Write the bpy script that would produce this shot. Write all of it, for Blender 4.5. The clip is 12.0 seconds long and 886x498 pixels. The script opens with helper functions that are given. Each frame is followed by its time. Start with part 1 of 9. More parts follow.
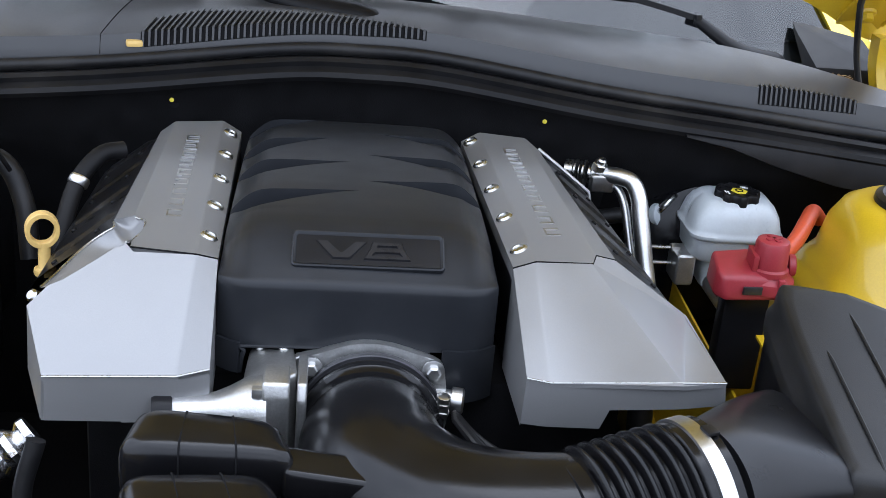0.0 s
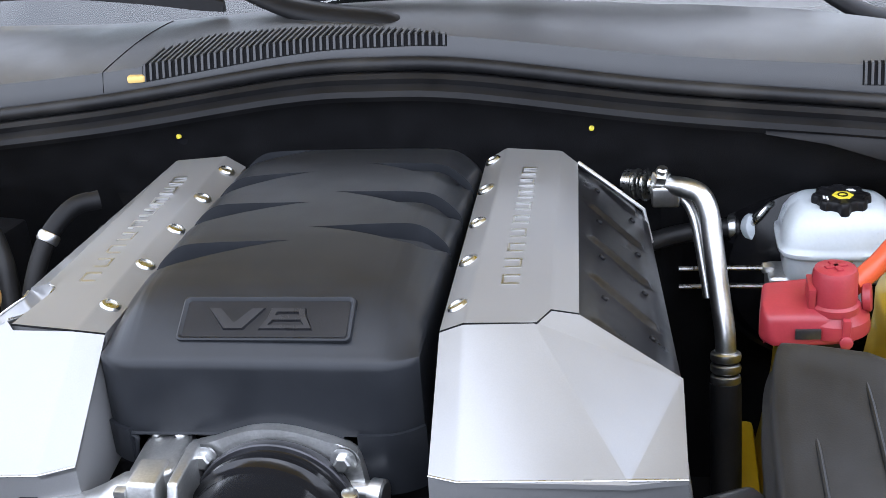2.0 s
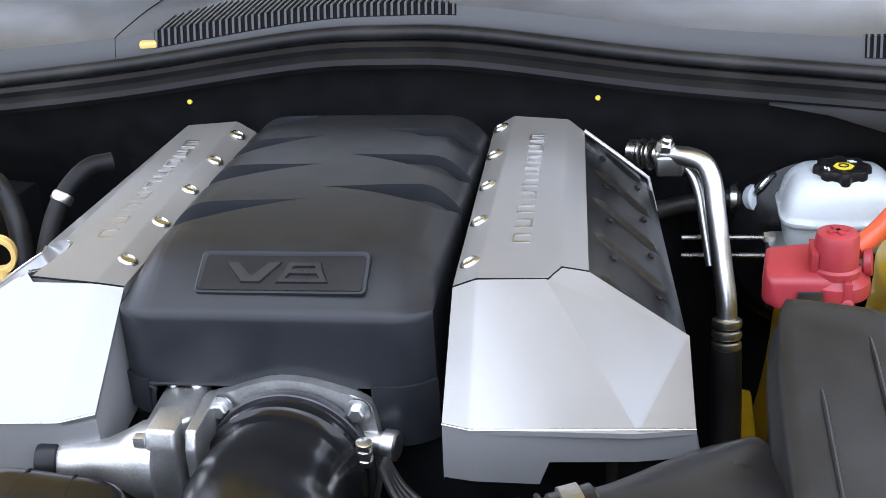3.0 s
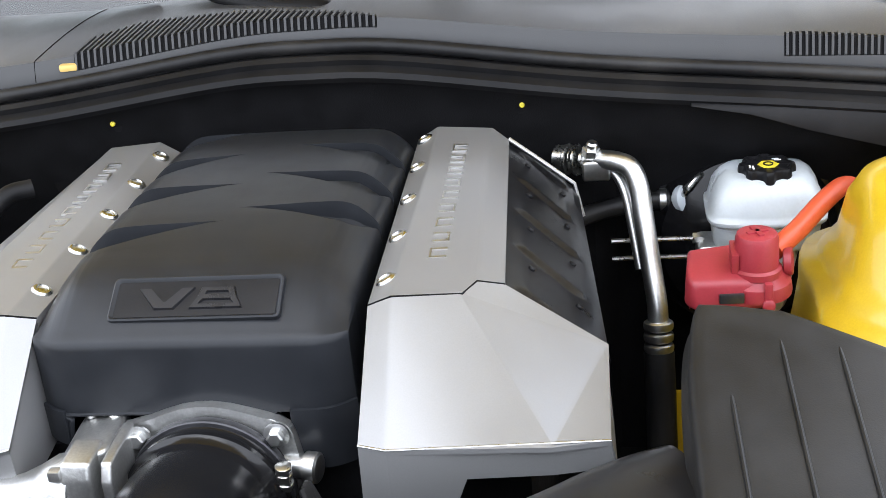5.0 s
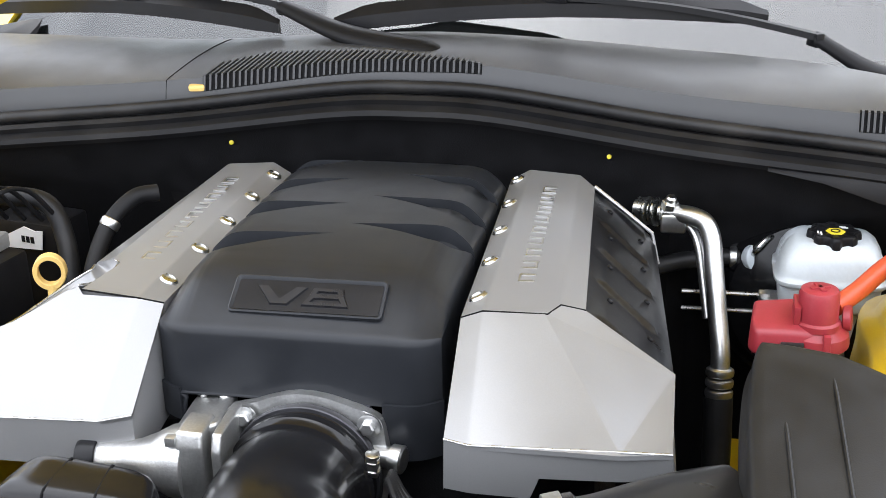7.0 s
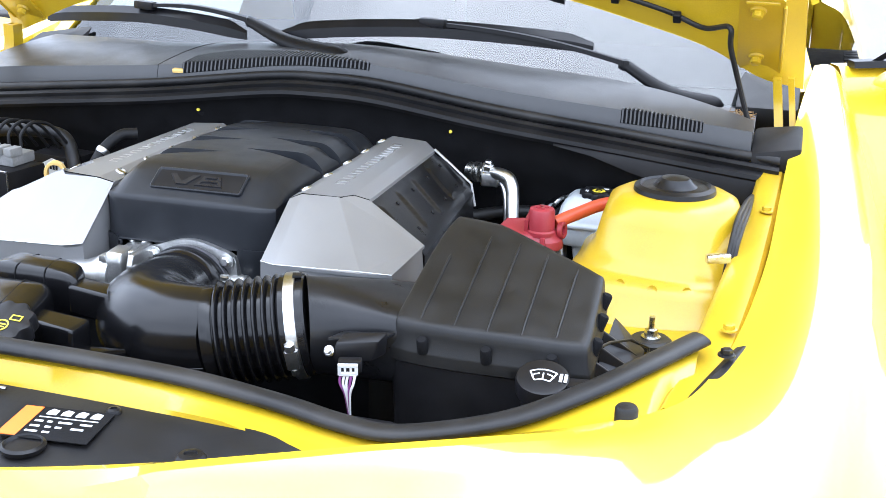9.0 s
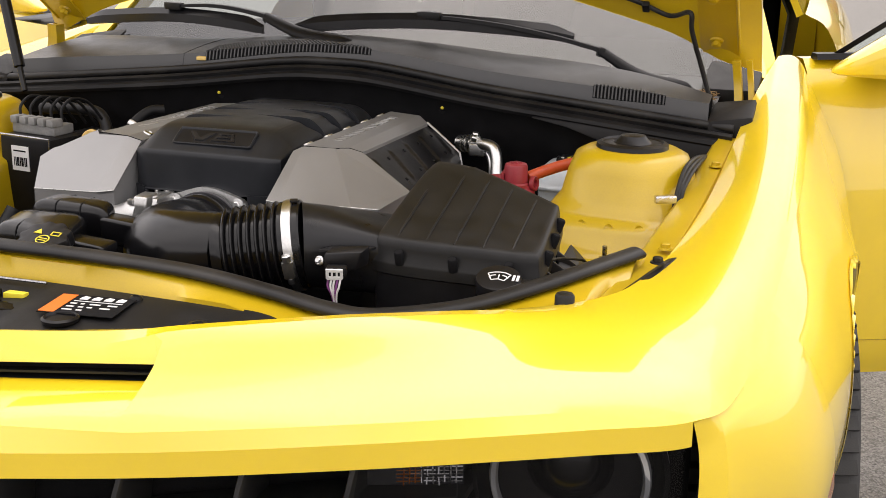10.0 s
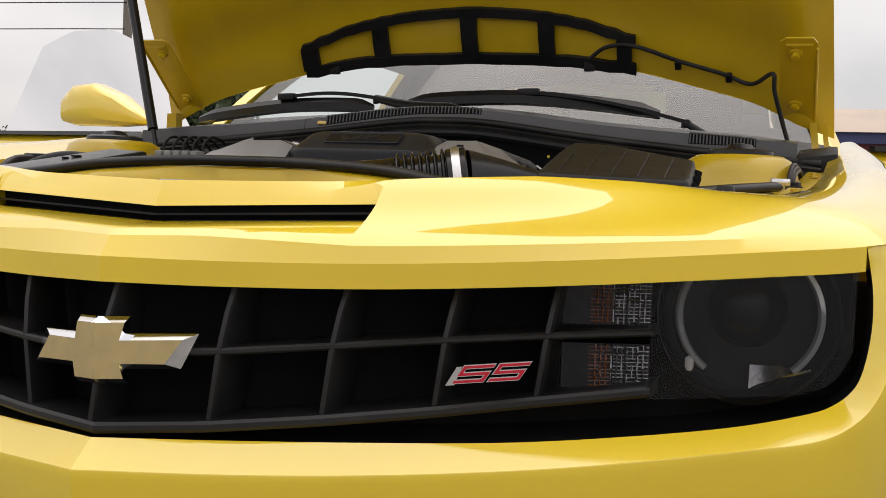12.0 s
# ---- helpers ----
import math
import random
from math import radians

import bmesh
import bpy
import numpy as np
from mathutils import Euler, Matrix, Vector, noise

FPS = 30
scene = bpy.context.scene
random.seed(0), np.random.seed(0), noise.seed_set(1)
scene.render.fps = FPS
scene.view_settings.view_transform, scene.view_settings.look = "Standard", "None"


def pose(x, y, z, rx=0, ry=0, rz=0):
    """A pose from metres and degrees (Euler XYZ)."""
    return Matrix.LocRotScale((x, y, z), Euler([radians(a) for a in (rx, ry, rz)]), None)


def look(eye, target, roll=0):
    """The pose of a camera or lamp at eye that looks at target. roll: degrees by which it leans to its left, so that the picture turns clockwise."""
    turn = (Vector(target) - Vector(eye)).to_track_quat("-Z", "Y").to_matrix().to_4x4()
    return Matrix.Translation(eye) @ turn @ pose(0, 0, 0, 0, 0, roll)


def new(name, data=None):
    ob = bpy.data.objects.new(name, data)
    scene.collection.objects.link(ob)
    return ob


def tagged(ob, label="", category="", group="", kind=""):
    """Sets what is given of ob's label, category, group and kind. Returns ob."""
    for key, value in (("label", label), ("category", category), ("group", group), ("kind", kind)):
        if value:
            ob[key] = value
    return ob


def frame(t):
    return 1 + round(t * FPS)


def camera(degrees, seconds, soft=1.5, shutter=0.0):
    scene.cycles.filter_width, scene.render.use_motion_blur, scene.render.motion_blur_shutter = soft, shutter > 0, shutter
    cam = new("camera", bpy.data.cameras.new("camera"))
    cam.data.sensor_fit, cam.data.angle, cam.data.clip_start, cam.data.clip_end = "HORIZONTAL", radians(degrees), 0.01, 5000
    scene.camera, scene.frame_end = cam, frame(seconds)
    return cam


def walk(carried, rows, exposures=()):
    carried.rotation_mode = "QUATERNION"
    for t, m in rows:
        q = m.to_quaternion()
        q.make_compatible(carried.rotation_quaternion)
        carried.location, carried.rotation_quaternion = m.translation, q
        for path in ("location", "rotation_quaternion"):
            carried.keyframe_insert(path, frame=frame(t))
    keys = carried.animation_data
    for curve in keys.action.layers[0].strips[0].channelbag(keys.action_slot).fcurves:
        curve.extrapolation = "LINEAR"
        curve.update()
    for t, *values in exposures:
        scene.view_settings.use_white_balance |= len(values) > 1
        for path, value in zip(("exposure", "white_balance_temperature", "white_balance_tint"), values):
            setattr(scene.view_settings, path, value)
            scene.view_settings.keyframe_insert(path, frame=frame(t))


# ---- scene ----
cam = camera(40.0, 12.0, soft=0.65)
PATH = [
    (0, (-0.044, -0.215, 1.349), (0.16, 1.614, 0.565), 5.2),
    (0.5, (0.115, -0.027, 1.331), (0.044, 1.782, 0.48), 3.4),
    (1, (0.24, 0.085, 1.277), (-0.146, 1.849, 0.417), -0.7),
    (1.5, (0.272, 0.045, 1.293), (-0.172, 1.792, 0.426), -5.3),
    (2, (0.28, -0.003, 1.331), (-0.047, 1.792, 0.512), -4.5),
    (2.5, (0.271, -0.033, 1.33), (-0.039, 1.77, 0.521), -3.5),
    (2.7, (0.266, -0.034, 1.325), (-0.043, 1.762, 0.501), -3.5),
    (4.3, (0.288, -0.032, 1.312), (-0.031, 1.749, 0.459), -5.2),
    (4.5, (0.297, -0.028, 1.313), (-0.009, 1.752, 0.455), -5.6),
    (5, (0.307, -0.018, 1.324), (0.045, 1.778, 0.485), -5.3),
    (5.5, (0.298, -0.021, 1.338), (0.064, 1.796, 0.537), -3.9),
    (6, (0.289, -0.031, 1.339), (0.067, 1.797, 0.559), -2.7),
    (6.5, (0.27, -0.051, 1.334), (-0.004, 1.777, 0.57), -1.5),
    (6.7, (0.274, -0.063, 1.334), (-0.06, 1.755, 0.572), -1.5),
    (8.3, (0.508, -0.572, 1.387), (0.103, 1.293, 0.788), -0.2),
    (8.5, (0.547, -0.589, 1.385), (0.113, 1.271, 0.791), -0.1),
    (8.6, (0.57, -0.597, 1.388), (0.131, 1.262, 0.797), -0.6),
    (9, (0.751, -0.655, 1.353), (0.229, 1.171, 0.727), 1.4),
    (9.5, (0.878, -0.765, 1.366), (0.325, 1.062, 0.77), 2.8),
    (10, (0.9, -0.882, 1.274), (0.315, 0.95, 0.727), 1.0),
    (10.2, (0.949, -0.954, 1.255), (0.31, 0.861, 0.708), -0.6),
    (10.5, (0.877, -1.168, 1.252), (0.353, 0.691, 0.734), 0.3),
    (11, (0.863, -1.357, 1.246), (0.313, 0.506, 0.771), 1.5),
    (11.5, (0.774, -1.261, 0.999), (0.174, 0.623, 0.697), 2.7),
    (12, (0.75, -1.17, 0.81), (0.159, 0.74, 0.739), 2.2),
]
EXPOSURES = [(0.0, 0.20, 5600, 12), (1.0, 0.58, 5750, 13), (2.5, 0.88, 5650, 13), (4.5, 0.84, 6000, 11), (6.7, 0.84, 6200, 11), (8.3, 0.98, 5900, 13), (9.1, 0.88, 5500, 11), (9.6, 0.20, 6150, 15), (10.0, -0.20, 7050, 16), (10.5, -0.52, 6950, 16), (11.5, -0.82, 7100, 15), (12.0, -0.86, 6950, 14)]
walk(cam, [(t, look(eye, target, roll)) for t, eye, target, roll in PATH], EXPOSURES)

# ---- light: a bright, mostly clouded sky with a veiled sun ----
SUN_UP, SUN_ROUND = radians(70), radians(356)
toward = Vector((math.sin(SUN_ROUND) * math.cos(SUN_UP), math.cos(SUN_ROUND) * math.cos(SUN_UP), math.sin(SUN_UP)))
world = bpy.data.worlds.new("sky")
scene.world = world
world.use_nodes = True
wn, wl = world.node_tree.nodes, world.node_tree.links
wn.clear()
w_out = wn.new("ShaderNodeOutputWorld")
w_bg = wn.new("ShaderNodeBackground")
w_sky = wn.new("ShaderNodeTexSky")
w_sky.sky_type, w_sky.sun_disc = "NISHITA", False
w_sky.sun_elevation, w_sky.sun_rotation = SUN_UP, SUN_ROUND
w_co = wn.new("ShaderNodeTexCoord")
w_map = wn.new("ShaderNodeMapping")
w_map.inputs["Scale"].default_value = (1.0, 1.0, 2.2)
w_noise = wn.new("ShaderNodeTexNoise")
w_noise.inputs["Scale"].default_value, w_noise.inputs["Detail"].default_value = 2.1, 7.0
w_ramp = wn.new("ShaderNodeValToRGB")
w_ramp.color_ramp.elements[0].position, w_ramp.color_ramp.elements[0].color = 0.34, (0.58, 0.58, 0.58, 1)
w_ramp.color_ramp.elements[1].position, w_ramp.color_ramp.elements[1].color = 0.62, (1, 1, 1, 1)
w_cloud = wn.new("ShaderNodeRGB")
w_cloud.outputs[0].default_value = (12.0, 12.15, 12.5, 1)
w_mix = wn.new("ShaderNodeMix")
w_mix.data_type = "RGBA"
wl.new(w_co.outputs["Generated"], w_map.inputs["Vector"])
wl.new(w_map.outputs["Vector"], w_noise.inputs["Vector"])
wl.new(w_noise.outputs["Fac"], w_ramp.inputs["Fac"])
wl.new(w_ramp.outputs["Color"], w_mix.inputs["Factor"])
wl.new(w_sky.outputs["Color"], w_mix.inputs["A"])
w_sep = wn.new("ShaderNodeSeparateXYZ")
wl.new(w_co.outputs["Generated"], w_sep.inputs["Vector"])
w_high = wn.new("ShaderNodeMapRange")
w_high.inputs["To Min"].default_value, w_high.inputs["To Max"].default_value = 1.30, 2.5
wl.new(w_sep.outputs["Z"], w_high.inputs["Value"])
w_lit = wn.new("ShaderNodeVectorMath")
w_lit.operation = "SCALE"
wl.new(w_cloud.outputs["Color"], w_lit.inputs[0])
wl.new(w_high.outputs["Result"], w_lit.inputs["Scale"])
wl.new(w_lit.outputs["Vector"], w_mix.inputs["B"])
# the cloud is brightest round the veiled sun
w_dot = wn.new("ShaderNodeVectorMath")
w_dot.operation = "DOT_PRODUCT"
w_dot.inputs[1].default_value = toward
wl.new(w_co.outputs["Generated"], w_dot.inputs[0])
w_pos = wn.new("ShaderNodeMath")
w_pos.operation = "MAXIMUM"
w_pos.inputs[1].default_value = 0.0
wl.new(w_dot.outputs["Value"], w_pos.inputs[0])
w_pow = wn.new("ShaderNodeMath")
w_pow.operation = "POWER"
w_pow.inputs[1].default_value = 10.0
wl.new(w_pos.outputs[0], w_pow.inputs[0])
w_glow = wn.new("ShaderNodeVectorMath")
w_glow.operation = "MULTIPLY_ADD"
w_glow.inputs[1].default_value = (24.0, 23.6, 23.0)
wl.new(w_pow.outputs[0], w_glow.inputs[0])
wl.new(w_mix.outputs["Result"], w_glow.inputs[2])
wl.new(w_glow.outputs["Vector"], w_bg.inputs["Color"])
w_bg.inputs["Strength"].default_value = 0.10
wl.new(w_bg.outputs["Background"], w_out.inputs["Surface"])
sun_data = bpy.data.lights.new("sun", "SUN")
sun_data.energy, sun_data.angle, sun_data.color = 0.8, radians(60), (1.0, 0.97, 0.93)
sun = new("sun", sun_data)
sun.matrix_world = look(toward * 20, (0, 0, 0))


# ---- materials ----
def material(name, color, rough=0.5, metal=0.0, coat=0.0, scale=40.0, vary=0.08, bump=0.0, fine=300.0, stretch=(1, 1, 1), spec=0.5, dust=0.0, dust_color=(0.4, 0.37, 0.32)):
    """A surface with broad and fine variation of colour and gloss, and a fine relief."""
    m = bpy.data.materials.new(name)
    m.use_nodes = True
    n, l = m.node_tree.nodes, m.node_tree.links
    b = n["Principled BSDF"]
    co = n.new("ShaderNodeTexCoord")
    mp = n.new("ShaderNodeMapping")
    mp.inputs["Scale"].default_value = stretch
    l.new(co.outputs["Object"], mp.inputs["Vector"])
    big, small = n.new("ShaderNodeTexNoise"), n.new("ShaderNodeTexNoise")
    for t, s, d in ((big, scale, 4.0), (small, fine, 3.0)):
        t.inputs["Scale"].default_value, t.inputs["Detail"].default_value = s, d
        l.new(mp.outputs["Vector"], t.inputs["Vector"])
    add = n.new("ShaderNodeMath")
    add.operation = "MULTIPLY_ADD"
    add.inputs[1].default_value, add.inputs[2].default_value = 0.5, 0.25
    l.new(small.outputs["Fac"], add.inputs[0])
    mul = n.new("ShaderNodeMath")
    mul.operation = "MULTIPLY"
    l.new(big.outputs["Fac"], mul.inputs[0])
    l.new(add.outputs[0], mul.inputs[1])
    ramp = n.new("ShaderNodeValToRGB")
    lo, hi = [max(0.0, c * (1 - vary * 1.6)) for c in color], [min(1.0, c * (1 + vary)) for c in color]
    ramp.color_ramp.elements[0].position, ramp.color_ramp.elements[0].color = 0.15, (*lo, 1)
    ramp.color_ramp.elements[1].position, ramp.color_ramp.elements[1].color = 0.38, (*hi, 1)
    l.new(mul.outputs[0], ramp.inputs["Fac"])
    last = ramp.outputs["Color"]
    rr = n.new("ShaderNodeMapRange")
    rr.inputs["From Min"].default_value, rr.inputs["From Max"].default_value = 0.1, 0.42
    rr.inputs["To Min"].default_value, rr.inputs["To Max"].default_value = max(0.02, rough * 0.82), min(1.0, rough * 1.18)
    l.new(mul.outputs[0], rr.inputs["Value"])
    l.new(rr.outputs["Result"], b.inputs["Roughness"])
    if dust:
        dn = n.new("ShaderNodeTexNoise")
        dn.inputs["Scale"].default_value, dn.inputs["Detail"].default_value = 9.0, 8.0
        l.new(co.outputs["Object"], dn.inputs["Vector"])
        dr = n.new("ShaderNodeMapRange")
        dr.inputs["From Min"].default_value, dr.inputs["From Max"].default_value = 0.45, 0.75
        dr.inputs["To Max"].default_value = dust
        l.new(dn.outputs["Fac"], dr.inputs["Value"])
        mx = n.new("ShaderNodeMix")
        mx.data_type = "RGBA"
        l.new(dr.outputs["Result"], mx.inputs["Factor"])
        l.new(last, mx.inputs["A"])
        mx.inputs["B"].default_value = (*dust_color, 1)
        last = mx.outputs["Result"]
    l.new(last, b.inputs["Base Color"])
    b.inputs["Metallic"].default_value = metal
    b.inputs["Specular IOR Level"].default_value = spec
    b.inputs["Coat Weight"].default_value, b.inputs["Coat Roughness"].default_value, b.inputs["Coat IOR"].default_value = coat, 0.03, 1.75
    if bump:
        bp = n.new("ShaderNodeBump")
        bp.inputs["Strength"].default_value, bp.inputs["Distance"].default_value = bump, 0.001
        l.new(small.outputs["Fac"], bp.inputs["Height"])
        l.new(bp.outputs["Normal"], b.inputs["Normal"])
    return m


def clear_glass(name, tint=(0.9, 0.95, 0.94), ior=1.5, gloss=0.01):
    m = bpy.data.materials.new(name)
    m.use_nodes = True
    n, l = m.node_tree.nodes, m.node_tree.links
    n.clear()
    out, mix = n.new("ShaderNodeOutputMaterial"), n.new("ShaderNodeMixShader")
    tr, gl, fr = n.new("ShaderNodeBsdfTransparent"), n.new("ShaderNodeBsdfGlossy"), n.new("ShaderNodeFresnel")
    tr.inputs["Color"].default_value = (*tint, 1)
    gl.inputs["Roughness"].default_value = gloss
    fr.inputs["IOR"].default_value = ior
    l.new(fr.outputs["Fac"], mix.inputs["Fac"])
    l.new(tr.outputs[0], mix.inputs[1])
    l.new(gl.outputs[0], mix.inputs[2])
    l.new(mix.outputs[0], out.inputs["Surface"])
    return m


def plain(name, color, rough=0.5, metal=0.0, emit=0.0):
    m = bpy.data.materials.new(name)
    m.use_nodes = True
    b = m.node_tree.nodes["Principled BSDF"]
    b.inputs["Base Color"].default_value, b.inputs["Roughness"].default_value = (*color, 1), rough
    b.inputs["Metallic"].default_value = metal
    return m


M_YELLOW = material("yellow_paint", (0.84, 0.60, 0.018), 0.32, 0.0, 1.0, 6.0, 0.03, 0.02, 900.0)
# darker, less glossy yellow for the inner panels and the hood's underside
M_YELLOW_IN = material("yellow_inner_panels", (0.53, 0.355, 0.006), 0.38, 0.0, 0.22, 8.0, 0.07, 0.05, 500.0, dust=0.04, dust_color=(0.5, 0.42, 0.2))
M_SILVER = material("satin_silver_cover", (0.275, 0.275, 0.277), 0.35, 0.40, 0.0, 12.0, 0.04, 0.0, 900.0)
M_ALU = material("cast_aluminium", (0.58, 0.58, 0.57), 0.38, 0.9, 0.0, 40.0, 0.12, 0.25, 420.0)
M_PIPE = material("bare_aluminium_pipe", (0.66, 0.66, 0.65), 0.32, 1.0, 0.0, 25.0, 0.12, 0.1, 300.0)
M_STEEL = material("zinc_steel", (0.6, 0.6, 0.58), 0.28, 1.0, 0.0, 60.0, 0.1)
M_CHROME = plain("chrome", (0.82, 0.83, 0.85), 0.06, 1.0)
M_GOLD = material("gold_emblem_face", (0.62, 0.48, 0.22), 0.34, 0.75, 0.6, 60.0, 0.05, 0.15, 700.0)
M_BLACK = material("black_satin_plastic", (0.009, 0.009, 0.0105), 0.34, 0.0, 0.0, 25.0, 0.2, 0.06, 700.0, dust=0.015, spec=0.22)
M_BLACK_GRAIN = material("black_grained_plastic", (0.009, 0.0093, 0.011), 0.31, 0.0, 0.0, 30.0, 0.18, 0.07, 1100.0, dust=0.015, spec=0.30)
M_INTAKE = material("black_intake_plastic", (0.018, 0.0195, 0.0228), 0.34, 0.0, 0.0, 30.0, 0.10, 0.04, 1100.0, spec=0.26)
M_GRILLE = material("black_grille_plastic", (0.012, 0.012, 0.0125), 0.40, 0.0, 0.0, 30.0, 0.18, 0.10, 1100.0, dust=0.02, spec=0.36)
M_MATTE = material("matte_black_plastic", (0.008, 0.008, 0.009), 0.55, 0.0, 0.0, 20.0, 0.2, 0.08, 700.0, dust=0.03, spec=0.22)
M_BOX = material("black_ribbed_plastic", (0.012, 0.012, 0.0125), 0.42, 0.0, 0.0, 30.0, 0.2, 0.12, 900.0, dust=0.02, spec=0.28)
M_BLACK_GLOSS = material("black_moulded_hose", (0.006, 0.006, 0.007), 0.20, 0.0, 0.0, 20.0, 0.2, 0.05, 500.0, dust=0.01, spec=0.34)
M_GREY_COWL = material("grey_black_cowl_plastic", (0.044, 0.045, 0.0475), 0.36, 0.0, 0.0, 20.0, 0.05, 0.14, 1200.0, dust=0.006, spec=0.5)
M_RUBBER = material("black_rubber_seal", (0.012, 0.012, 0.013), 0.45, 0.0, 0.0, 40.0, 0.2, 0.15, 500.0, dust=0.06, spec=0.28)
# felt and dark joints; also painted shade in vents, lid notches and resonator grooves
M_DARK = material("dark_felt_and_gap_shade", (0.0075, 0.0075, 0.0085), 0.85, 0.0, 0.0, 30.0, 0.3, 0.5, 600.0, spec=0.15, dust=0.1, dust_color=(0.025, 0.025, 0.025))
M_WHITE_TANK = material("milky_white_plastic", (0.52, 0.56, 0.59), 0.3, 0.0, 0.1, 18.0, 0.05)
M_RED = material("red_terminal_plastic", (0.29, 0.026, 0.036), 0.42, 0.0, 0.0, 30.0, 0.1, 0.08, 500.0)
M_ORANGE = material("orange_red_cable", (0.52, 0.075, 0.025), 0.42, 0.0, 0.0, 30.0, 0.1)
M_PALE_YELLOW = material("pale_yellow_plastic", (0.76, 0.52, 0.17), 0.4, 0.0, 0.0, 30.0, 0.06)
M_WHITE = plain("white_print", (0.8, 0.8, 0.8), 0.5)
M_YELLOW_PRINT = plain("yellow_print", (0.75, 0.62, 0.04), 0.5)
M_RED_PRINT = plain("red_enamel", (0.5, 0.012, 0.03), 0.25)
M_ORANGE_PRINT = plain("orange_print", (0.8, 0.18, 0.02), 0.5)
M_AMBER = material("amber_reflector", (0.36, 0.10, 0.02), 0.25, 0.0, 0.6, 200.0, 0.2)
M_TYRE = material("tyre_rubber", (0.018, 0.018, 0.018), 0.75, 0.0, 0.0, 40.0, 0.2, 0.3, 500.0, dust=0.2, dust_color=(0.09, 0.085, 0.08))
M_GLASS = clear_glass("window_glass", (0.58, 0.66, 0.65), 1.75)
M_SIDE_GLASS = clear_glass("side_window_glass", (0.84, 0.93, 0.93), 1.5)
M_LENS = clear_glass("lamp_lens", (0.62, 0.62, 0.63), 1.28)
M_ASPHALT = material("worn_asphalt", (0.195, 0.187, 0.174), 0.85, 0.0, 0.0, 0.9, 0.10, 1.0, 130.0, spec=0.3, dust=0.0)
M_BRICK = material("red_brick_wall", (0.20, 0.05, 0.045), 0.85, 0.0, 0.0, 1.0, 0.15, 0.2, 10.0)
M_TAN = material("tan_roof_metal", (0.48, 0.38, 0.30), 0.6, 0.0, 0.0, 0.6, 0.1)
M_BLUE = material("dark_blue_fascia", (0.05, 0.06, 0.16), 0.6, 0.0, 0.0, 0.6, 0.1)
M_LEAF = material("tree_leaves", (0.06, 0.085, 0.035), 0.7, 0.0, 0.0, 2.0, 0.4, 0.0, 8.0)
M_BARK = material("bark", (0.12, 0.09, 0.07), 0.9, 0.0, 0.0, 4.0, 0.3, 0.5, 30.0)
M_WOODPOLE = material("weathered_pole", (0.16, 0.14, 0.12), 0.85, 0.0, 0.0, 2.0, 0.2, 0.3, 30.0, (1, 1, 0.1))
M_CARWHITE = material("white_car_paint", (0.78, 0.79, 0.8), 0.3, 0.0, 1.0, 3.0, 0.03)
M_PALE_PATCH = material("pale_yellow_patch", (0.68, 0.74, 0.22), 0.7, 0.0, 0.0, 10.0, 0.04)


def speckled(m, scale, dark, light):
    """Lays stones of many greys over a ground material."""
    n, l = m.node_tree.nodes, m.node_tree.links
    b = n["Principled BSDF"]
    old = b.inputs["Base Color"].links[0].from_socket
    co = n.new("ShaderNodeTexCoord")
    vo = n.new("ShaderNodeTexVoronoi")
    vo.inputs["Scale"].default_value = scale
    l.new(co.outputs["Object"], vo.inputs["Vector"])
    sp = n.new("ShaderNodeSeparateColor")
    l.new(vo.outputs["Color"], sp.inputs["Color"])
    mr = n.new("ShaderNodeMapRange")
    mr.inputs["To Min"].default_value, mr.inputs["To Max"].default_value = dark, light
    l.new(sp.outputs["Red"], mr.inputs["Value"])
    sc = n.new("ShaderNodeVectorMath")
    sc.operation = "SCALE"
    l.new(old, sc.inputs[0])
    l.new(mr.outputs["Result"], sc.inputs["Scale"])
    l.new(sc.outputs["Vector"], b.inputs["Base Color"])
    bp = n.new("ShaderNodeBump")
    bp.inputs["Strength"].default_value, bp.inputs["Distance"].default_value = 0.6, 0.004
    l.new(vo.outputs["Distance"], bp.inputs["Height"])
    l.new(bp.outputs["Normal"], b.inputs["Normal"])


speckled(M_ASPHALT, 210.0, 0.55, 1.5)


# ---- mesh helpers ----
def thing(name, at, label="", category="", group="", kind=""):
    """An empty at the base of a thing, which its parts hang under."""
    ob = new(name)
    ob.location, ob.empty_display_size = at, 0.05
    return tagged(ob, label, category, group, kind)


def finish(bm, name, mat, angle=35.0):
    bmesh.ops.remove_doubles(bm, verts=bm.verts, dist=1e-5)
    bmesh.ops.recalc_face_normals(bm, faces=bm.faces)
    me = bpy.data.meshes.new(name)
    bm.to_mesh(me)
    bm.free()
    me.materials.append(mat)
    me.shade_smooth()
    me.set_sharp_from_angle(angle=radians(angle))
    return me


def base_of(ob):
    """The place of a thing's empty, or of the part's own thing."""
    return ob.location if ob.parent is None else Vector((0, 0, 0))


def part(name, bm, mat, parent=None, label="", angle=35.0):
    """One mesh object, built in world coordinates, under a thing or a part."""
    ob = new(name, finish(bm, name, mat, angle))
    if parent is not None:
        ob.parent = parent
        ob.matrix_parent_inverse = Matrix.Translation(base_of(parent)).inverted()
    return tagged(ob, label)


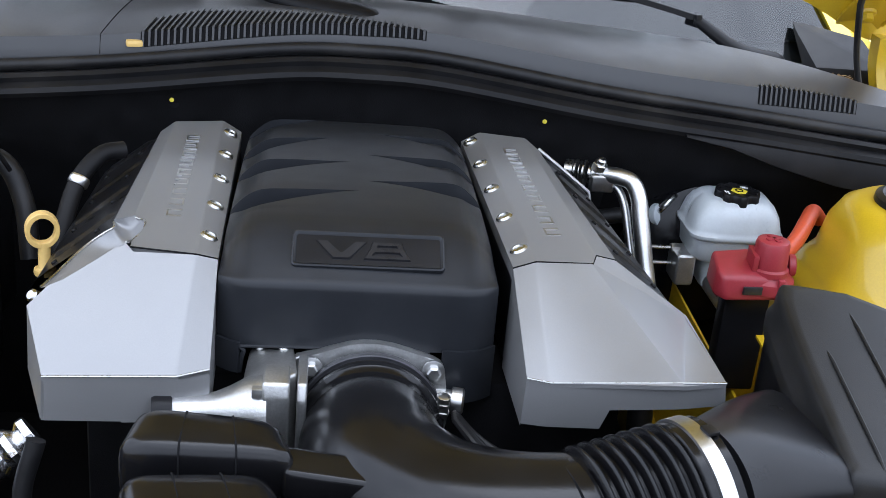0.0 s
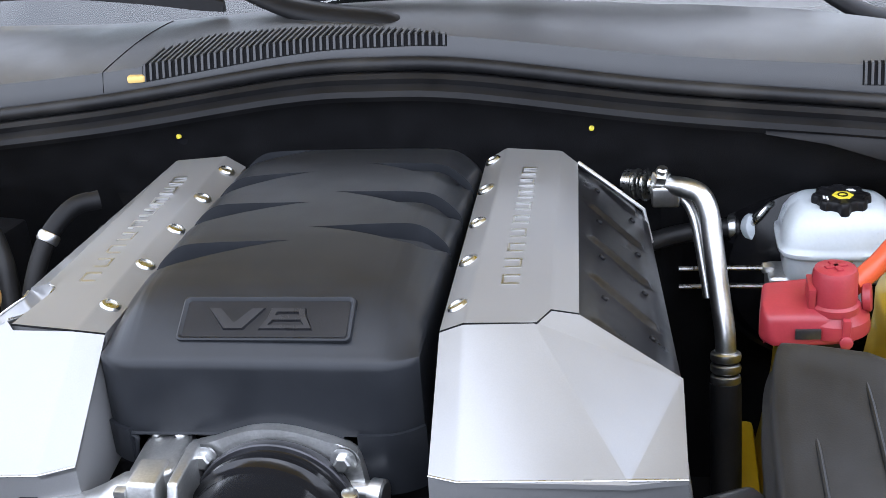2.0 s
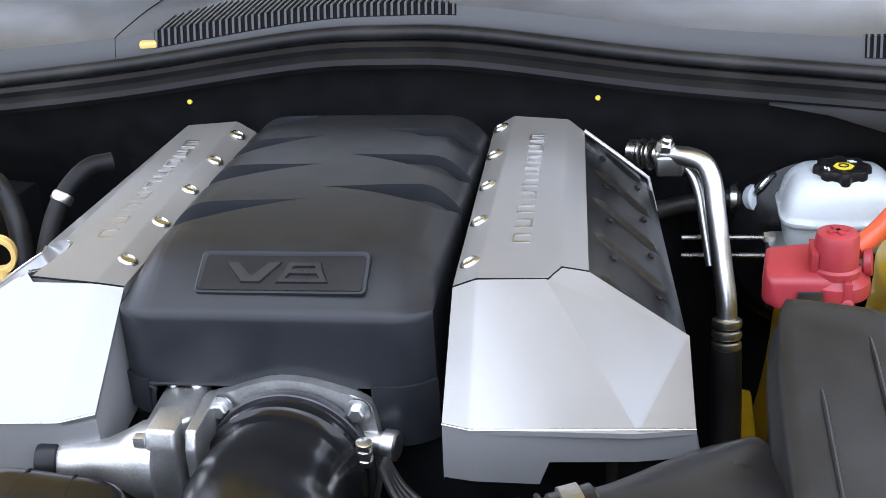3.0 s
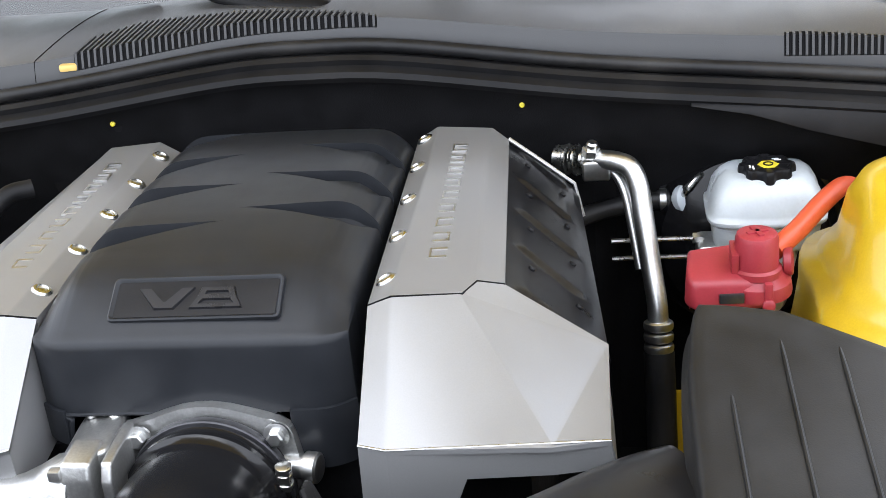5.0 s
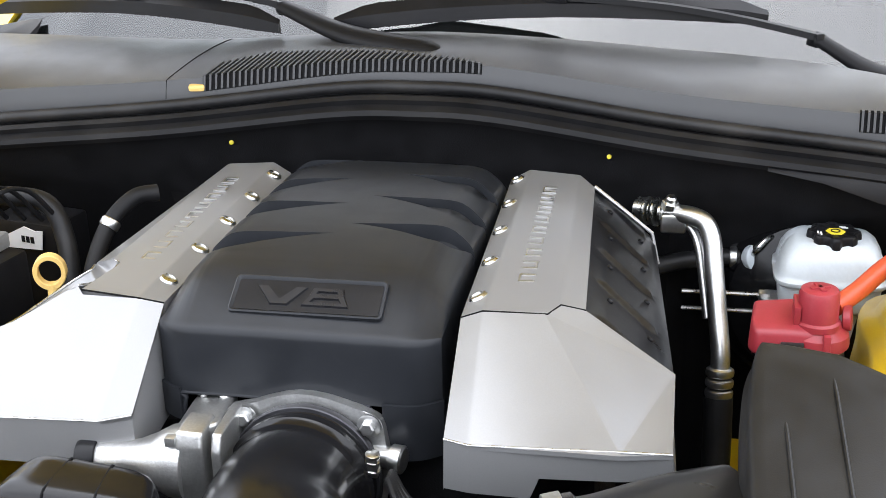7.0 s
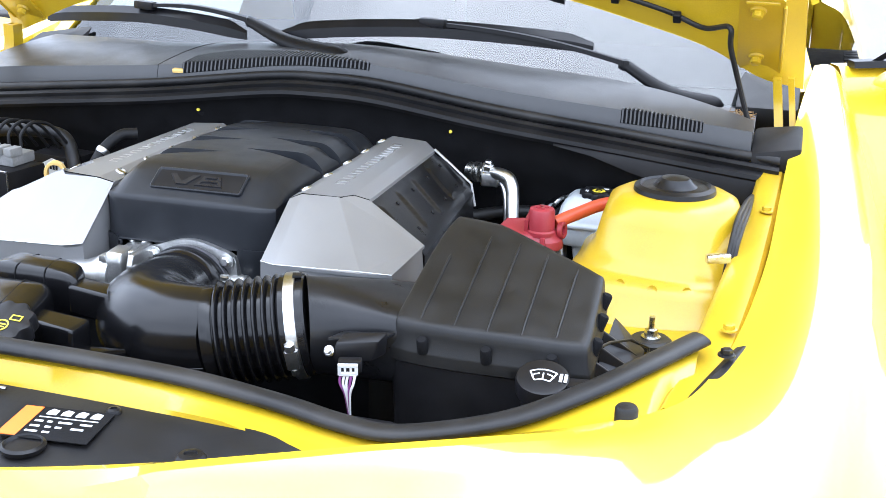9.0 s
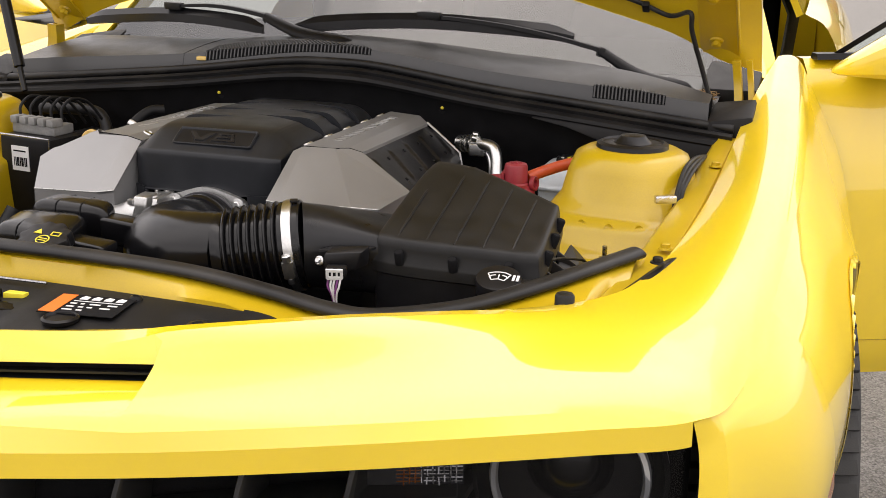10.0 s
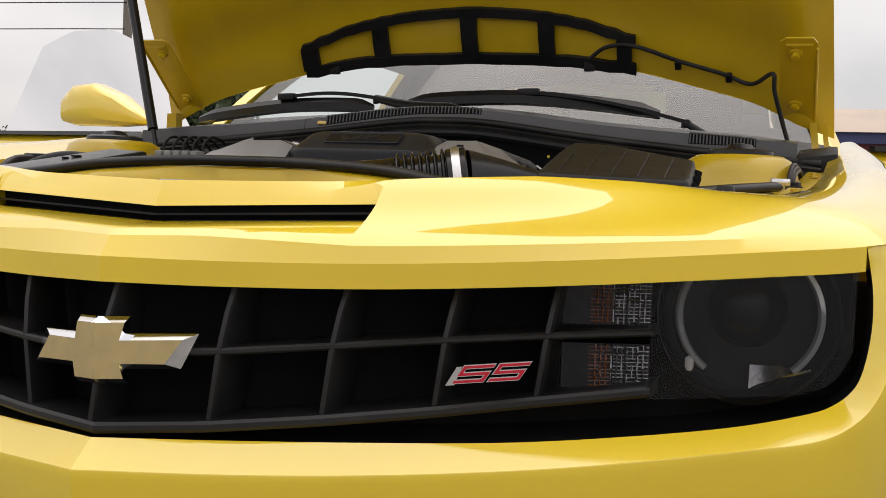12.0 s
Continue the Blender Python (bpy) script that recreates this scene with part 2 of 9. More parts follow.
def spline(points, count):
    """A smooth curve through points of any dimension, sampled evenly in parameter."""
    p = np.array(points, float)
    n = len(p)
    ext = np.vstack([2 * p[0] - p[1], p, 2 * p[-1] - p[-2]])
    out = []
    for u in np.linspace(0, n - 1, count):
        i = min(int(u), n - 2)
        f = u - i
        a, b, c, d = ext[i], ext[i + 1], ext[i + 2], ext[i + 3]
        out.append(0.5 * (2 * b + (c - a) * f + (2 * a - 5 * b + 4 * c - d) * f ** 2 + (3 * b - a - 3 * c + d) * f ** 3))
    return np.array(out)


def add_grid(bm, rows, wrap=False, caps=False):
    """A sheet over equal rows of points; wrap closes each row."""
    vs = [[bm.verts.new(p) for p in row] for row in rows]
    for a, b in zip(vs, vs[1:]):
        m = len(a)
        for i in range(m if wrap else m - 1):
            q = [a[i], a[(i + 1) % m], b[(i + 1) % m], b[i]]
            try:
                bm.faces.new(q)
            except ValueError:
                pass
    if caps:
        for row in (vs[0], vs[-1]):
            try:
                bm.faces.new(row)
            except ValueError:
                pass
    return bm


def sheet(rows, thick=0.0):
    """A sheet with real thickness (downwards along its normals) from rows of points."""
    bm = add_grid(bmesh.new(), rows)
    if thick:
        bmesh.ops.recalc_face_normals(bm, faces=bm.faces)
        bmesh.ops.solidify(bm, geom=bm.faces[:], thickness=thick)
    return bm


def frames_along(path):
    """Right and up of a tube at each point of its path, without twist."""
    path = [Vector(p) for p in path]
    tang = []
    for i in range(len(path)):
        a, b = path[max(0, i - 1)], path[min(len(path) - 1, i + 1)]
        tang.append((b - a).normalized())
    up = Vector((0, 0, 1)) if abs(tang[0].z) < 0.9 else Vector((0, 1, 0))
    out = []
    for t in tang:
        right = t.cross(up).normalized()
        up = right.cross(t).normalized()
        out.append((right, up))
    return path, out


def add_tube(bm, path, radius, sides=12, caps=True):
    """A round tube; radius is one number or one for each point."""
    path, fr = frames_along(path)
    rad = [radius] * len(path) if np.isscalar(radius) else list(radius)
    rows = []
    for p, (r, u), s in zip(path, fr, rad):
        rows.append([p + (r * math.cos(a) + u * math.sin(a)) * s for a in np.linspace(0, 2 * math.pi, sides, endpoint=False)])
    return add_grid(bm, rows, True, caps)


def tube(points, radius, sides=12, count=24, caps=True):
    return add_tube(bmesh.new(), spline(points, count), radius, sides, caps)


def add_turned(bm, profile, at, axis=(0, 0, 1), sides=32):
    """A body turned round an axis: profile of (radius, height)."""
    turn = Vector((0, 0, 1)).rotation_difference(Vector(axis)).to_matrix()
    rows = []
    for r, h in profile:
        rows.append([Vector(at) + turn @ Vector((max(r, 1e-4) * math.cos(a), max(r, 1e-4) * math.sin(a), h)) for a in np.linspace(0, 2 * math.pi, sides, endpoint=False)])
    return add_grid(bm, rows, True, True)


def turned(profile, at, axis=(0, 0, 1), sides=32):
    return add_turned(bmesh.new(), profile, at, axis, sides)


def add_box(bm, centre, size, rz=0.0, bevel=0.0, segments=2, turn=None):
    made = bmesh.ops.create_cube(bm, size=1.0)["verts"]
    m = Matrix.LocRotScale(Vector(centre), turn if turn is not None else Euler((0, 0, radians(rz))), Vector(size))
    bmesh.ops.transform(bm, matrix=m, verts=made)
    if bevel:
        edges = list({e for v in made for e in v.link_edges})
        bmesh.ops.bevel(bm, geom=edges, offset=bevel, segments=segments, affect="EDGES", profile=0.6)
    return bm


def box(centre, size, rz=0.0, bevel=0.0, segments=2, turn=None):
    return add_box(bmesh.new(), centre, size, rz, bevel, segments, turn)


def add_hull(bm, points, bevel=0.0, segments=2):
    """A convex body over points."""
    vs = [bm.verts.new(p) for p in points]
    got = bmesh.ops.convex_hull(bm, input=vs)
    loose = [g for g in got["geom_interior"] if isinstance(g, bmesh.types.BMVert)]
    if loose:
        bmesh.ops.delete(bm, geom=loose, context="VERTS")
    bmesh.ops.dissolve_limit(bm, angle_limit=radians(2), verts=bm.verts[:], edges=bm.edges[:])
    if bevel:
        bmesh.ops.bevel(bm, geom=bm.edges[:], offset=bevel, segments=segments, affect="EDGES", profile=0.6)
    return bm


def hull(points, bevel=0.0, segments=2):
    return add_hull(bmesh.new(), points, bevel, segments)


def add_slab(bm, outline, thick, m):
    """A flat plate: outline in the x-y plane of the pose m, thickness along its z."""
    top = [bm.verts.new(m @ Vector((x, y, thick))) for x, y in outline]
    low = [bm.verts.new(m @ Vector((x, y, 0))) for x, y in outline]
    bm.faces.new(top)
    bm.faces.new(low[::-1])
    for i in range(len(top)):
        j = (i + 1) % len(top)
        bm.faces.new((low[i], low[j], top[j], top[i]))
    return bm


def slab(outline, thick, m, bevel=0.0):
    bm = add_slab(bmesh.new(), outline, thick, m)
    if bevel:
        bmesh.ops.bevel(bm, geom=bm.edges[:], offset=bevel, segments=2, affect="EDGES")
    return bm


def axes_at(origin, across, up):
    """A pose whose x runs along across and y along up, as nearly as it can."""
    x = Vector(across).normalized()
    z = x.cross(Vector(up)).normalized()
    y = z.cross(x)
    m = Matrix((x, y, z)).transposed().to_4x4()
    m.translation = Vector(origin)
    return m


def interp(x, xs, ys):
    return float(np.interp(x, xs, ys))


def bolt(parent, at, axis, size, mat, name="bolt"):
    """A flange bolt: washer and six-sided head."""
    bm = turned([(size * 1.35, 0), (size * 1.3, size * 0.25), (size, size * 0.3)], at, axis, 20)
    add_turned(bm, [(size * 0.92, size * 0.25), (size * 0.92, size * 1.0), (size * 0.7, size * 1.12)], at, axis, 6)
    return part(name, bm, mat, parent, angle=25)

# ---- the ground and what stands far off ----
def build_ground():
    bm = bmesh.new()
    xs = sorted({*np.linspace(-6, 6, 25), *np.linspace(-60, 60, 25), -1500, 1500, -300, 300})
    rows = [[(x, y, 0.0) for x in xs] for y in xs]
    ob = part("ground", add_grid(bm, rows), M_ASPHALT)
    tagged(ob, "worn grey asphalt of a parking lot with fine stones", "ground", kind="structure")


# ---- the yellow car ----
car = thing("car", (0, 1.0, 0), "bright yellow sports coupe with its hood and both doors open", "car")



def assembly(name, label="", parent=car):
    """A part of a thing that has pieces of its own."""
    ob = tagged(new(name), label)
    ob.empty_display_size = 0.05
    ob.parent = parent
    ob.matrix_parent_inverse = Matrix.Translation(base_of(parent)).inverted()
    return ob


# Crease along the front brow and back over the fender, and the inner edge that borders the engine bay.
CREASE = [(0, -0.012, 0.741), (0.13, 0.033, 0.740), (0.30, 0.088, 0.744), (0.50, 0.155, 0.756), (0.70, 0.222, 0.773), (0.800, 0.258, 0.783),
          (0.838, 0.32, 0.794), (0.856, 0.50, 0.830), (0.866, 0.75, 0.866), (0.869, 1.02, 0.891), (0.860, 1.40, 0.925), (0.842, 1.74, 0.948)]
INNER = [(0, 0.125, 0.827), (0.12, 0.152, 0.829), (0.25, 0.200, 0.832), (0.43, 0.286, 0.835), (0.60, 0.386, 0.838), (0.665, 0.440, 0.840),
         (0.697, 0.505, 0.842), (0.724, 0.640, 0.850), (0.744, 0.85, 0.873), (0.752, 1.10, 0.902), (0.764, 1.40, 0.948), (0.785, 1.70, 0.985)]
NS = 111
CREASE_S, INNER_S = spline(CREASE, NS), spline(INNER, NS)
SPLIT = 60          # where the front cover ends and the fender begins
SLOT_END = 0.261


def between(rows, i):
    """A row at a broken index."""
    k = min(int(i), len(rows) - 2)
    return rows[k] * (1 - (i - k)) + rows[k + 1] * (i - k)


def top_row(i, side, count=15):
    """Points over the skin from the crease to the inner edge."""
    c, e = between(CREASE_S, i), between(INNER_S, i)
    # the crown lies close to the inner edge over the nose and midway over the fender
    late = interp(c[0], (0.36, 0.48, 0.60, 0.72, 0.82), (0.0, 0.12, 0.42, 0.82, 1.0))
    high = interp(c[0], (0.0, 0.26, 0.36, 0.50, 0.82), (0.012, 0.015, 0.021, 0.029, 0.040))
    row = []
    for f in np.linspace(0, 1, count):
        p = c * (1 - f) + e * f
        nose = 0.016 * (1 - math.exp(-f / 0.05)) * (1 - f) + high * math.sin(math.pi * f ** 3.5)
        bulge = nose * (1 - late) + 0.020 * math.sin(math.pi * f ** 0.8) * late
        row.append(Vector((side * p[0], p[1] - bulge * 0.35, p[2] + bulge)))
    return row


SLOT_ROW = min(np.linspace(5, 40, 701), key=lambda i: abs(top_row(i, 1, 13)[7].x - SLOT_END))
COLUMNS = [top_row(i, 1, 13) for i in np.linspace(0, SPLIT, 241)]


def cover_row(i):
    """Profile of the front cover: lip, brow, the recess below the slot, the slot and the panel over it."""
    c, e = between(CREASE_S, i), between(INNER_S, i)
    near = max(0.0, 1 - abs(c[0] - between(CREASE_S, SLOT_ROW)[0]) / 0.10)
    here, last = top_row(i, 1, 13), top_row(SLOT_ROW, 1, 13)
    made = []
    for j in range(13):
        if j == 0 or j == 12:
            made.append(here[j])
            continue
        # close to the end of the slot the rows lean with its slanted end
        end = SLOT_END - 0.013 * max(0.0, 1 - j / 7)
        x = here[j].x + (end - last[j].x) * near if j < 10 else here[j].x
        xs = [r[j].x for r in COLUMNS]
        a = Vector((x, interp(x, xs, [r[j].y for r in COLUMNS]), interp(x, xs, [r[j].z for r in COLUMNS])))
        s = 0.195 * x
        # the recess and slot follow the V of the nose
        slot = [(0, 0), (0.006 + s * 1.6, 0.764 + 0.03 * x), (0.020 + s * 1.6, 0.7715 + 0.04 * x), (0.032 + s * 1.5, 0.7735 + 0.04 * x), (0.060 + s * 1.25, 0.776 + 0.04 * x),
                (0.097 + s, 0.779 + 0.04 * x), (0.140 + s, 0.779 + 0.04 * x), (0.140 + s, 0.797 + 0.045 * x), (0.101 + s, 0.797 + 0.045 * x), (0.1015 + s, 0.798 + 0.045 * x)]
        if j < 10:
            b = Vector((x, *slot[j]))
            share = (1.0 if i < SLOT_ROW else 0.0) if j > 3 else max(0.0, min(1.0, (SLOT_END - x) / 0.17))
        else:
            f = (j - 9) / 3
            b = Vector((x, *slot[9])).lerp(Vector(e), f) + Vector((0, 0, 0.011 * math.sin(math.pi * f ** 1.4)))
            b.x = x
            share = max(0.0, min(1.0, (SLOT_END - x) / 0.07))
        made.append(a.lerp(b, share))
    return made


def lip_of(c):
    x = c[0]
    return Vector((x, c[1] + 0.001, c[2] - 0.028)), Vector((x, c[1] + 0.060, c[2] - 0.026))


def flipped(rows, side):
    return [[Vector((side * p[0], p[1], p[2])) for p in r] for r in rows]


# Rows of the outer skin below the crease, from the edge of the lamp opening round the corner and back along the fender.
LEVELS = [
    [(0.800, 0.258, 0.783), (0.806, 0.266, 0.753), (0.810, 0.262, 0.705), (0.806, 0.257, 0.655), (0.788, 0.249, 0.616), (0.796, 0.214, 0.584), (0.790, 0.225, 0.46), (0.78, 0.26, 0.30), (0.76, 0.33, 0.22)],
    [(0.818, 0.280, 0.788), (0.832, 0.276, 0.757), (0.838, 0.270, 0.705), (0.836, 0.262, 0.650), (0.826, 0.252, 0.606), (0.822, 0.240, 0.570), (0.815, 0.255, 0.46), (0.80, 0.29, 0.30), (0.79, 0.36, 0.22)],
    [(0.843, 0.36, 0.801), (0.868, 0.345, 0.762), (0.882, 0.335, 0.71), (0.886, 0.33, 0.65), (0.884, 0.325, 0.60), (0.878, 0.325, 0.55), (0.866, 0.34, 0.45), (0.845, 0.37, 0.30), (0.83, 0.42, 0.22)],
    [(0.856, 0.50, 0.830), (0.892, 0.50, 0.785), (0.917, 0.50, 0.73), (0.930, 0.50, 0.67), (0.930, 0.50, 0.61), (0.916, 0.50, 0.55), (0.882, 0.50, 0.45), (0.84, 0.51, 0.30), (0.82, 0.53, 0.22)],
    [(0.864, 0.70, 0.860), (0.902, 0.70, 0.806), (0.930, 0.70, 0.74), (0.944, 0.70, 0.68), (0.944, 0.70, 0.61), (0.932, 0.70, 0.54), (0.915, 0.70, 0.44), (0.925, 0.70, 0.30), (0.91, 0.70, 0.22)],
    [(0.869, 1.02, 0.891), (0.898, 1.02, 0.835), (0.930, 1.02, 0.775), (0.953, 1.02, 0.72), (0.958, 1.02, 0.64), (0.956, 1.02, 0.55), (0.95, 1.02, 0.44), (0.94, 1.02, 0.30), (0.93, 1.02, 0.22)],
    [(0.860, 1.40, 0.925), (0.890, 1.40, 0.855), (0.918, 1.40, 0.785), (0.940, 1.40, 0.72), (0.948, 1.40, 0.64), (0.946, 1.40, 0.55), (0.94, 1.40, 0.44), (0.93, 1.40, 0.30), (0.915, 1.40, 0.22)],
    [(0.842, 1.74, 0.948), (0.878, 1.74, 0.870), (0.910, 1.74, 0.795), (0.930, 1.74, 0.72), (0.938, 1.74, 0.64), (0.938, 1.74, 0.55), (0.935, 1.74, 0.44), (0.925, 1.74, 0.30), (0.905, 1.74, 0.22)],
]
CHIN = [(0, -0.020, 0.543), (0.14, 0.033, 0.543), (0.28, 0.078, 0.546), (0.42, 0.124, 0.551), (0.54, 0.165, 0.561), (0.66, 0.205, 0.576), (0.74, 0.232, 0.593)]
NOSE = [(0, -0.056, 0.514), (0.15, -0.002, 0.513), (0.29, 0.045, 0.517), (0.44, 0.096, 0.527), (0.56, 0.137, 0.540), (0.68, 0.178, 0.557), (0.755, 0.200, 0.570)]
WHEEL_Y, WHEEL_Z, ARCH = 0.975, 0.355, 0.40


def arched(bm, y0, z0, radius):
    """Cuts a wheel arch into a side skin: points inside it move to its rim, whole faces inside go."""
    inside = {v for v in bm.verts if (v.co.y - y0) ** 2 + (v.co.z - z0) ** 2 < radius ** 2}
    bmesh.ops.delete(bm, geom=[f for f in bm.faces if all(v in inside for v in f.verts)], context="FACES")
    for v in bm.verts:
        if v in inside and v.is_valid:
            d = Vector((v.co.y - y0, v.co.z - z0))
            d = d.normalized() * radius
            v.co.y, v.co.z = y0 + d.x, z0 + d.y
    return bm


def build_front():
    # front cover with its lip, brow and slot, both halves in one piece
    rows = []
    steps = sorted([i for i in range(SPLIT) if abs(i - SLOT_ROW) > 0.3] + [SLOT_ROW - 0.01, SLOT_ROW + 0.01])
    for i in steps:
        c = between(CREASE_S, i)
        if c[0] <= 0.800:
            l0, l1 = lip_of(c)
            rows.append([l1, l0, *cover_row(i), between(INNER_S, i) + np.array((0, 0.004, -0.018))])
    rows = flipped(rows[::-1], -1) + [[Vector(p) for p in r] for r in rows[1:]]
    cover = part("front_cover", sheet(rows), M_YELLOW, car, "glossy yellow front cover with a thin V-shaped slot", 16)
    for side in (-1, 1):
        strip, bar = [], []
        for x in np.linspace(0, SLOT_END + 0.002, 20):
            s = 0.195 * x
            strip.append([(side * x, 0.1015 + s, 0.7795 + 0.04 * x), (side * x, 0.118 + s, 0.780 + 0.04 * x), (side * x, 0.118 + s, 0.7965 + 0.045 * x), (side * x, 0.1045 + s, 0.7968 + 0.045 * x)])
            bar.append([(side * x, 0.1005 + s, 0.786 + 0.042 * x), (side * x, 0.1005 + s, 0.7885 + 0.042 * x), (side * x, 0.112 + s, 0.7885 + 0.042 * x), (side * x, 0.112 + s, 0.786 + 0.042 * x)])
        part("slot_insert", sheet(strip), M_DARK, cover, "black insert in the slot")
        part("slot_bar", add_grid(bmesh.new(), bar, True, True), M_BLACK_GLOSS, cover)
    # corners and fenders
    last = max(i for i in range(SPLIT) if CREASE_S[i][0] <= 0.800)
    fine = [spline([(x + max(0.0, x - 0.85) * 0.16, y, z) for x, y, z in row], 49) for row in LEVELS[3:]]
    skin = [spline([r[k] for r in fine], 141) for k in range(49)]
    dense = [c for c in spline(CREASE_S, 1500) if c[0] > 0.79]
    for side in (-1, 1):
        top = flipped([top_row(i, 1, 13) + [Vector(INNER_S[i] + np.array((-0.003, 0.002, -0.02)))] for i in range(last, NS)], side)
        bm = sheet(top)
        low = [list(r) for r in skin]
        low[0] = [min(dense, key=lambda c: (c[0] - p[0]) ** 2 + (c[1] - p[1]) ** 2 + (c[2] - p[2]) ** 2) for p in low[0]]
        low = flipped(low, side)
        add_grid(bm, low)
        arched(bm, WHEEL_Y, WHEEL_Z, ARCH)
        fender = part("fender", bm, M_YELLOW, car, "glossy yellow front fender with a crowned crease", 40)
        # rolled lip along the wheel arch
        flat = np.array(low).reshape(-1, 3)
        lip = []
        for a in np.linspace(radians(-12), radians(192), 70):
            ring = []
            for r, inset in ((ARCH + 0.012, -0.0012), (ARCH + 0.004, -0.0025), (ARCH - 0.004, 0.001), (ARCH - 0.005, 0.025)):
                y, z = WHEEL_Y + math.cos(a) * (ARCH + 0.010), WHEEL_Z + math.sin(a) * (ARCH + 0.010)
                d = (flat[:, 1] - y) ** 2 + (flat[:, 2] - z) ** 2
                near = np.argsort(d)[:6]
                w = 1 / (d[near] + 1e-5)
                x = float((flat[near, 0] * w).sum() / w.sum())
                ring.append((x - side * inset, WHEEL_Y + math.cos(a) * r, WHEEL_Z + math.sin(a) * r))
            lip.append(ring)
        part("arch_lip", sheet(lip), M_YELLOW, fender)
    # lower bumper: a band below and beside the opening, and the skin that spreads from it down to the chin and round to the fender.
    # each key: edge of the opening, outer crease of the band, far border, directions at crease and border, depth of the return
    keys = []
    for (ax, ay, az), (bx, by, bz) in zip(CHIN, NOSE):
        keys.append([ax, ay, az, bx, by, bz, bx * 0.955, by + 0.116, 0.22, -0.01, 0.05, -1.0, -0.03, 0.55, -0.8, 1.0])
    keys += [
        [0.772, 0.2435, 0.605, 0.793, 0.216, 0.588, 0.775, 0.38, 0.22, 0.25, 0.30, -0.92, 0.10, 0.70, -0.70, 1.0],
        [0.794, 0.251, 0.625, 0.818, 0.238, 0.615, 0.826, 0.515, 0.24, 0.50, 0.60, -0.60, 0.08, 0.95, -0.25, 0.2],
        [0.804, 0.2565, 0.652, 0.833, 0.257, 0.655, 0.9335, 0.50, 0.45, 0.58, 0.75, -0.30, 0.07, 1.0, -0.05, 0.1],
        [0.8095, 0.261, 0.690, 0.839, 0.268, 0.695, 0.945, 0.50, 0.57, 0.56, 0.83, 0.0, 0.07, 1.0, 0.0, 0.1],
        [0.8095, 0.2635, 0.725, 0.836, 0.274, 0.735, 0.943, 0.50, 0.66, 0.55, 0.83, 0.08, 0.07, 1.0, 0.03, 0.1],
        [0.806, 0.266, 0.753, 0.829, 0.278, 0.768, 0.914, 0.50, 0.755, 0.50, 0.85, 0.12, 0.07, 1.0, 0.08, 0.1],
        [0.800, 0.258, 0.783, 0.818, 0.280, 0.788, 0.8569, 0.50, 0.830, 0.50, 0.86, 0.10, 0.05, 1.0, 0.17, 0.1]]
    rows = []
    border = fine[0][::-1]
    for n, k in enumerate(spline(keys, 131)):
        if n >= 90:
            k[6:9] = [interp(k[8], border[:, 2], border[:, m]) for m in range(3)]
        a, b, e, t0, t1 = (Vector(k[m:m + 3]) for m in (0, 3, 6, 9, 12))
        reach = (e - b).length * 0.36
        c0, c1 = b + t0.normalized() * reach, e - t1.normalized() * reach
        row = [a + Vector((0, 0.05, -0.012)) * k[15], a, a.lerp(b, 0.5), a.lerp(b, 0.8), a.lerp(b, 0.985)]
        for f in (0.004, 0.03, 0.08, 0.16, 0.26, 0.37, 0.48, 0.60, 0.73, 0.86, 1.0):
            g = 1 - f
            row.append(b * g ** 3 + c0 * (3 * f * g * g) + c1 * (3 * f * f * g) + e * f ** 3)
        rows.append(row)
    rows[-1] = [Vector(min(dense, key=lambda c: (c[0] - p[0]) ** 2 + (c[1] - p[1]) ** 2 + (c[2] - p[2]) ** 2)) for p in rows[-1]]
    rows = flipped(rows[::-1], -1) + flipped(rows[1:], 1)
    part("front_bumper", sheet(rows), M_YELLOW, car, "glossy yellow bumper round the grille opening", 24)
    # edge of the opening at the lamps, turned inwards
    for side in (-1, 1):
        edge = spline([(0.800, 0.262, 0.757), (0.806, 0.266, 0.753), (0.810, 0.262, 0.705), (0.804, 0.2565, 0.652), (0.794, 0.251, 0.625), (0.772, 0.2435, 0.605)], 30)
        part("opening_return", sheet(flipped([edge, edge + np.array((-0.004, 0.05, 0))], side)), M_BLACK, car)


def grille_y(x):
    return interp(abs(x), (0, 0.128, 0.244, 0.363, 0.448, 0.58, 0.80), (-0.010, 0.031, 0.073, 0.124, 0.160, 0.211, 0.284))


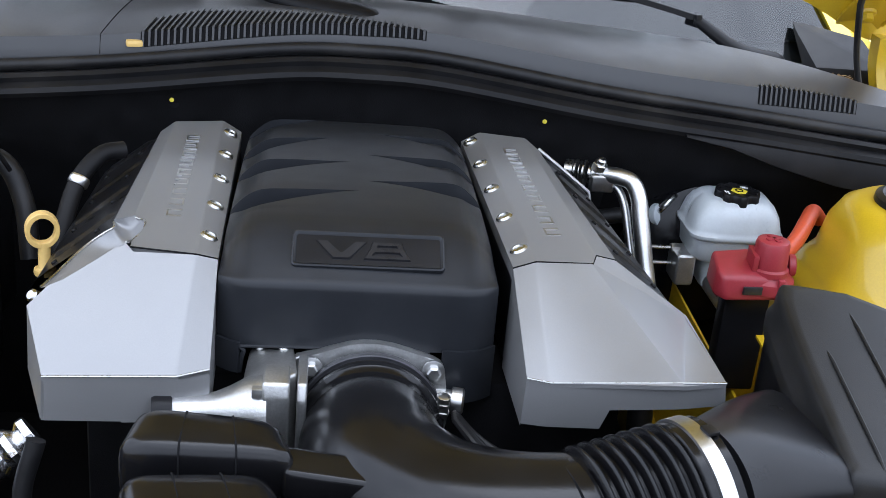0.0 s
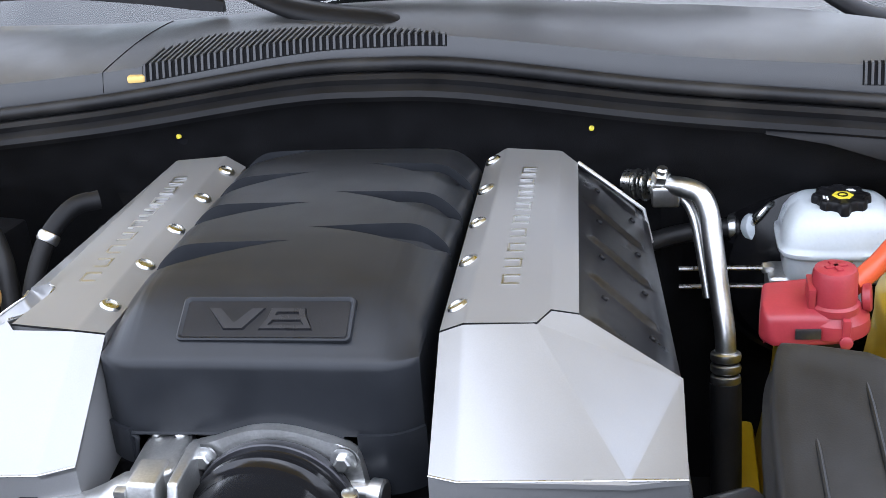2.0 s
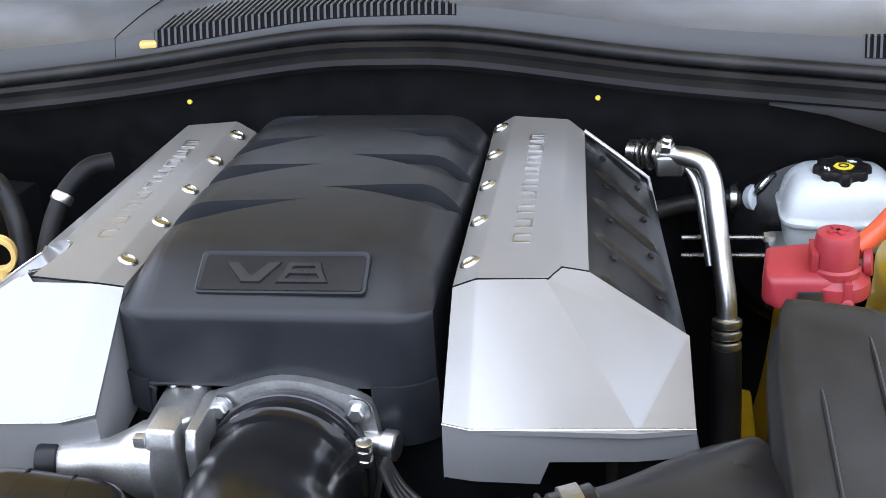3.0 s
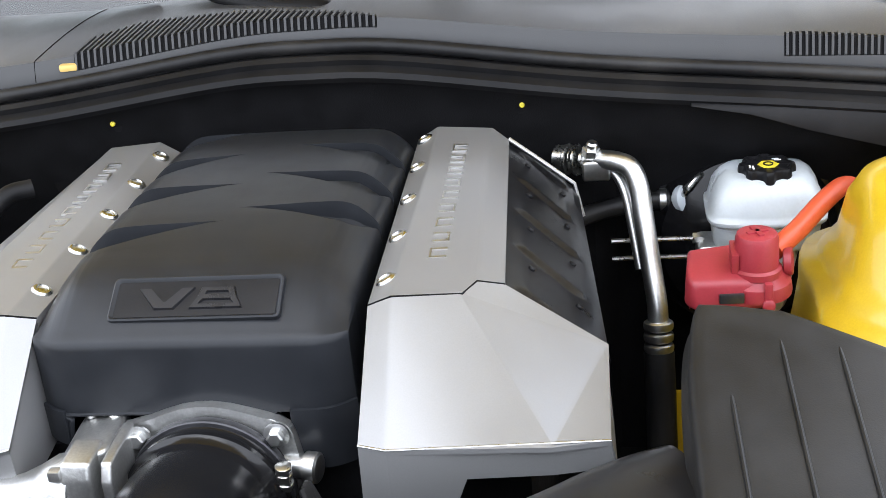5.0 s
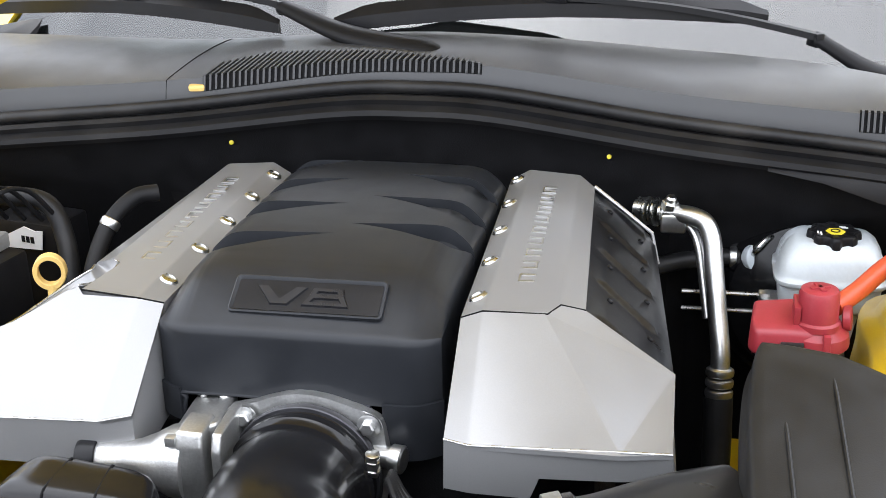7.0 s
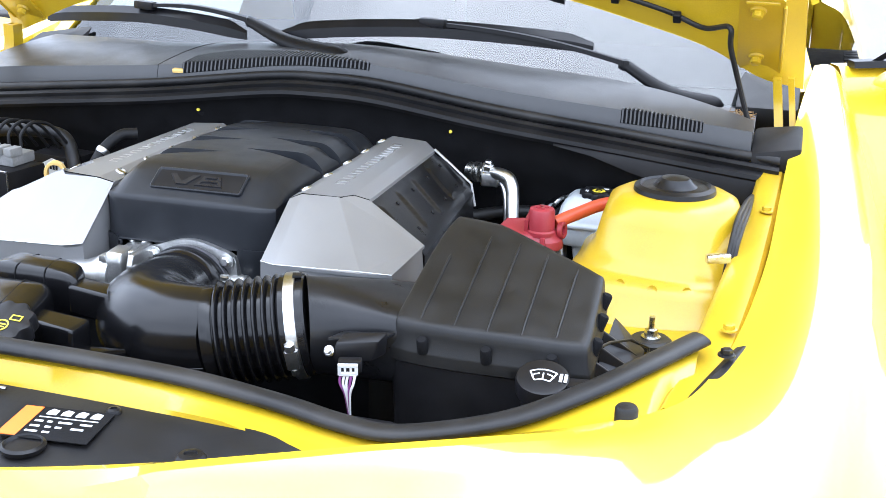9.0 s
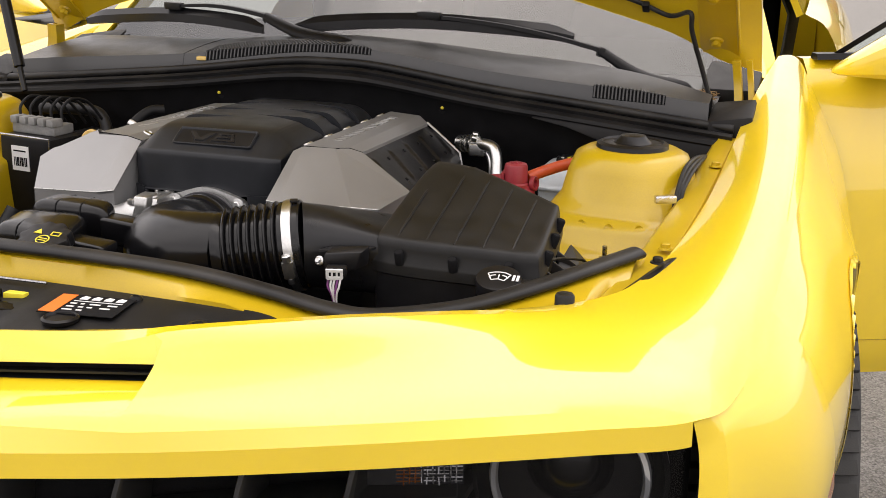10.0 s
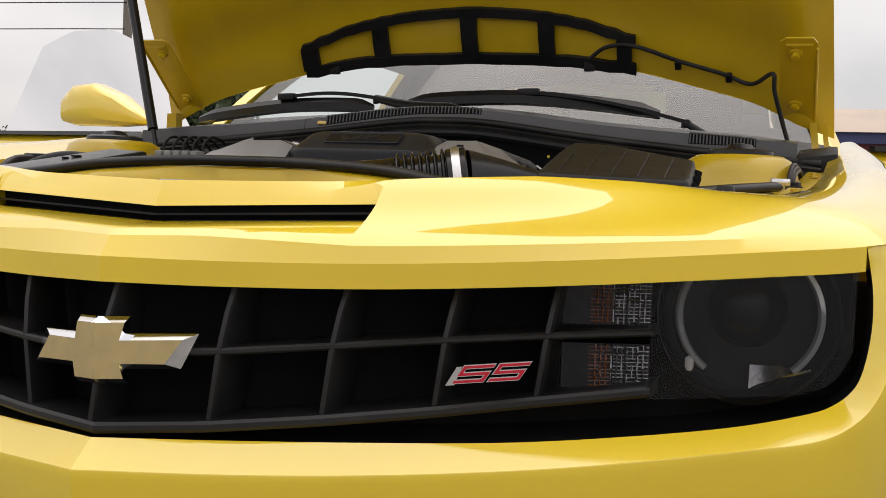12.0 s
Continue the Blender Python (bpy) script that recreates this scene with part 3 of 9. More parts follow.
def build_grille():
    """Black egg-crate grille behind the opening, with its bars, and the dark tray behind the lamps."""
    grille = assembly("grille", "black egg-crate grille between the headlamps of the car")
    mid = lambda x: interp(abs(x), (0, 0.124, 0.241, 0.356, 0.462, 0.58), (0.634, 0.640, 0.650, 0.660, 0.668, 0.676))
    low = lambda x: interp(abs(x), (0, 0.11, 0.224, 0.347, 0.447, 0.58), (0.552, 0.557, 0.567, 0.580, 0.593, 0.610))
    high = lambda x: interp(abs(x), (0, 0.3, 0.5, 0.8), (0.722, 0.726, 0.738, 0.762))
    for side in (-1, 1):
        for lev, dz, dy in ((mid, 0.006, 0.0), (low, 0.009, -0.006)):
            bm = bmesh.new()
            rows = []
            for x in np.linspace(0, 0.575, 24):
                y, z = grille_y(x) + dy, lev(x)
                rows.append([(side * x, y, z + dz * 0.3), (side * x, y + 0.003, z + dz * 0.7), (side * x, y + 0.075, z + dz), (side * x, y + 0.075, z - dz), (side * x, y + 0.003, z - dz * 0.7), (side * x, y, z - dz * 0.3)])
            part("grille_bar", add_grid(bm, rows, True, True), M_GRILLE, grille)
    for x in (-0.462, -0.356, -0.241, -0.124, 0.0, 0.124, 0.241, 0.356, 0.462):
        y = grille_y(x)
        zs = [low(x), (low(x) + mid(x)) / 2, mid(x), (mid(x) + high(x)) / 2, high(x) - 0.002]
        rows = []
        for k, z in enumerate(zs):
            w = 0.0052
            lean = 0.010 * (k - 2) / 2 * (1 if x >= 0 else -1)
            front = y + (0.0, 0.0, 0.0, 0.008, 0.022)[k]
            rows.append([(x + lean - w, y + 0.078, z), (x + lean - w * 0.9, front + 0.005, z), (x + lean - w * 0.5, front + 0.001, z), (x + lean + w * 0.5, front + 0.001, z), (x + lean + w * 0.9, front + 0.005, z), (x + lean + w, y + 0.078, z)])
        part("grille_upright", add_grid(bmesh.new(), rows, True, True), M_GRILLE, grille)
    # lower black skirt and the back of the opening
    rows = []
    for x in np.linspace(-0.79, 0.79, 61):
        y = grille_y(x)
        lo = interp(abs(x), (0, 0.4, 0.6, 0.74, 0.8), (0.535, 0.545, 0.56, 0.585, 0.60))
        rows.append([(x, y + 0.004, lo - 0.020), (x, y + 0.010, lo - 0.012), (x, y + 0.085, lo + 0.010), (x, y + 0.09, 0.66), (x, y + 0.085, 0.76), (x, y + 0.03, 0.762 if abs(x) > 0.5 else 0.74)])
    part("grille_backing", sheet(rows), M_DARK, grille)
    return grille


def build_headlamp(side):
    lamp = assembly("headlamp", "round projector headlamp with a pale ring in a dark housing")
    c = Vector((side * 0.679, 0.258, 0.698))
    ax = Vector((side * 0.20, -1, 0.02)).normalized()
    part("housing", turned([(0.104, -0.03), (0.104, -0.012), (0.098, -0.006), (0.090, -0.02), (0.084, -0.045), (0.02, -0.05)], c, ax, 48), M_BLACK, lamp)
    bm = bmesh.new()
    turn = Vector((0, 0, 1)).rotation_difference(ax).to_matrix()
    rows = []
    for a in np.linspace(radians(-52), radians(232), 60):
        ring = []
        for r, h in ((0.074, -0.006), (0.076, 0.002), (0.081, 0.002), (0.083, -0.006)):
            ring.append(c + turn @ Vector((0, 0, h)) + (Vector((math.cos(a), 0.2 * side * math.cos(a), 0)) * r + Vector((0, 0, math.sin(a) * r))))
        rows.append(ring)
    add_grid(bm, rows, True, True)
    part("light_ring", bm, material_ring, lamp, "pale grey halo ring")
    part("projector", turned([(0.045, -0.05), (0.046, -0.026), (0.041, -0.022), (0.038, -0.03), (0.03, -0.018), (0.015, -0.010), (0.002, -0.008)], c + Vector((0, 0, 0.008)), ax, 40), M_BLACK_GLOSS, lamp, "dark projector lens")
    fan = []
    for dx in np.linspace(0.0, 0.068, 9):
        fan.append([c + Vector((side * dx, 0.004 + 0.2 * dx, -0.084 + 0.026 * (dx / 0.068) ** 0.8)), c + Vector((side * dx, 0.016 + 0.2 * dx, -0.0575))])
    part("reflector_tray", sheet(fan, 0.003), M_STEEL_DULL, lamp, "dull silver tray")
    part("bulb_pin", turned([(0.003, 0), (0.005, 0.004), (0.005, 0.014), (0.001, 0.017)], c + Vector((side * -0.066, -0.012, -0.066)), (0, 0, 1), 10), M_WHITE, lamp)
    lens_rows = []
    for x in np.linspace(0.572, 0.792, 20):
        row = []
        for f in np.linspace(0, 1, 10):
            lo = interp(x, (0.57, 0.74, 0.775, 0.795), (0.600, 0.612, 0.628, 0.67))
            hi = interp(x, (0.57, 0.80), (0.742, 0.757))
            row.append((side * x, grille_y(x) - 0.006 + 0.012 * f, lo + (hi - lo) * f))
        lens_rows.append(row)
    lens = part("lens", sheet(lens_rows), M_LENS, lamp, "smoked clear lens")
    lens.visible_shadow = False
    return lamp


def build_turn_lamp(side):
    lamp = assembly("turn_lamp", "pair of stacked clear lamps with ribbed reflectors beside the headlamp")
    for z0, z1 in ((0.680, 0.730), (0.606, 0.658)):
        rows = []
        for x in np.linspace(0.470, 0.566, 20):
            rows.append([(side * x, grille_y(x) + 0.045, z0 + (z1 - z0) * f) for f in np.linspace(0, 1, 3)])
        part("reflector", sheet(rows, 0.004), M_STEEL_DARK, lamp)
        bm, amber = bmesh.new(), bmesh.new()
        rnd = random.Random(int(z0 * 1000))
        tilt = radians(20 * side)
        for z in np.linspace(z0 + 0.004, z1 - 0.004, 11):
            for x in np.linspace(0.506, 0.560, 5):
                add_box(amber if x < 0.524 else bm, (side * x, grille_y(x) + 0.0415, z), (0.0125, 0.003, 0.0012), 0, 0, turn=Euler((rnd.uniform(-0.5, 0.2), 0, tilt)))
        for x in np.linspace(0.508, 0.560, 10):
            for z in np.linspace(z0 + 0.006, z1 - 0.006, 5):
                add_box(amber if x < 0.524 else bm, (side * x, grille_y(x) + 0.0395, z + rnd.uniform(-0.002, 0.002)), (rnd.uniform(0.0010, 0.0019), 0.003, rnd.uniform(0.007, 0.0095)), 0, 0, turn=Euler((rnd.uniform(-0.4, 0.2), 0, tilt + rnd.uniform(-0.3, 0.3))))
        tagged(part("ribs", bm, M_STEEL_DULL, lamp), "fine bright ribs", kind="stuff")
        tagged(part("amber_ribs", amber, M_AMBER, lamp), "amber reflector ribs", kind="stuff")
        rows = []
        for x in np.linspace(0.468, 0.568, 14):
            rows.append([(side * x, grille_y(x) + 0.012, z0 - 0.002 + (z1 - z0 + 0.004) * f) for f in np.linspace(0, 1, 4)])
        cover = part("lens", sheet(rows), M_LENS, lamp)
        cover.visible_shadow = False


def build_emblem():
    """Bow-tie badge: a bright bevelled rim with a gold face, in two halves that follow the V of the nose."""
    badge = assembly("badge", "gold bow-tie badge with a bevelled chrome rim on the grille")
    outline = [(0, 0.037), (0.033, 0.037), (0.027, 0.018), (0.104, 0.018), (0.085, -0.021), (0.026, -0.021), (0.031, -0.037), (0, -0.037)]
    left = [(0, 0.037), (-0.026, 0.037), (-0.030, 0.018), (-0.087, 0.018), (-0.106, -0.021), (-0.033, -0.021), (-0.029, -0.037), (0, -0.037)]
    for pts, sgn in ((outline, 1), (left, -1)):
        m = axes_at((0, -0.006, 0.638), (1, 0.335, 0.035), (0, 0, 1))
        if sgn < 0:
            m = axes_at((0, -0.006, 0.638), (1, -0.335, 0.02), (0, 0, 1))
        pts = [(x * (1.05 if sgn > 0 else 1.0), y) for x, y in pts]
        inner = []
        for x, y in pts:
            ax = abs(x)
            inner.append((sgn * (-0.006 if ax < 1e-6 else ax - (0.0165 if ax > 0.05 else 0.0045)), y - math.copysign(0.0062 if abs(y) > 0.03 or ax > 0.05 else 0.0068, y)))
        rows = [[m @ Vector((x, y, z)) for x, y in ring] for ring, z in ((pts, 0.0), (pts, 0.006), (inner, 0.014))]
        part("rim", add_grid(bmesh.new(), rows), M_CHROME, badge, "bevelled chrome rim", 15)
        part("face", add_slab(bmesh.new(), inner, 0.003, m @ Matrix.Translation((0, 0, 0.0118))), M_GOLD, badge, "brushed gold face")


def build_model_badge():
    """Slanted red badge of two joined hooks with a silver edge."""
    badge = assembly("model_badge", "small slanted red enamel badge with a silver edge on the grille")
    m = axes_at((0.366, 0.118, 0.613), (1, 0.335, 0.10), (0.0, 0, 1))
    slant, wide, tall, stroke = 0.80, 0.0365, 0.0205, 0.0050

    def hook(d):
        """An angular S whose outline is drawn in by d."""
        bar, mid = stroke * 1.25, tall / 2
        return [(d, d), (wide - d, d), (wide - d, mid + stroke / 2 - d), (bar - d, mid + stroke / 2 - d), (bar - d, tall - stroke + d), (wide - d, tall - stroke + d), (wide - d, tall - d),
                (d, tall - d), (d, mid - stroke / 2 + d), (wide - bar + d, mid - stroke / 2 + d), (wide - bar + d, stroke - d), (d, stroke - d)]

    for dx in (0.0, 0.0395):
        for inset, lift, mt, nm in ((0.0, 0.0, M_CHROME, "edge"), (0.0010, 0.0022, M_RED_PRINT, "enamel")):
            part(nm, add_slab(bmesh.new(), [(dx + x + slant * y, y) for x, y in hook(inset)], 0.004, m @ Matrix.Translation((0, 0, lift))), mt, badge)
    tail = [(-0.006, -0.001), (0.004, -0.001), (0.014, 0.019), (0.008, 0.019)]
    part("edge", add_slab(bmesh.new(), tail, 0.005, m), M_CHROME, badge)


def build_wheel(side, y):
    wheel = tagged(new("wheel"), "black tyre on a dark alloy rim")
    wheel.parent = car
    wheel.matrix_parent_inverse = Matrix.Translation(car.location).inverted()
    wheel.location = (side * 0.846, y, WHEEL_Z)
    wheel.rotation_euler = (0, 0, radians(5) if y < 2 else 0)
    inv = Matrix.Translation(wheel.location).inverted()
    prof = [(0.25, -0.10), (0.30, -0.118), (0.335, -0.115), (0.350, -0.10), (0.355, -0.06), (0.356, 0.0), (0.355, 0.06), (0.350, 0.10), (0.335, 0.115), (0.30, 0.118), (0.25, 0.10)]
    bm = turned(prof, (side * 0.846, y, WHEEL_Z), (1, 0, 0), 96)
    for k in range(72):
        a = 2 * math.pi * k / 72
        for off in (-0.085, 0.085):
            add_box(bm, (side * 0.846 + off, y + math.cos(a) * 0.353, WHEEL_Z + math.sin(a) * 0.353), (0.05, 0.020, 0.006), turn=Euler((a - math.pi / 2, 0, 0.25)))
    t = part("tyre", bm, M_TYRE)
    bm = turned([(0.252, -0.09), (0.252, 0.09), (0.235, 0.095), (0.22, 0.05), (0.06, 0.06), (0.05, 0.075)], (side * 0.846, y, WHEEL_Z), (side, 0, 0), 48)
    for k in range(5):
        a = 2 * math.pi * k / 5
        add_box(bm, (side * 0.92, y + math.cos(a) * 0.14, WHEEL_Z + math.sin(a) * 0.14), (0.03, 0.20, 0.06), bevel=0.008, turn=Euler((a, 0, 0)))
    r = part("rim", bm, M_STEEL_DARK)
    for ob in (t, r):
        ob.parent = wheel
        ob.matrix_parent_inverse = inv


# cabin, glass and rear body
def glass_point(u, f):
    """Windscreen: u across from -1 to 1, f from the base to the roof."""
    x = 0.745 * abs(u)
    base = Vector((0.745 * u, interp(x, (0, 0.155, 0.30, 0.40, 0.60, 0.72, 0.745), (1.400, 1.412, 1.455, 1.490, 1.552, 1.600, 1.612)), interp(x, (0, 0.155, 0.30, 0.40, 0.60, 0.745), (1.000, 0.993, 0.977, 0.970, 0.965, 0.958))))
    top = Vector((0.56 * u, 2.06 + 0.10 * u * u, 1.345 - 0.03 * u * u))
    p = base.lerp(top, f)
    p.z += 0.030 * math.sin(math.pi * f)
    return p


def build_cabin():
    us, fs = np.linspace(-1, 1, 33), np.linspace(-0.10, 1, 17)
    glass = part("windscreen", sheet([[glass_point(u, f) for u in us] for f in fs]), M_GLASS, car, "raked windscreen glass")
    glass.visible_shadow = False
    bm = bmesh.new()
    rows = []
    for u in us:
        rows.append([glass_point(u, 0.0) + Vector((0, -0.004, -0.006)), glass_point(u, 0.05) + Vector((0, 0.004, -0.004)), glass_point(u, 0.12) + Vector((0, 0.006, -0.005))])
    part("windscreen_band", add_grid(bm, rows), M_BLACK_GLOSS, car, "black printed band along the glass")
    for side in (-1, 1):
        path = [glass_point(side * 1.0, f) + Vector((side * 0.022, 0.004, 0.0)) for f in np.linspace(-0.03, 1, 14)]
        rows = []
        for p in path:
            rows.append([p + Vector((-side * 0.030, -0.010, 0.006)), p + Vector((0, -0.004, 0.010)), p + Vector((side * 0.024, 0.02, 0.0)), p + Vector((side * 0.026, 0.07, -0.03)), p + Vector((-side * 0.02, 0.06, -0.02))])
        part("windscreen_pillar", add_grid(bmesh.new(), rows, True, True), M_YELLOW, car)
    # roof, and the rear of the body in plain sweeps
    rows = []
    for y, w, z in ((2.06, 0.555, 1.345), (2.2, 0.575, 1.372), (2.6, 0.58, 1.385), (3.0, 0.57, 1.365), (3.3, 0.55, 1.315), (3.75, 0.55, 1.16), (4.15, 0.60, 1.03), (4.45, 0.66, 1.03), (4.75, 0.66, 0.99)):
        rows.append([(w * u, y + (0.10 if y < 2.1 else 0.0) * u * u, z - 0.035 * u * u) for u in np.linspace(-1, 1, 17)])
    fine = np.array([spline([r[k] for r in rows], 40) for k in range(17)])
    part("roof", sheet([[Vector(fine[k][j]) for k in range(17)] for j in range(23)], 0.02), M_YELLOW, car, "glossy yellow roof")
    part("rear_window", sheet([[Vector(fine[k][j]) for k in range(17)] for j in range(22, 32)]), M_GLASS, car)
    part("boot_lid", sheet([[Vector(fine[k][j]) for k in range(17)] for j in range(31, 40)], 0.02), M_YELLOW, car)
    for side in (-1, 1):
        rows = []
        for y, zt, wt, w in ((2.80, 0.985, 0.80, 0.93), (3.1, 1.00, 0.80, 0.95), (3.6, 1.01, 0.79, 0.958), (4.1, 1.02, 0.77, 0.94), (4.5, 1.03, 0.74, 0.90), (4.78, 0.99, 0.68, 0.80)):
            rows.append([(side * wt, y, zt), (side * (wt + w) / 2, y, zt - 0.04), (side * (w - 0.01), y, zt - 0.17), (side * w, y, 0.66), (side * w, y, 0.55), (side * (w - 0.02), y, 0.38), (side * (w - 0.05), y, 0.24)])
        fine2 = [spline([r[k] for r in rows], 50) for k in range(7)]
        bm = add_grid(bmesh.new(), [spline([f[j] for f in fine2], 24) for j in range(50)])
        arched(bm, WHEEL_Y + 2.852, WHEEL_Z, ARCH)
        part("rear_quarter", bm, M_YELLOW, car)
        rows = []
        for y, x, z in ((2.78, 0.795, 0.985), (3.15, 0.79, 1.0), (3.6, 0.78, 1.01), (4.1, 0.74, 1.02)):
            t = {2.78: (0.60, 1.34), 3.15: (0.575, 1.32), 3.6: (0.56, 1.20), 4.1: (0.61, 1.04)}[y]
            rows.append([(side * x, y, z), (side * (x * 0.55 + t[0] * 0.45), y, (z + t[1]) / 2 + 0.01), (side * t[0], y, t[1])])
        part("rear_pillar", sheet(rows, 0.02), M_YELLOW, car)
        part("sill", box((side * 0.87, 2.27, 0.30), (0.12, 1.08, 0.16), 0, 0.02), M_YELLOW, car)
        part("door_frame", sheet([[(side * 0.84, 1.74, z), (side * 0.78, 1.77, z)] for z in np.linspace(0.25, 0.94, 5)], 0.02), M_YELLOW_IN, car)
    bm = sheet([[(x, 4.78 + 0.05 * (1 - (x / 0.8) ** 2), z) for x in np.linspace(-0.8, 0.8, 15)] for z in (0.24, 0.5, 0.8, 0.99)], 0.02)
    part("rear_panel", bm, M_YELLOW, car)
    # headliner with its side rails, quarter trims, rear bench and shelf
    rows = []
    for y, w, z in ((2.13, 0.54, 1.325), (2.4, 0.57, 1.350), (2.8, 0.575, 1.355), (3.1, 0.56, 1.325), (3.3, 0.545, 1.285)):
        rail = 0.075 if y < 3 else 0.05
        rows.append([(-w - 0.035, y, z - 0.03 - rail), (-w - 0.015, y, z - 0.03 - rail)] + [(w * u, y, z - 0.035 * u * u) for u in np.linspace(-1, 1, 11)] + [(w + 0.015, y, z - 0.03 - rail), (w + 0.035, y, z - 0.03 - rail)])
    part("headliner", sheet(rows, 0.006), M_DASH, car, "dark grey headliner")
    for side in (-1, 1):
        rows = [[(side * 0.74, y, 0.32), (side * 0.73, y, 0.70), (side * 0.755, y, 0.98), (side * (top_x + 0.02), y, top_z)] for y, top_x, top_z in ((2.84, 0.58, 1.30), (3.0, 0.57, 1.29), (3.3, 0.55, 1.24), (3.7, 0.545, 1.13), (4.05, 0.60, 1.02))]
        part("quarter_trim", sheet(rows, 0.006), M_DASH, car, "dark grey side trim")
    part("rear_bench", hull([(x, y, z) for x in (-0.70, 0.70) for y, z in ((3.02, 0.30), (3.02, 0.56), (3.24, 0.60), (3.40, 1.02), (3.48, 1.02), (3.48, 0.30))], 0.03), M_SEAT, car, "black rear bench")
    part("parcel_shelf", box((0, 3.80, 0.985), (1.40, 0.66, 0.03), 0, 0.008), M_DASH, car)
    part("cabin_floor", box((0, 3.2, 0.26), (1.7, 3.0, 0.06), 0, 0.01), M_DARK, car)
    rows = []
    for u in us:
        b = glass_point(u, 0.02)
        rows.append([b + Vector((0, 0.0, -0.02)), b + Vector((0, 0.15, -0.012)), b + Vector((0, 0.42 - 0.15 * u * u, -0.03)), b + Vector((0, 0.48 - 0.15 * u * u, -0.12)), (b.x, 1.95, 0.55)])
    part("dashboard", sheet(rows, 0.01), M_DASH, car, "dark grey dashboard")
    part("bulkhead", box((0, 1.36, 0.60), (1.50, 0.04, 0.62), 0, 0.0), M_DARK, car)


def build_seat(side):
    """A front seat: cushion, raked backrest with bolsters, and a headrest on two posts."""
    seat = assembly("front_seat", "black front seat with a headrest, behind the windscreen")
    x = side * 0.37
    part("cushion", hull([(x + dx, y, z) for dx in (-0.25, 0.25) for y, z in ((1.98, 0.40), (1.98, 0.52), (2.42, 0.46), (2.46, 0.36))], 0.04, 3), M_SEAT, seat)
    rows = []
    for f in np.linspace(0, 1, 10):
        c = Vector((x, 2.40 + 0.25 * f, 0.44 + 0.56 * f))
        w = 0.25 - 0.05 * f ** 2
        rows.append([c + Vector((w * u, -0.05 * u ** 4 + 0.02 - 0.06 * math.sin(math.pi * min(1, f * 1.1)) * u ** 4, 0)) for u in np.linspace(-1, 1, 13)] + [c + Vector((w * u, 0.11 - 0.02 * u * u, 0.01)) for u in np.linspace(1, -1, 7)])
    part("backrest", add_grid(bmesh.new(), rows, True, True), M_SEAT, seat, "", 50)
    part("headrest", hull([(x + dx, y, z) for dx, zz in ((-0.13, 0.0), (0.13, 0.0), (-0.10, 0.03), (0.10, 0.03)) for y, z in ((2.60, 1.045), (2.70, 1.05), (2.61, 1.16 + zz), (2.69, 1.17 + zz))], 0.025, 3), M_SEAT, seat)
    for dx in (-0.06, 0.06):
        part("post", add_tube(bmesh.new(), [Vector((x + dx, 2.645, 0.985)), Vector((x + dx, 2.65, 1.06))], 0.007, 10), M_STEEL, seat)


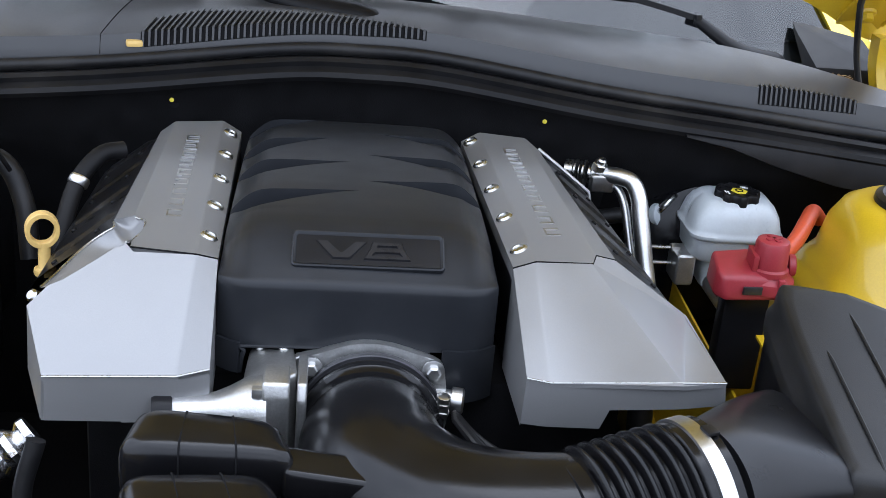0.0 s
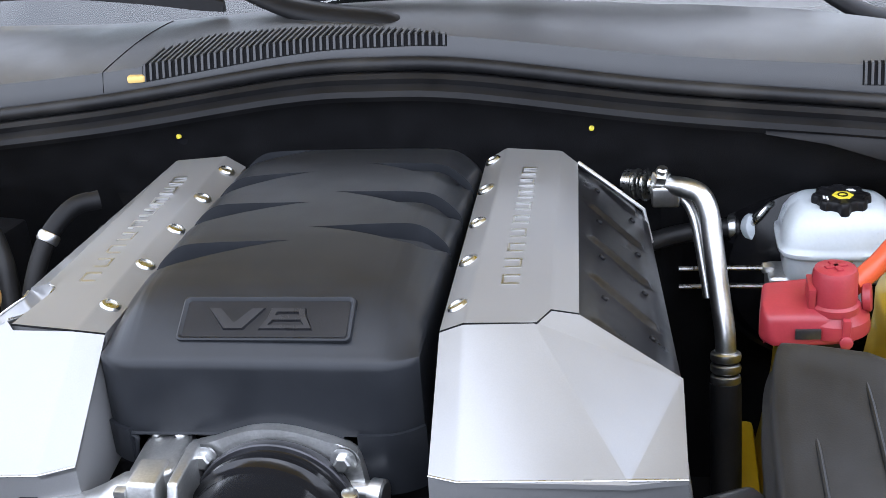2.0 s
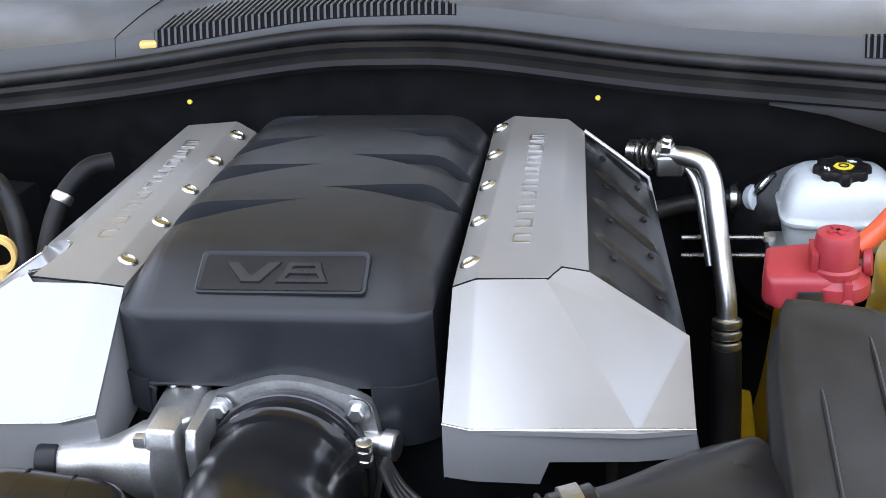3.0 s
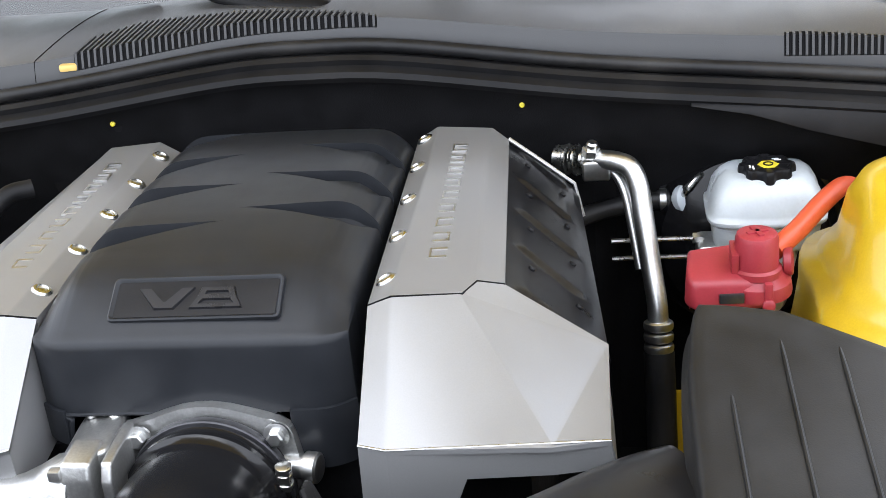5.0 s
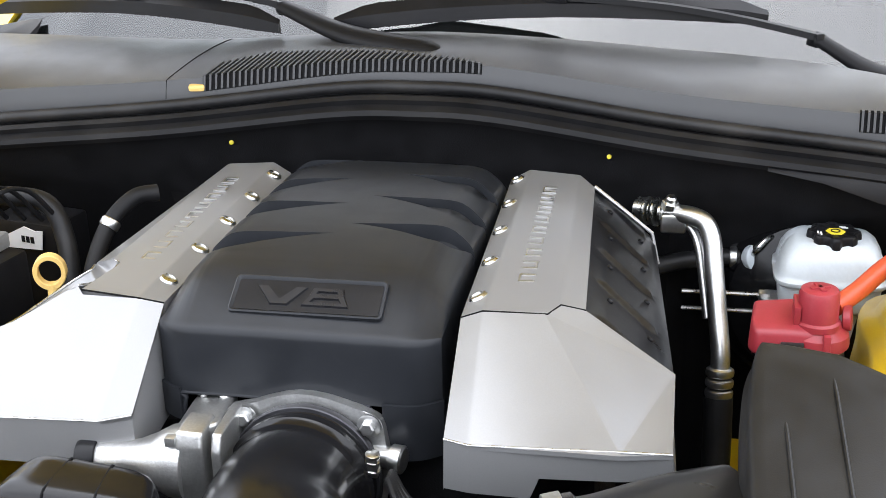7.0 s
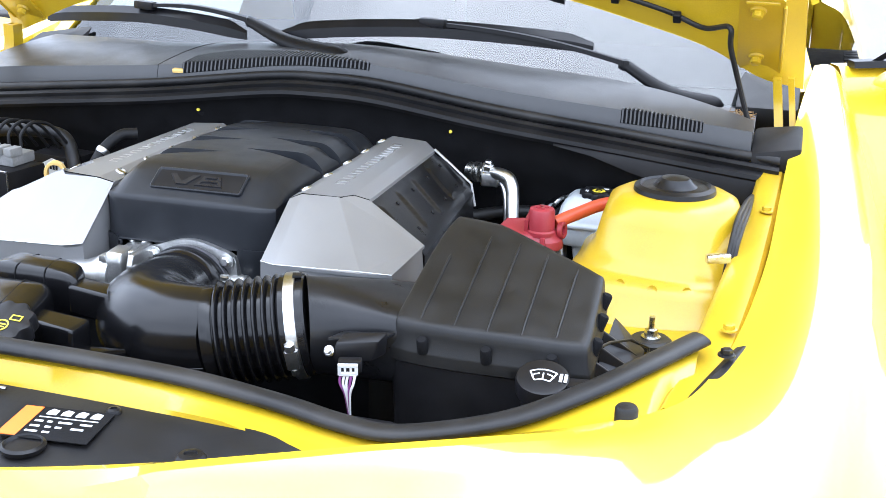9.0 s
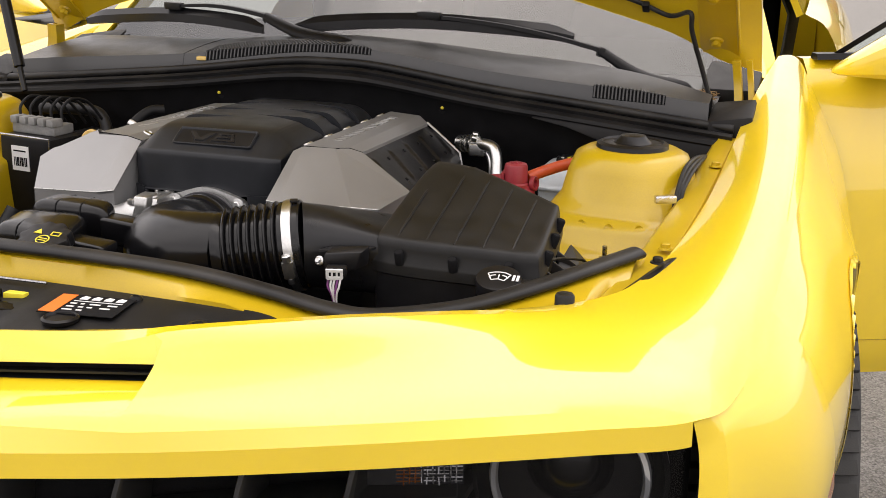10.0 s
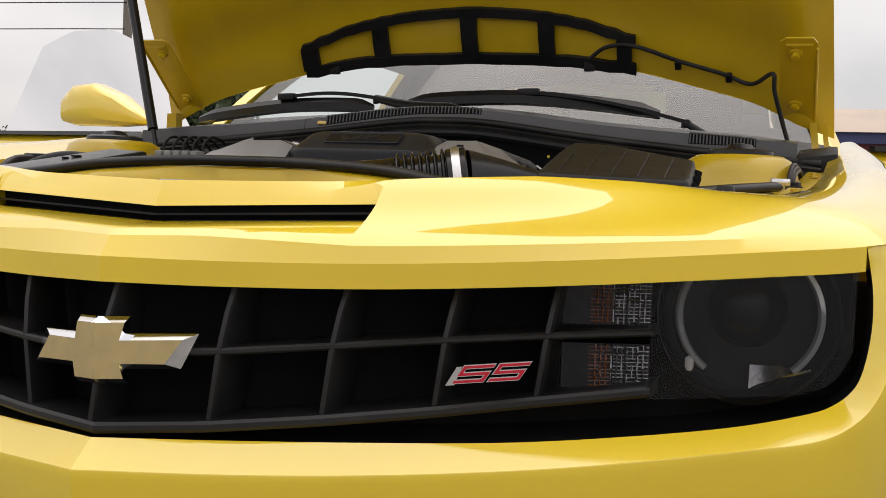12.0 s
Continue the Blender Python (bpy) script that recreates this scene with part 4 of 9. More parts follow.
def build_door(side):
    """An open front door: outer skin, inner liner, glass and mirror. It stands about 65 degrees open."""
    door = tagged(new("door"), "open front door with its window up and a yellow mirror")
    door.parent = car
    door.matrix_parent_inverse = Matrix.Translation(car.location).inverted()
    hinge = Vector((side * 0.842, 1.775, 0))
    along = Vector((side * 0.906, 0.423, 0))
    out = Vector((side * 0.423, -0.906, 0))

    def at(u, z, d):
        return hinge + along * u + out * d + Vector((0, 0, z))

    def bulge(z):
        return interp(z, (0.28, 0.34, 0.45, 0.62, 0.72, 0.85, 0.95, 0.975), (0.030, 0.052, 0.066, 0.072, 0.066, 0.035, 0.0, -0.03))

    zs = [0.28, 0.31, 0.34, 0.365, 0.37, 0.45, 0.54, 0.62, 0.68, 0.72, 0.78, 0.85, 0.91, 0.945, 0.962, 0.972]
    rows = [[at(u * 1.20, z + (0.02 * u if z > 0.5 else 0), bulge(z) - (0.006 if z < 0.367 else 0)) for u in np.linspace(0, 1, 26)] for z in zs]
    rows = [[at(u * 1.20, zs[0], -0.05) for u in np.linspace(0, 1, 26)]] + rows + [[at(u * 1.20, zs[-1] + 0.02 * u, -0.06) for u in np.linspace(0, 1, 26)], [at(u * 1.2, 0.30, -0.07) for u in np.linspace(0, 1, 26)]]
    skin = part("door_panel", add_grid(bmesh.new(), rows), M_YELLOW, None)
    trim = part("window_trim", add_grid(bmesh.new(), [[at(u, 0.972 + 0.0167 * u, 0.002), at(u, 0.984 + 0.0167 * u, -0.004), at(u, 0.984 + 0.0167 * u, -0.03), at(u, 0.970 + 0.0167 * u, -0.034)] for u in np.linspace(0.02, 1.19, 12)], True, True), M_BLACK, None)
    grows = []
    for u in np.linspace(0.10, 1.15, 20):
        top = interp(u, (0.10, 0.50, 0.75, 1.0, 1.15), (0.99, 1.26, 1.335, 1.345, 1.30))
        grows.append([at(u, 0.97 + (top - 0.97) * f, -0.02 - 0.16 * f * (top - 0.97) / 0.37) for f in np.linspace(0, 1, 6)])
    pane = part("pane", sheet(grows), M_SIDE_GLASS, None)
    pane.visible_shadow = False
    bm = add_grid(bmesh.new(), [[at(u, z0, -0.012), at(u + 0.006, z0 - 0.004, -0.018), at(u + 0.012, z0 - 0.007, -0.014)] for u, z0 in ((0.06, 0.985), (0.30, 1.135), (0.52, 1.272))], True, True)
    pieces = [part("window_seal", bm, M_BLACK, None)] if side > 0 else []
    # mirror: a rounded wedge on a foot
    mc = at(0.250, 1.050, 0.150) if side < 0 else at(0.160, 1.011, 0.150)
    prof = []
    for s, w, h, sag in ((-0.150, 0.012, 0.012, -0.016), (-0.135, 0.040, 0.036, -0.012), (-0.09, 0.058, 0.055, -0.002), (-0.02, 0.066, 0.058, 0.0), (0.06, 0.060, 0.043, -0.016), (0.115, 0.048, 0.023, -0.033), (0.150, 0.030, 0.010, -0.044), (0.162, 0.008, 0.003, -0.047)):
        ring = []
        for a in np.linspace(0, 2 * math.pi, 20, endpoint=False):
            cx, cz = math.cos(a), math.sin(a)
            sq = (abs(cx) ** 4 + abs(cz) ** 4) ** -0.25
            ring.append(mc + Vector((side * 0.985, 0.17, 0)) * -s * 1.0 + Vector((side * -0.17, 0.985, 0)) * (cx * sq * w * 0.8) + Vector((0, 0, cz * sq * h + sag)))
        prof.append(ring)
    mirror = part("mirror", add_grid(bmesh.new(), prof, True, True), M_YELLOW, None, "yellow wing mirror")
    foot = part("mirror_foot", hull([at(u, z, d) for u, z, d in ((0.10, 0.965, 0.0), (0.22, 0.965, 0.0), (0.10, 0.955, 0.05), (0.24, 0.955, 0.05), (0.13, 0.975, 0.14), (0.22, 0.975, 0.14), (0.14, 0.985, 0.0), (0.22, 0.985, 0.0))], 0.004), M_BLACK, None)
    for ob in (skin, trim, pane, mirror, foot, *pieces):
        ob.parent = door
        ob.matrix_parent_inverse = Matrix.Identity(4)


# the open hood
HOOD_EDGE = [(0, 1.455, 1.1385), (0.20, 1.450, 1.132), (0.35, 1.442, 1.113), (0.50, 1.440, 1.076), (0.60, 1.434, 1.048), (0.69, 1.434, 1.012), (0.768, 1.478, 0.980)]


def build_hood():
    hood = tagged(new("hood"), "open hood seen from below, with a black edge frame and a washer hose")
    hood.parent = car
    hood.matrix_parent_inverse = Matrix.Translation(car.location).inverted()
    up = Vector((0, -0.62, 0.785))
    nrm = Vector((0, 0.785, 0.62))
    half = [Vector(p) for p in spline(HOOD_EDGE, 25)]

    def length(x):
        # the front edge follows the V of the nose
        return 1.29 - 0.16 * (abs(x) / 0.77) ** 2

    outer_rows, inner_rows = [], []
    xs_edge = [Vector((-p.x, p.y, p.z)) for p in half[:0:-1]] + half
    for e in xs_edge:
        end = Vector((e.x * 0.92, 1.455, 1.1385)) + up * length(e.x)
        row, low = [], []
        for f in np.linspace(0, 1, 32):
            p = e.lerp(end, f)
            crown = 0.045 * (1 - (e.x / 0.78) ** 2)
            rise = 0.022 * math.sin(math.pi * min(1, f * 1.2) ** 0.7)
            rib = 0.018 * math.exp(-((f - 0.10) / 0.05) ** 2) * (1 - 0.4 * abs(e.x))
            row.append(p + nrm * (crown * f + rise + 0.034 * min(1, f * 6)))
            low.append(p + nrm * (crown * f * 0.6 + rise * 0.5 + rib - 0.012 * math.exp(-((abs(e.x) - 0.70) / 0.05) ** 2)))
        outer_rows.append(row)
        inner_rows.append(low)
    skin = part("outer_skin", sheet(outer_rows), M_YELLOW, None)
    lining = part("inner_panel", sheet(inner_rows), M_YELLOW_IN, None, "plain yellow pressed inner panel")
    rim = bmesh.new()
    for k in (0, -1):
        add_grid(rim, [[o, i] for o, i in zip(outer_rows[k], inner_rows[k])])
    for j in (0, -1):
        add_grid(rim, [[o[j], i[j]] for o, i in zip(outer_rows, inner_rows)])
    rim = part("hem", rim, M_YELLOW, None)
    made = [skin, lining, rim]

    def on(x, d, off=0.004):
        """A point of the underside: x across, d metres up from the rear edge."""
        k = min(range(len(xs_edge)), key=lambda i: abs(xs_edge[i].x - x))
        e = xs_edge[k].copy()
        e.x = x
        end = Vector((x * 0.92, 1.455, 1.1385)) + up * length(x)
        f = d / (end - e).length
        rib = 0.018 * math.exp(-((f - 0.10) / 0.05) ** 2) * (1 - 0.4 * abs(x))
        rise = 0.022 * math.sin(math.pi * min(1, max(f, 0) * 1.2) ** 0.7)
        crown = 0.045 * (1 - (x / 0.78) ** 2)
        return e + up * d + nrm * (crown * f * 0.6 + rise * 0.5 + rib - off)

    # black frame along the rear edge with open bays
    def strip(a, b, w0, w1, name="edge_frame"):
        rows = []
        for f in np.linspace(0, 1, max(2, int(abs(b[0] - a[0]) / 0.03) + 2)):
            x = a[0] + (b[0] - a[0]) * f
            d = a[1] + (b[1] - a[1]) * f
            rows.append([on(x, d + w0, 0.003), on(x, d + w0, 0.013), on(x, d + w1, 0.013), on(x, d + w1, 0.003)])
        return part(name, add_grid(bmesh.new(), rows, True, True), M_BLACK, None, "black plastic frame")

    arch = lambda x: 0.060 + 0.048 * (1 - (x / 0.40) ** 2)
    made.append(strip((-0.40, 0.0), (0.36, 0.0), -0.004, 0.020))
    prev = -0.40
    for x in np.linspace(-0.40, 0.36, 13)[1:]:
        made.append(strip((prev, arch(prev)), (x, arch(x)), -0.008, 0.012))
        prev = x
    for x, w in ((-0.385, 0.02), (-0.215, 0.018), (-0.01, 0.018), (0.165, 0.018), (0.335, 0.016)):
        rows = [[on(x - w, d, 0.003), on(x - w, d, 0.012), on(x + w, d, 0.012), on(x + w, d, 0.003)] for d in np.linspace(0.01, arch(x), 5)]
        made.append(part("edge_frame", add_grid(bmesh.new(), rows, True, True), M_BLACK, None))
    for x in (-0.33, 0.258):
        p = on(x, 0.005, 0.012)
        made.append(part("washer_nozzle", hull([p + Vector((dx, dy, dz)) for dx in (-0.012, 0.012) for dy, dz in ((-0.006, 0.012), (0.008, 0.010), (-0.002, -0.016), (0.006, -0.014))], 0.003), M_BLACK, None))
    # hose from the nozzle along the panel to the hinge and down to the cowl
    hose = [on(0.258, 0.02, 0.016), on(0.30, 0.055, 0.014), on(0.36, 0.062, 0.014), on(0.45, 0.060, 0.014), on(0.54, 0.050, 0.014), on(0.60, 0.050, 0.016), Vector((0.645, 1.325, 1.095)), Vector((0.650, 1.335, 1.06)), Vector((0.672, 1.36, 0.985)), Vector((0.695, 1.36, 0.915)), Vector((0.70, 1.345, 0.885))]
    made.append(part("washer_hose", tube(hose, 0.0045, 10, 70), M_RUBBER, None, "black washer hose"))
    for x, d in ((0.45, 0.05), (0.555, 0.047)):
        p = on(x, d, 0.012)
        made.append(part("hose_clip", box(p, (0.014, 0.012, 0.020), 0, 0.003, turn=Euler((radians(45), 0, 0))), M_BLACK, None))
    for side in (-1, 1):
        # hinge plate and arm
        m = axes_at((side * 0.688, 1.3385, 1.0885), (side, 0, 0), (0, -0.80, 0.60))
        plate = [(-0.030, -0.075), (-0.026, -0.098), (0.006, -0.104), (0.020, -0.118), (0.040, -0.115), (0.040, 0.085), (0.032, 0.096), (-0.018, 0.096), (-0.028, 0.088)]
        plate = [(x, y * 1.18) for x, y in plate]
        if side < 0:
            m = axes_at((-0.688, 1.3385, 1.0885), (1, 0, 0), (0, -0.80, 0.60))
            plate = [(-x, y) for x, y in plate][::-1]
        bm = add_slab(bmesh.new(), plate, 0.004, m @ Matrix.Translation((0, 0, 0.0)))
        # rolled flanges
        for (x0, y0), (x1, y1) in (((0.040, -0.11), (0.040, 0.086)), ((-0.018, 0.096), (0.032, 0.096))):
            pts = [m @ Vector((side * x0 if side > 0 else -x0, y0, 0.004)), m @ Vector((side * x1 if side > 0 else -x1, y1, 0.004))]
            add_tube(bm, pts, 0.0032, 8)
        made.append(part("hinge_plate", bm, M_YELLOW_IN, None, "yellow hinge plate with two bolts"))
        for d in (-0.073, 0.073):
            ax = m.to_3x3() @ Vector((0, 0, 1))
            bm = turned([(0.013, 0), (0.012, 0.004), (0.009, 0.005)], m @ Vector((0, d, 0.004)), ax, 18)
            add_turned(bm, [(0.0085, 0.004), (0.0085, 0.013), (0.006, 0.014)], m @ Vector((0, d, 0.004)), ax, 6)
            made.append(part("hinge_bolt", bm, M_YELLOW_IN, None, angle=25))
        x = side * 0.725
        arm = [(x, 1.415, 1.005), (x + side * 0.006, 1.42, 0.96), (x + side * 0.012, 1.40, 0.915), (x + side * 0.012, 1.37, 0.885)]
        rows = [[Vector(p) + Vector((dx, dy, 0)) for dx, dy in ((-0.007, -0.015), (0.007, -0.015), (0.007, 0.015), (-0.007, 0.015))] for p in spline(arm, 12)]
        made.append(part("hinge_arm", add_grid(bmesh.new(), rows, True, True), M_YELLOW_IN, None))
        rows = [[Vector(p) + Vector((side * 0.022 + dx, 0.012 + dy, 0)) for dx, dy in ((-0.005, -0.010), (0.005, -0.010), (0.005, 0.010), (-0.005, 0.010))] for p in spline(arm, 12)]
        made.append(part("hinge_arm", add_grid(bmesh.new(), rows, True, True), M_YELLOW_IN, None))
    strut = bmesh.new()
    a, b = Vector((-0.612, 1.135, 0.905)), Vector((-0.748, 1.232, 1.268))
    add_tube(strut, [a, a.lerp(b, 0.12), a.lerp(b, 0.125), b, b.lerp(a, -0.25)], [0.006, 0.006, 0.011, 0.011, 0.011], 16)
    made.append(part("gas_strut", strut, M_BLACK_GLOSS, None, "black gas strut"))
    for ob in made:
        ob.parent = hood
        ob.matrix_parent_inverse = Matrix.Identity(4)


material_ring = material("pale_grey_ring", (0.36, 0.37, 0.38), 0.4, 0.0, 0.0, 30.0, 0.04)
M_STEEL_DULL = material("dull_reflector", (0.40, 0.40, 0.41), 0.22, 0.95, 0.0, 200.0, 0.2)
M_STEEL_DARK = material("dark_alloy", (0.05, 0.05, 0.055), 0.35, 0.6, 0.0, 60.0, 0.15)
M_SEAT = material("black_seat_cloth", (0.016, 0.016, 0.017), 0.85, 0.0, 0.0, 20.0, 0.2, 0.3, 700.0, spec=0.2)
M_DASH = material("grey_dashboard_vinyl", (0.04, 0.042, 0.045), 0.65, 0.0, 0.0, 20.0, 0.08, 0.0, 300.0, spec=0.3)
build_ground()
build_front()
build_grille()
for s in (-1, 1):
    build_headlamp(s)
    build_turn_lamp(s)
    build_door(s)
    build_seat(s)
    for wy in (WHEEL_Y, WHEEL_Y + 2.852):
        build_wheel(s, wy)
build_emblem()
build_model_badge()
build_cabin()
build_hood()


# ---- the engine bay ----
SEAL_X = [0, 0.10, 0.30, 0.50, 0.64, 0.745]
SEAL_Z = [0.992, 0.988, 0.963, 0.943, 0.930, 0.921]
SEAL_Y = [1.222, 1.221, 1.212, 1.212, 1.205, 1.200]


SEAL_S = spline([(-SEAL_X[1], SEAL_Y[1], SEAL_Z[1])] + list(zip(SEAL_X, SEAL_Y, SEAL_Z)), 200)


def seal_at(x, dy=0.0, dz=0.0):
    a = abs(x)
    return Vector((x, interp(a, SEAL_S[:, 0], SEAL_S[:, 1]) + dy, interp(a, SEAL_S[:, 0], SEAL_S[:, 2]) + dz))


def build_bay():
    xs = np.linspace(-0.745, 0.745, 61)
    # dark lined firewall under the cowl
    rows = []
    for x in xs:
        a = abs(x)
        rows.append([seal_at(x, -0.018, -0.036), seal_at(x, -0.006, -0.05), seal_at(x, 0.004, -0.08), Vector((x, 1.235, 0.84)), Vector((x, 1.26 if a < 0.3 else 1.31, 0.70)), Vector((x, 1.30, 0.35))])
    part("firewall", sheet(rows), M_DARK, car, "black felt-lined firewall")
    # ledge below the seal: a double ridge of black plastic
    rows = []
    for x in xs:
        rows.append([seal_at(x, -0.020, -0.040), seal_at(x, -0.024, -0.034), seal_at(x, -0.022, -0.028), seal_at(x, -0.010, -0.024), seal_at(x, -0.012, -0.018), seal_at(x, -0.006, -0.014), seal_at(x, 0.010, -0.016), seal_at(x, 0.012, -0.04)])
    part("cowl_ledge", add_grid(bmesh.new(), rows, True, True), M_MATTE, car)
    rows = []
    for x in xs:
        ring = []
        for a in np.linspace(0, 2 * math.pi, 12, endpoint=False):
            ring.append(seal_at(x, 0.008 + 0.0085 * math.cos(a), -0.007 + 0.0075 * math.sin(a)))
        rows.append(ring)
    part("cowl_seal", add_grid(bmesh.new(), rows, True, True), M_RUBBER, car, "black rubber seal along the cowl")
    for x, z in ((-0.226, 0.917), (0.226, 0.917)):
        part("plug", turned([(0.019, 0), (0.018, 0.004), (0.012, 0.008), (0.001, 0.009)], (x, 1.222, z + 0.002), (0, -1, 0.1), 24), M_BLACK, car)
        part("plug_pin", turned([(0.0028, 0), (0.0028, 0.004), (0.001, 0.005)], (x, 1.212, z - 0.002), (0, -1, 0.2), 10), M_YELLOW_PRINT, car)
    # cowl panel: a steep front face, a crease and the flat up to the glass
    def cowl_line(x):
        u = x / 0.745
        c = seal_at(x, 0.022, 0.019 + 0.014 * min(u * u, 0.6))
        return seal_at(x, 0.015, 0.000), c, glass_point(max(-1, min(1, u)), 0.03)

    def cowl_top(x, f):
        _, c, g = cowl_line(x)
        return c.lerp(g, f) + Vector((0, 0, 0.010 * math.sin(math.pi * f)))

    def rear(x):
        return interp(x, (0.24, 0.34, 0.44, 0.54, 0.62, 0.70), (0.75, 0.70, 0.58, 0.42, 0.28, 0.14))

    rows = []
    for x in np.linspace(-0.70, 0.70, 81):
        s0, c, g = cowl_line(x)
        e = rear(x)
        rows.append([s0 + Vector((0, 0, -0.03)), s0, s0.lerp(c, 0.5) + Vector((0, -0.0005, 0)), c, *[cowl_top(x, f * e) for f in (0.04, 0.2, 0.4, 0.67, 0.83, 0.99)], cowl_top(x, e) + Vector((0, 0.002, -0.004)), cowl_top(x, e) + Vector((0, 0.003, -0.045))])
    trough = [[cowl_top(x, rear(x)) + Vector((0, 0.002, -0.040)), cowl_top(x, 0.5 + 0.5 * rear(x)) + Vector((0, 0, -0.042)), glass_point(x / 0.745, 0.0) + Vector((0, -0.02, -0.036)), glass_point(x / 0.745, 0.0) + Vector((0, 0.004, -0.012))] for x in np.linspace(0.20, 0.70, 24)]
    part("wiper_trough", sheet(trough), M_GREY_COWL, car, "sunken grey-black trough round the wiper shaft", 50)
    apron = [[seal_at(x, -0.021, -0.036), seal_at(x, -0.026, -0.038 - 0.3 * h), seal_at(x, -0.027, -0.039 - h), seal_at(x, -0.012, -0.043 - h)] for x, h in ((x, interp(x, (0.40, 0.46, 0.52, 0.60, 0.745), (0.0, 0.006, 0.020, 0.033, 0.037))) for x in np.linspace(0.40, 0.745, 30))]
    part("ledge_apron", sheet(apron), M_MATTE, car, "black plastic apron below the cowl ledge", 50)
    cowl = part("cowl_panel", sheet(rows), M_GREY_COWL, car, "grey-black plastic cowl panel below the windscreen", 20)
    line = [cowl_top(-0.312 + 0.022 * f, 0.02 + 0.70 * f) + Vector((0, 0, 0.0002)) for f in np.linspace(0, 1, 10)]
    part("cowl_seam", add_tube(bmesh.new(), [cowl_line(-0.312)[0], cowl_line(-0.312)[1]] + line, 0.0006, 6), M_DARK, cowl)
    # vents in the cowl, slat by slat, over the face and the crease
    for x0, x1, count, tall in ((-0.262, 0.072, 46, 0.30), (0.500, 0.622, 20, 0.03)):
        def vent_path(x, lift, spread=0.0):
            f = max(0.0, min(1.0, (x - x0) / (x1 - x0)))
            top = tall * (1 - f) ** 0.8 * min(1.0, 0.55 + 3 * f) + 0.008
            s0, c, g = cowl_line(x)
            low = s0.lerp(c, 0.20 + 0.25 * f) + Vector((0, -0.6 * lift, 0.6 * lift))
            pts = [low, c + Vector((0, -0.7 * lift, lift))]
            pts += [cowl_top(x + 0.012 * k * min(1, top * 4), top * k) + Vector((0, 0, lift)) for k in (0.35, 0.7, 1.0)]
            return pts
        # near-black sheet laid on the cowl as the shade between the slats
        gap_shade = [vent_path(x, 0.0010) for x in np.linspace(x0 - 0.003, x1 + 0.003, 60)]
        part("vent_gap_shade", sheet(gap_shade), M_DARK, cowl)
        for x in np.linspace(x0, x1, count):
            a, b = vent_path(x, 0.0012), vent_path(x, 0.0034)
            w = Vector((0.0013, 0, 0))
            rows = [[p - w, p + w, q + w, q - w] for p, q in zip(a, b)]
            part("vent_slat", add_grid(bmesh.new(), rows, True, True), M_GREY_COWL, cowl)
    # corner blocks where the cowl meets the fenders
    for side in (-1, 1):
        part("cowl_corner", hull([(side * x, y, z) for x, y, z in ((0.70, 1.20, 0.925), (0.775, 1.215, 0.935), (0.775, 1.30, 0.955), (0.70, 1.30, 0.945), (0.705, 1.20, 0.885), (0.772, 1.21, 0.90), (0.77, 1.29, 0.90))], 0.006), M_MATTE, car)
        part("cowl_corner", hull([(side * x, y, z) for x, y, z in ((0.66, 1.46, 0.945), (0.765, 1.46, 0.945), (0.765, 1.56, 0.97), (0.66, 1.60, 0.985), (0.66, 1.46, 0.90), (0.765, 1.46, 0.90), (0.765, 1.56, 0.91))], 0.006), M_MATTE, car)
        # yellow gutter beside the hinge
        part("hinge_gutter", sheet([[(side * x, y, 0.875 + 0.05 * (y - 1.2)) for x in (0.66, 0.70, 0.76, 0.79)] for y in (1.20, 1.32, 1.46, 1.62)], 0.004), M_YELLOW_IN, car)
    # inner fender rails, aprons and strut towers
    for side in (-1, 1):
        rows = []
        for y, xi, xo, z, zo in ((0.46, 0.655, 0.70, 0.832, 0.828), (0.60, 0.672, 0.722, 0.838, 0.835), (0.80, 0.690, 0.740, 0.858, 0.852), (1.00, 0.705, 0.750, 0.880, 0.876), (1.20, 0.715, 0.757, 0.900, 0.898), (1.38, 0.725, 0.764, 0.925, 0.925)):
            rows.append([(side * xi, y, 0.55), (side * (xi - 0.004), y, z - 0.10), (side * (xi - 0.004), y, z - 0.03), (side * xi, y, z - 0.008), (side * (xi + 0.008), y, z), (side * (xo - 0.008), y, z - 0.002), (side * xo, y, zo - 0.012), (side * (xo + 0.006), y, zo - 0.005)])
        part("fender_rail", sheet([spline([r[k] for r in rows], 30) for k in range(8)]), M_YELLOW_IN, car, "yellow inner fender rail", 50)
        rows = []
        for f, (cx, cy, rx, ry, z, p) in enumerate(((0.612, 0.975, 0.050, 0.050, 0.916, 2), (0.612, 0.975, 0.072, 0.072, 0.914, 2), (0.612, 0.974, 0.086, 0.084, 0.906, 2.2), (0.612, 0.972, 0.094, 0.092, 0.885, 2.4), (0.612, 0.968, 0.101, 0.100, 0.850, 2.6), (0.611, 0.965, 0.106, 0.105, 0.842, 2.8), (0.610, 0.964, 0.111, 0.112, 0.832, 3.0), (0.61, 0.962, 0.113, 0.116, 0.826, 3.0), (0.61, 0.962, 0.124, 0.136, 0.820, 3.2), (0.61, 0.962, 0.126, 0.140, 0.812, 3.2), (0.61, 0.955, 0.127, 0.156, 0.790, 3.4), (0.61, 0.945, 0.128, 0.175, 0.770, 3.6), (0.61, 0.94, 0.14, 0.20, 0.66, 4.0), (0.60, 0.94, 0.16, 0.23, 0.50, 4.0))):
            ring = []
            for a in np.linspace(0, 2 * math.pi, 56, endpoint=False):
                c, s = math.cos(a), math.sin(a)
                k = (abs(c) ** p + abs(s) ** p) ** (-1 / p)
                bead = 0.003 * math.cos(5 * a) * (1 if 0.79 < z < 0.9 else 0)
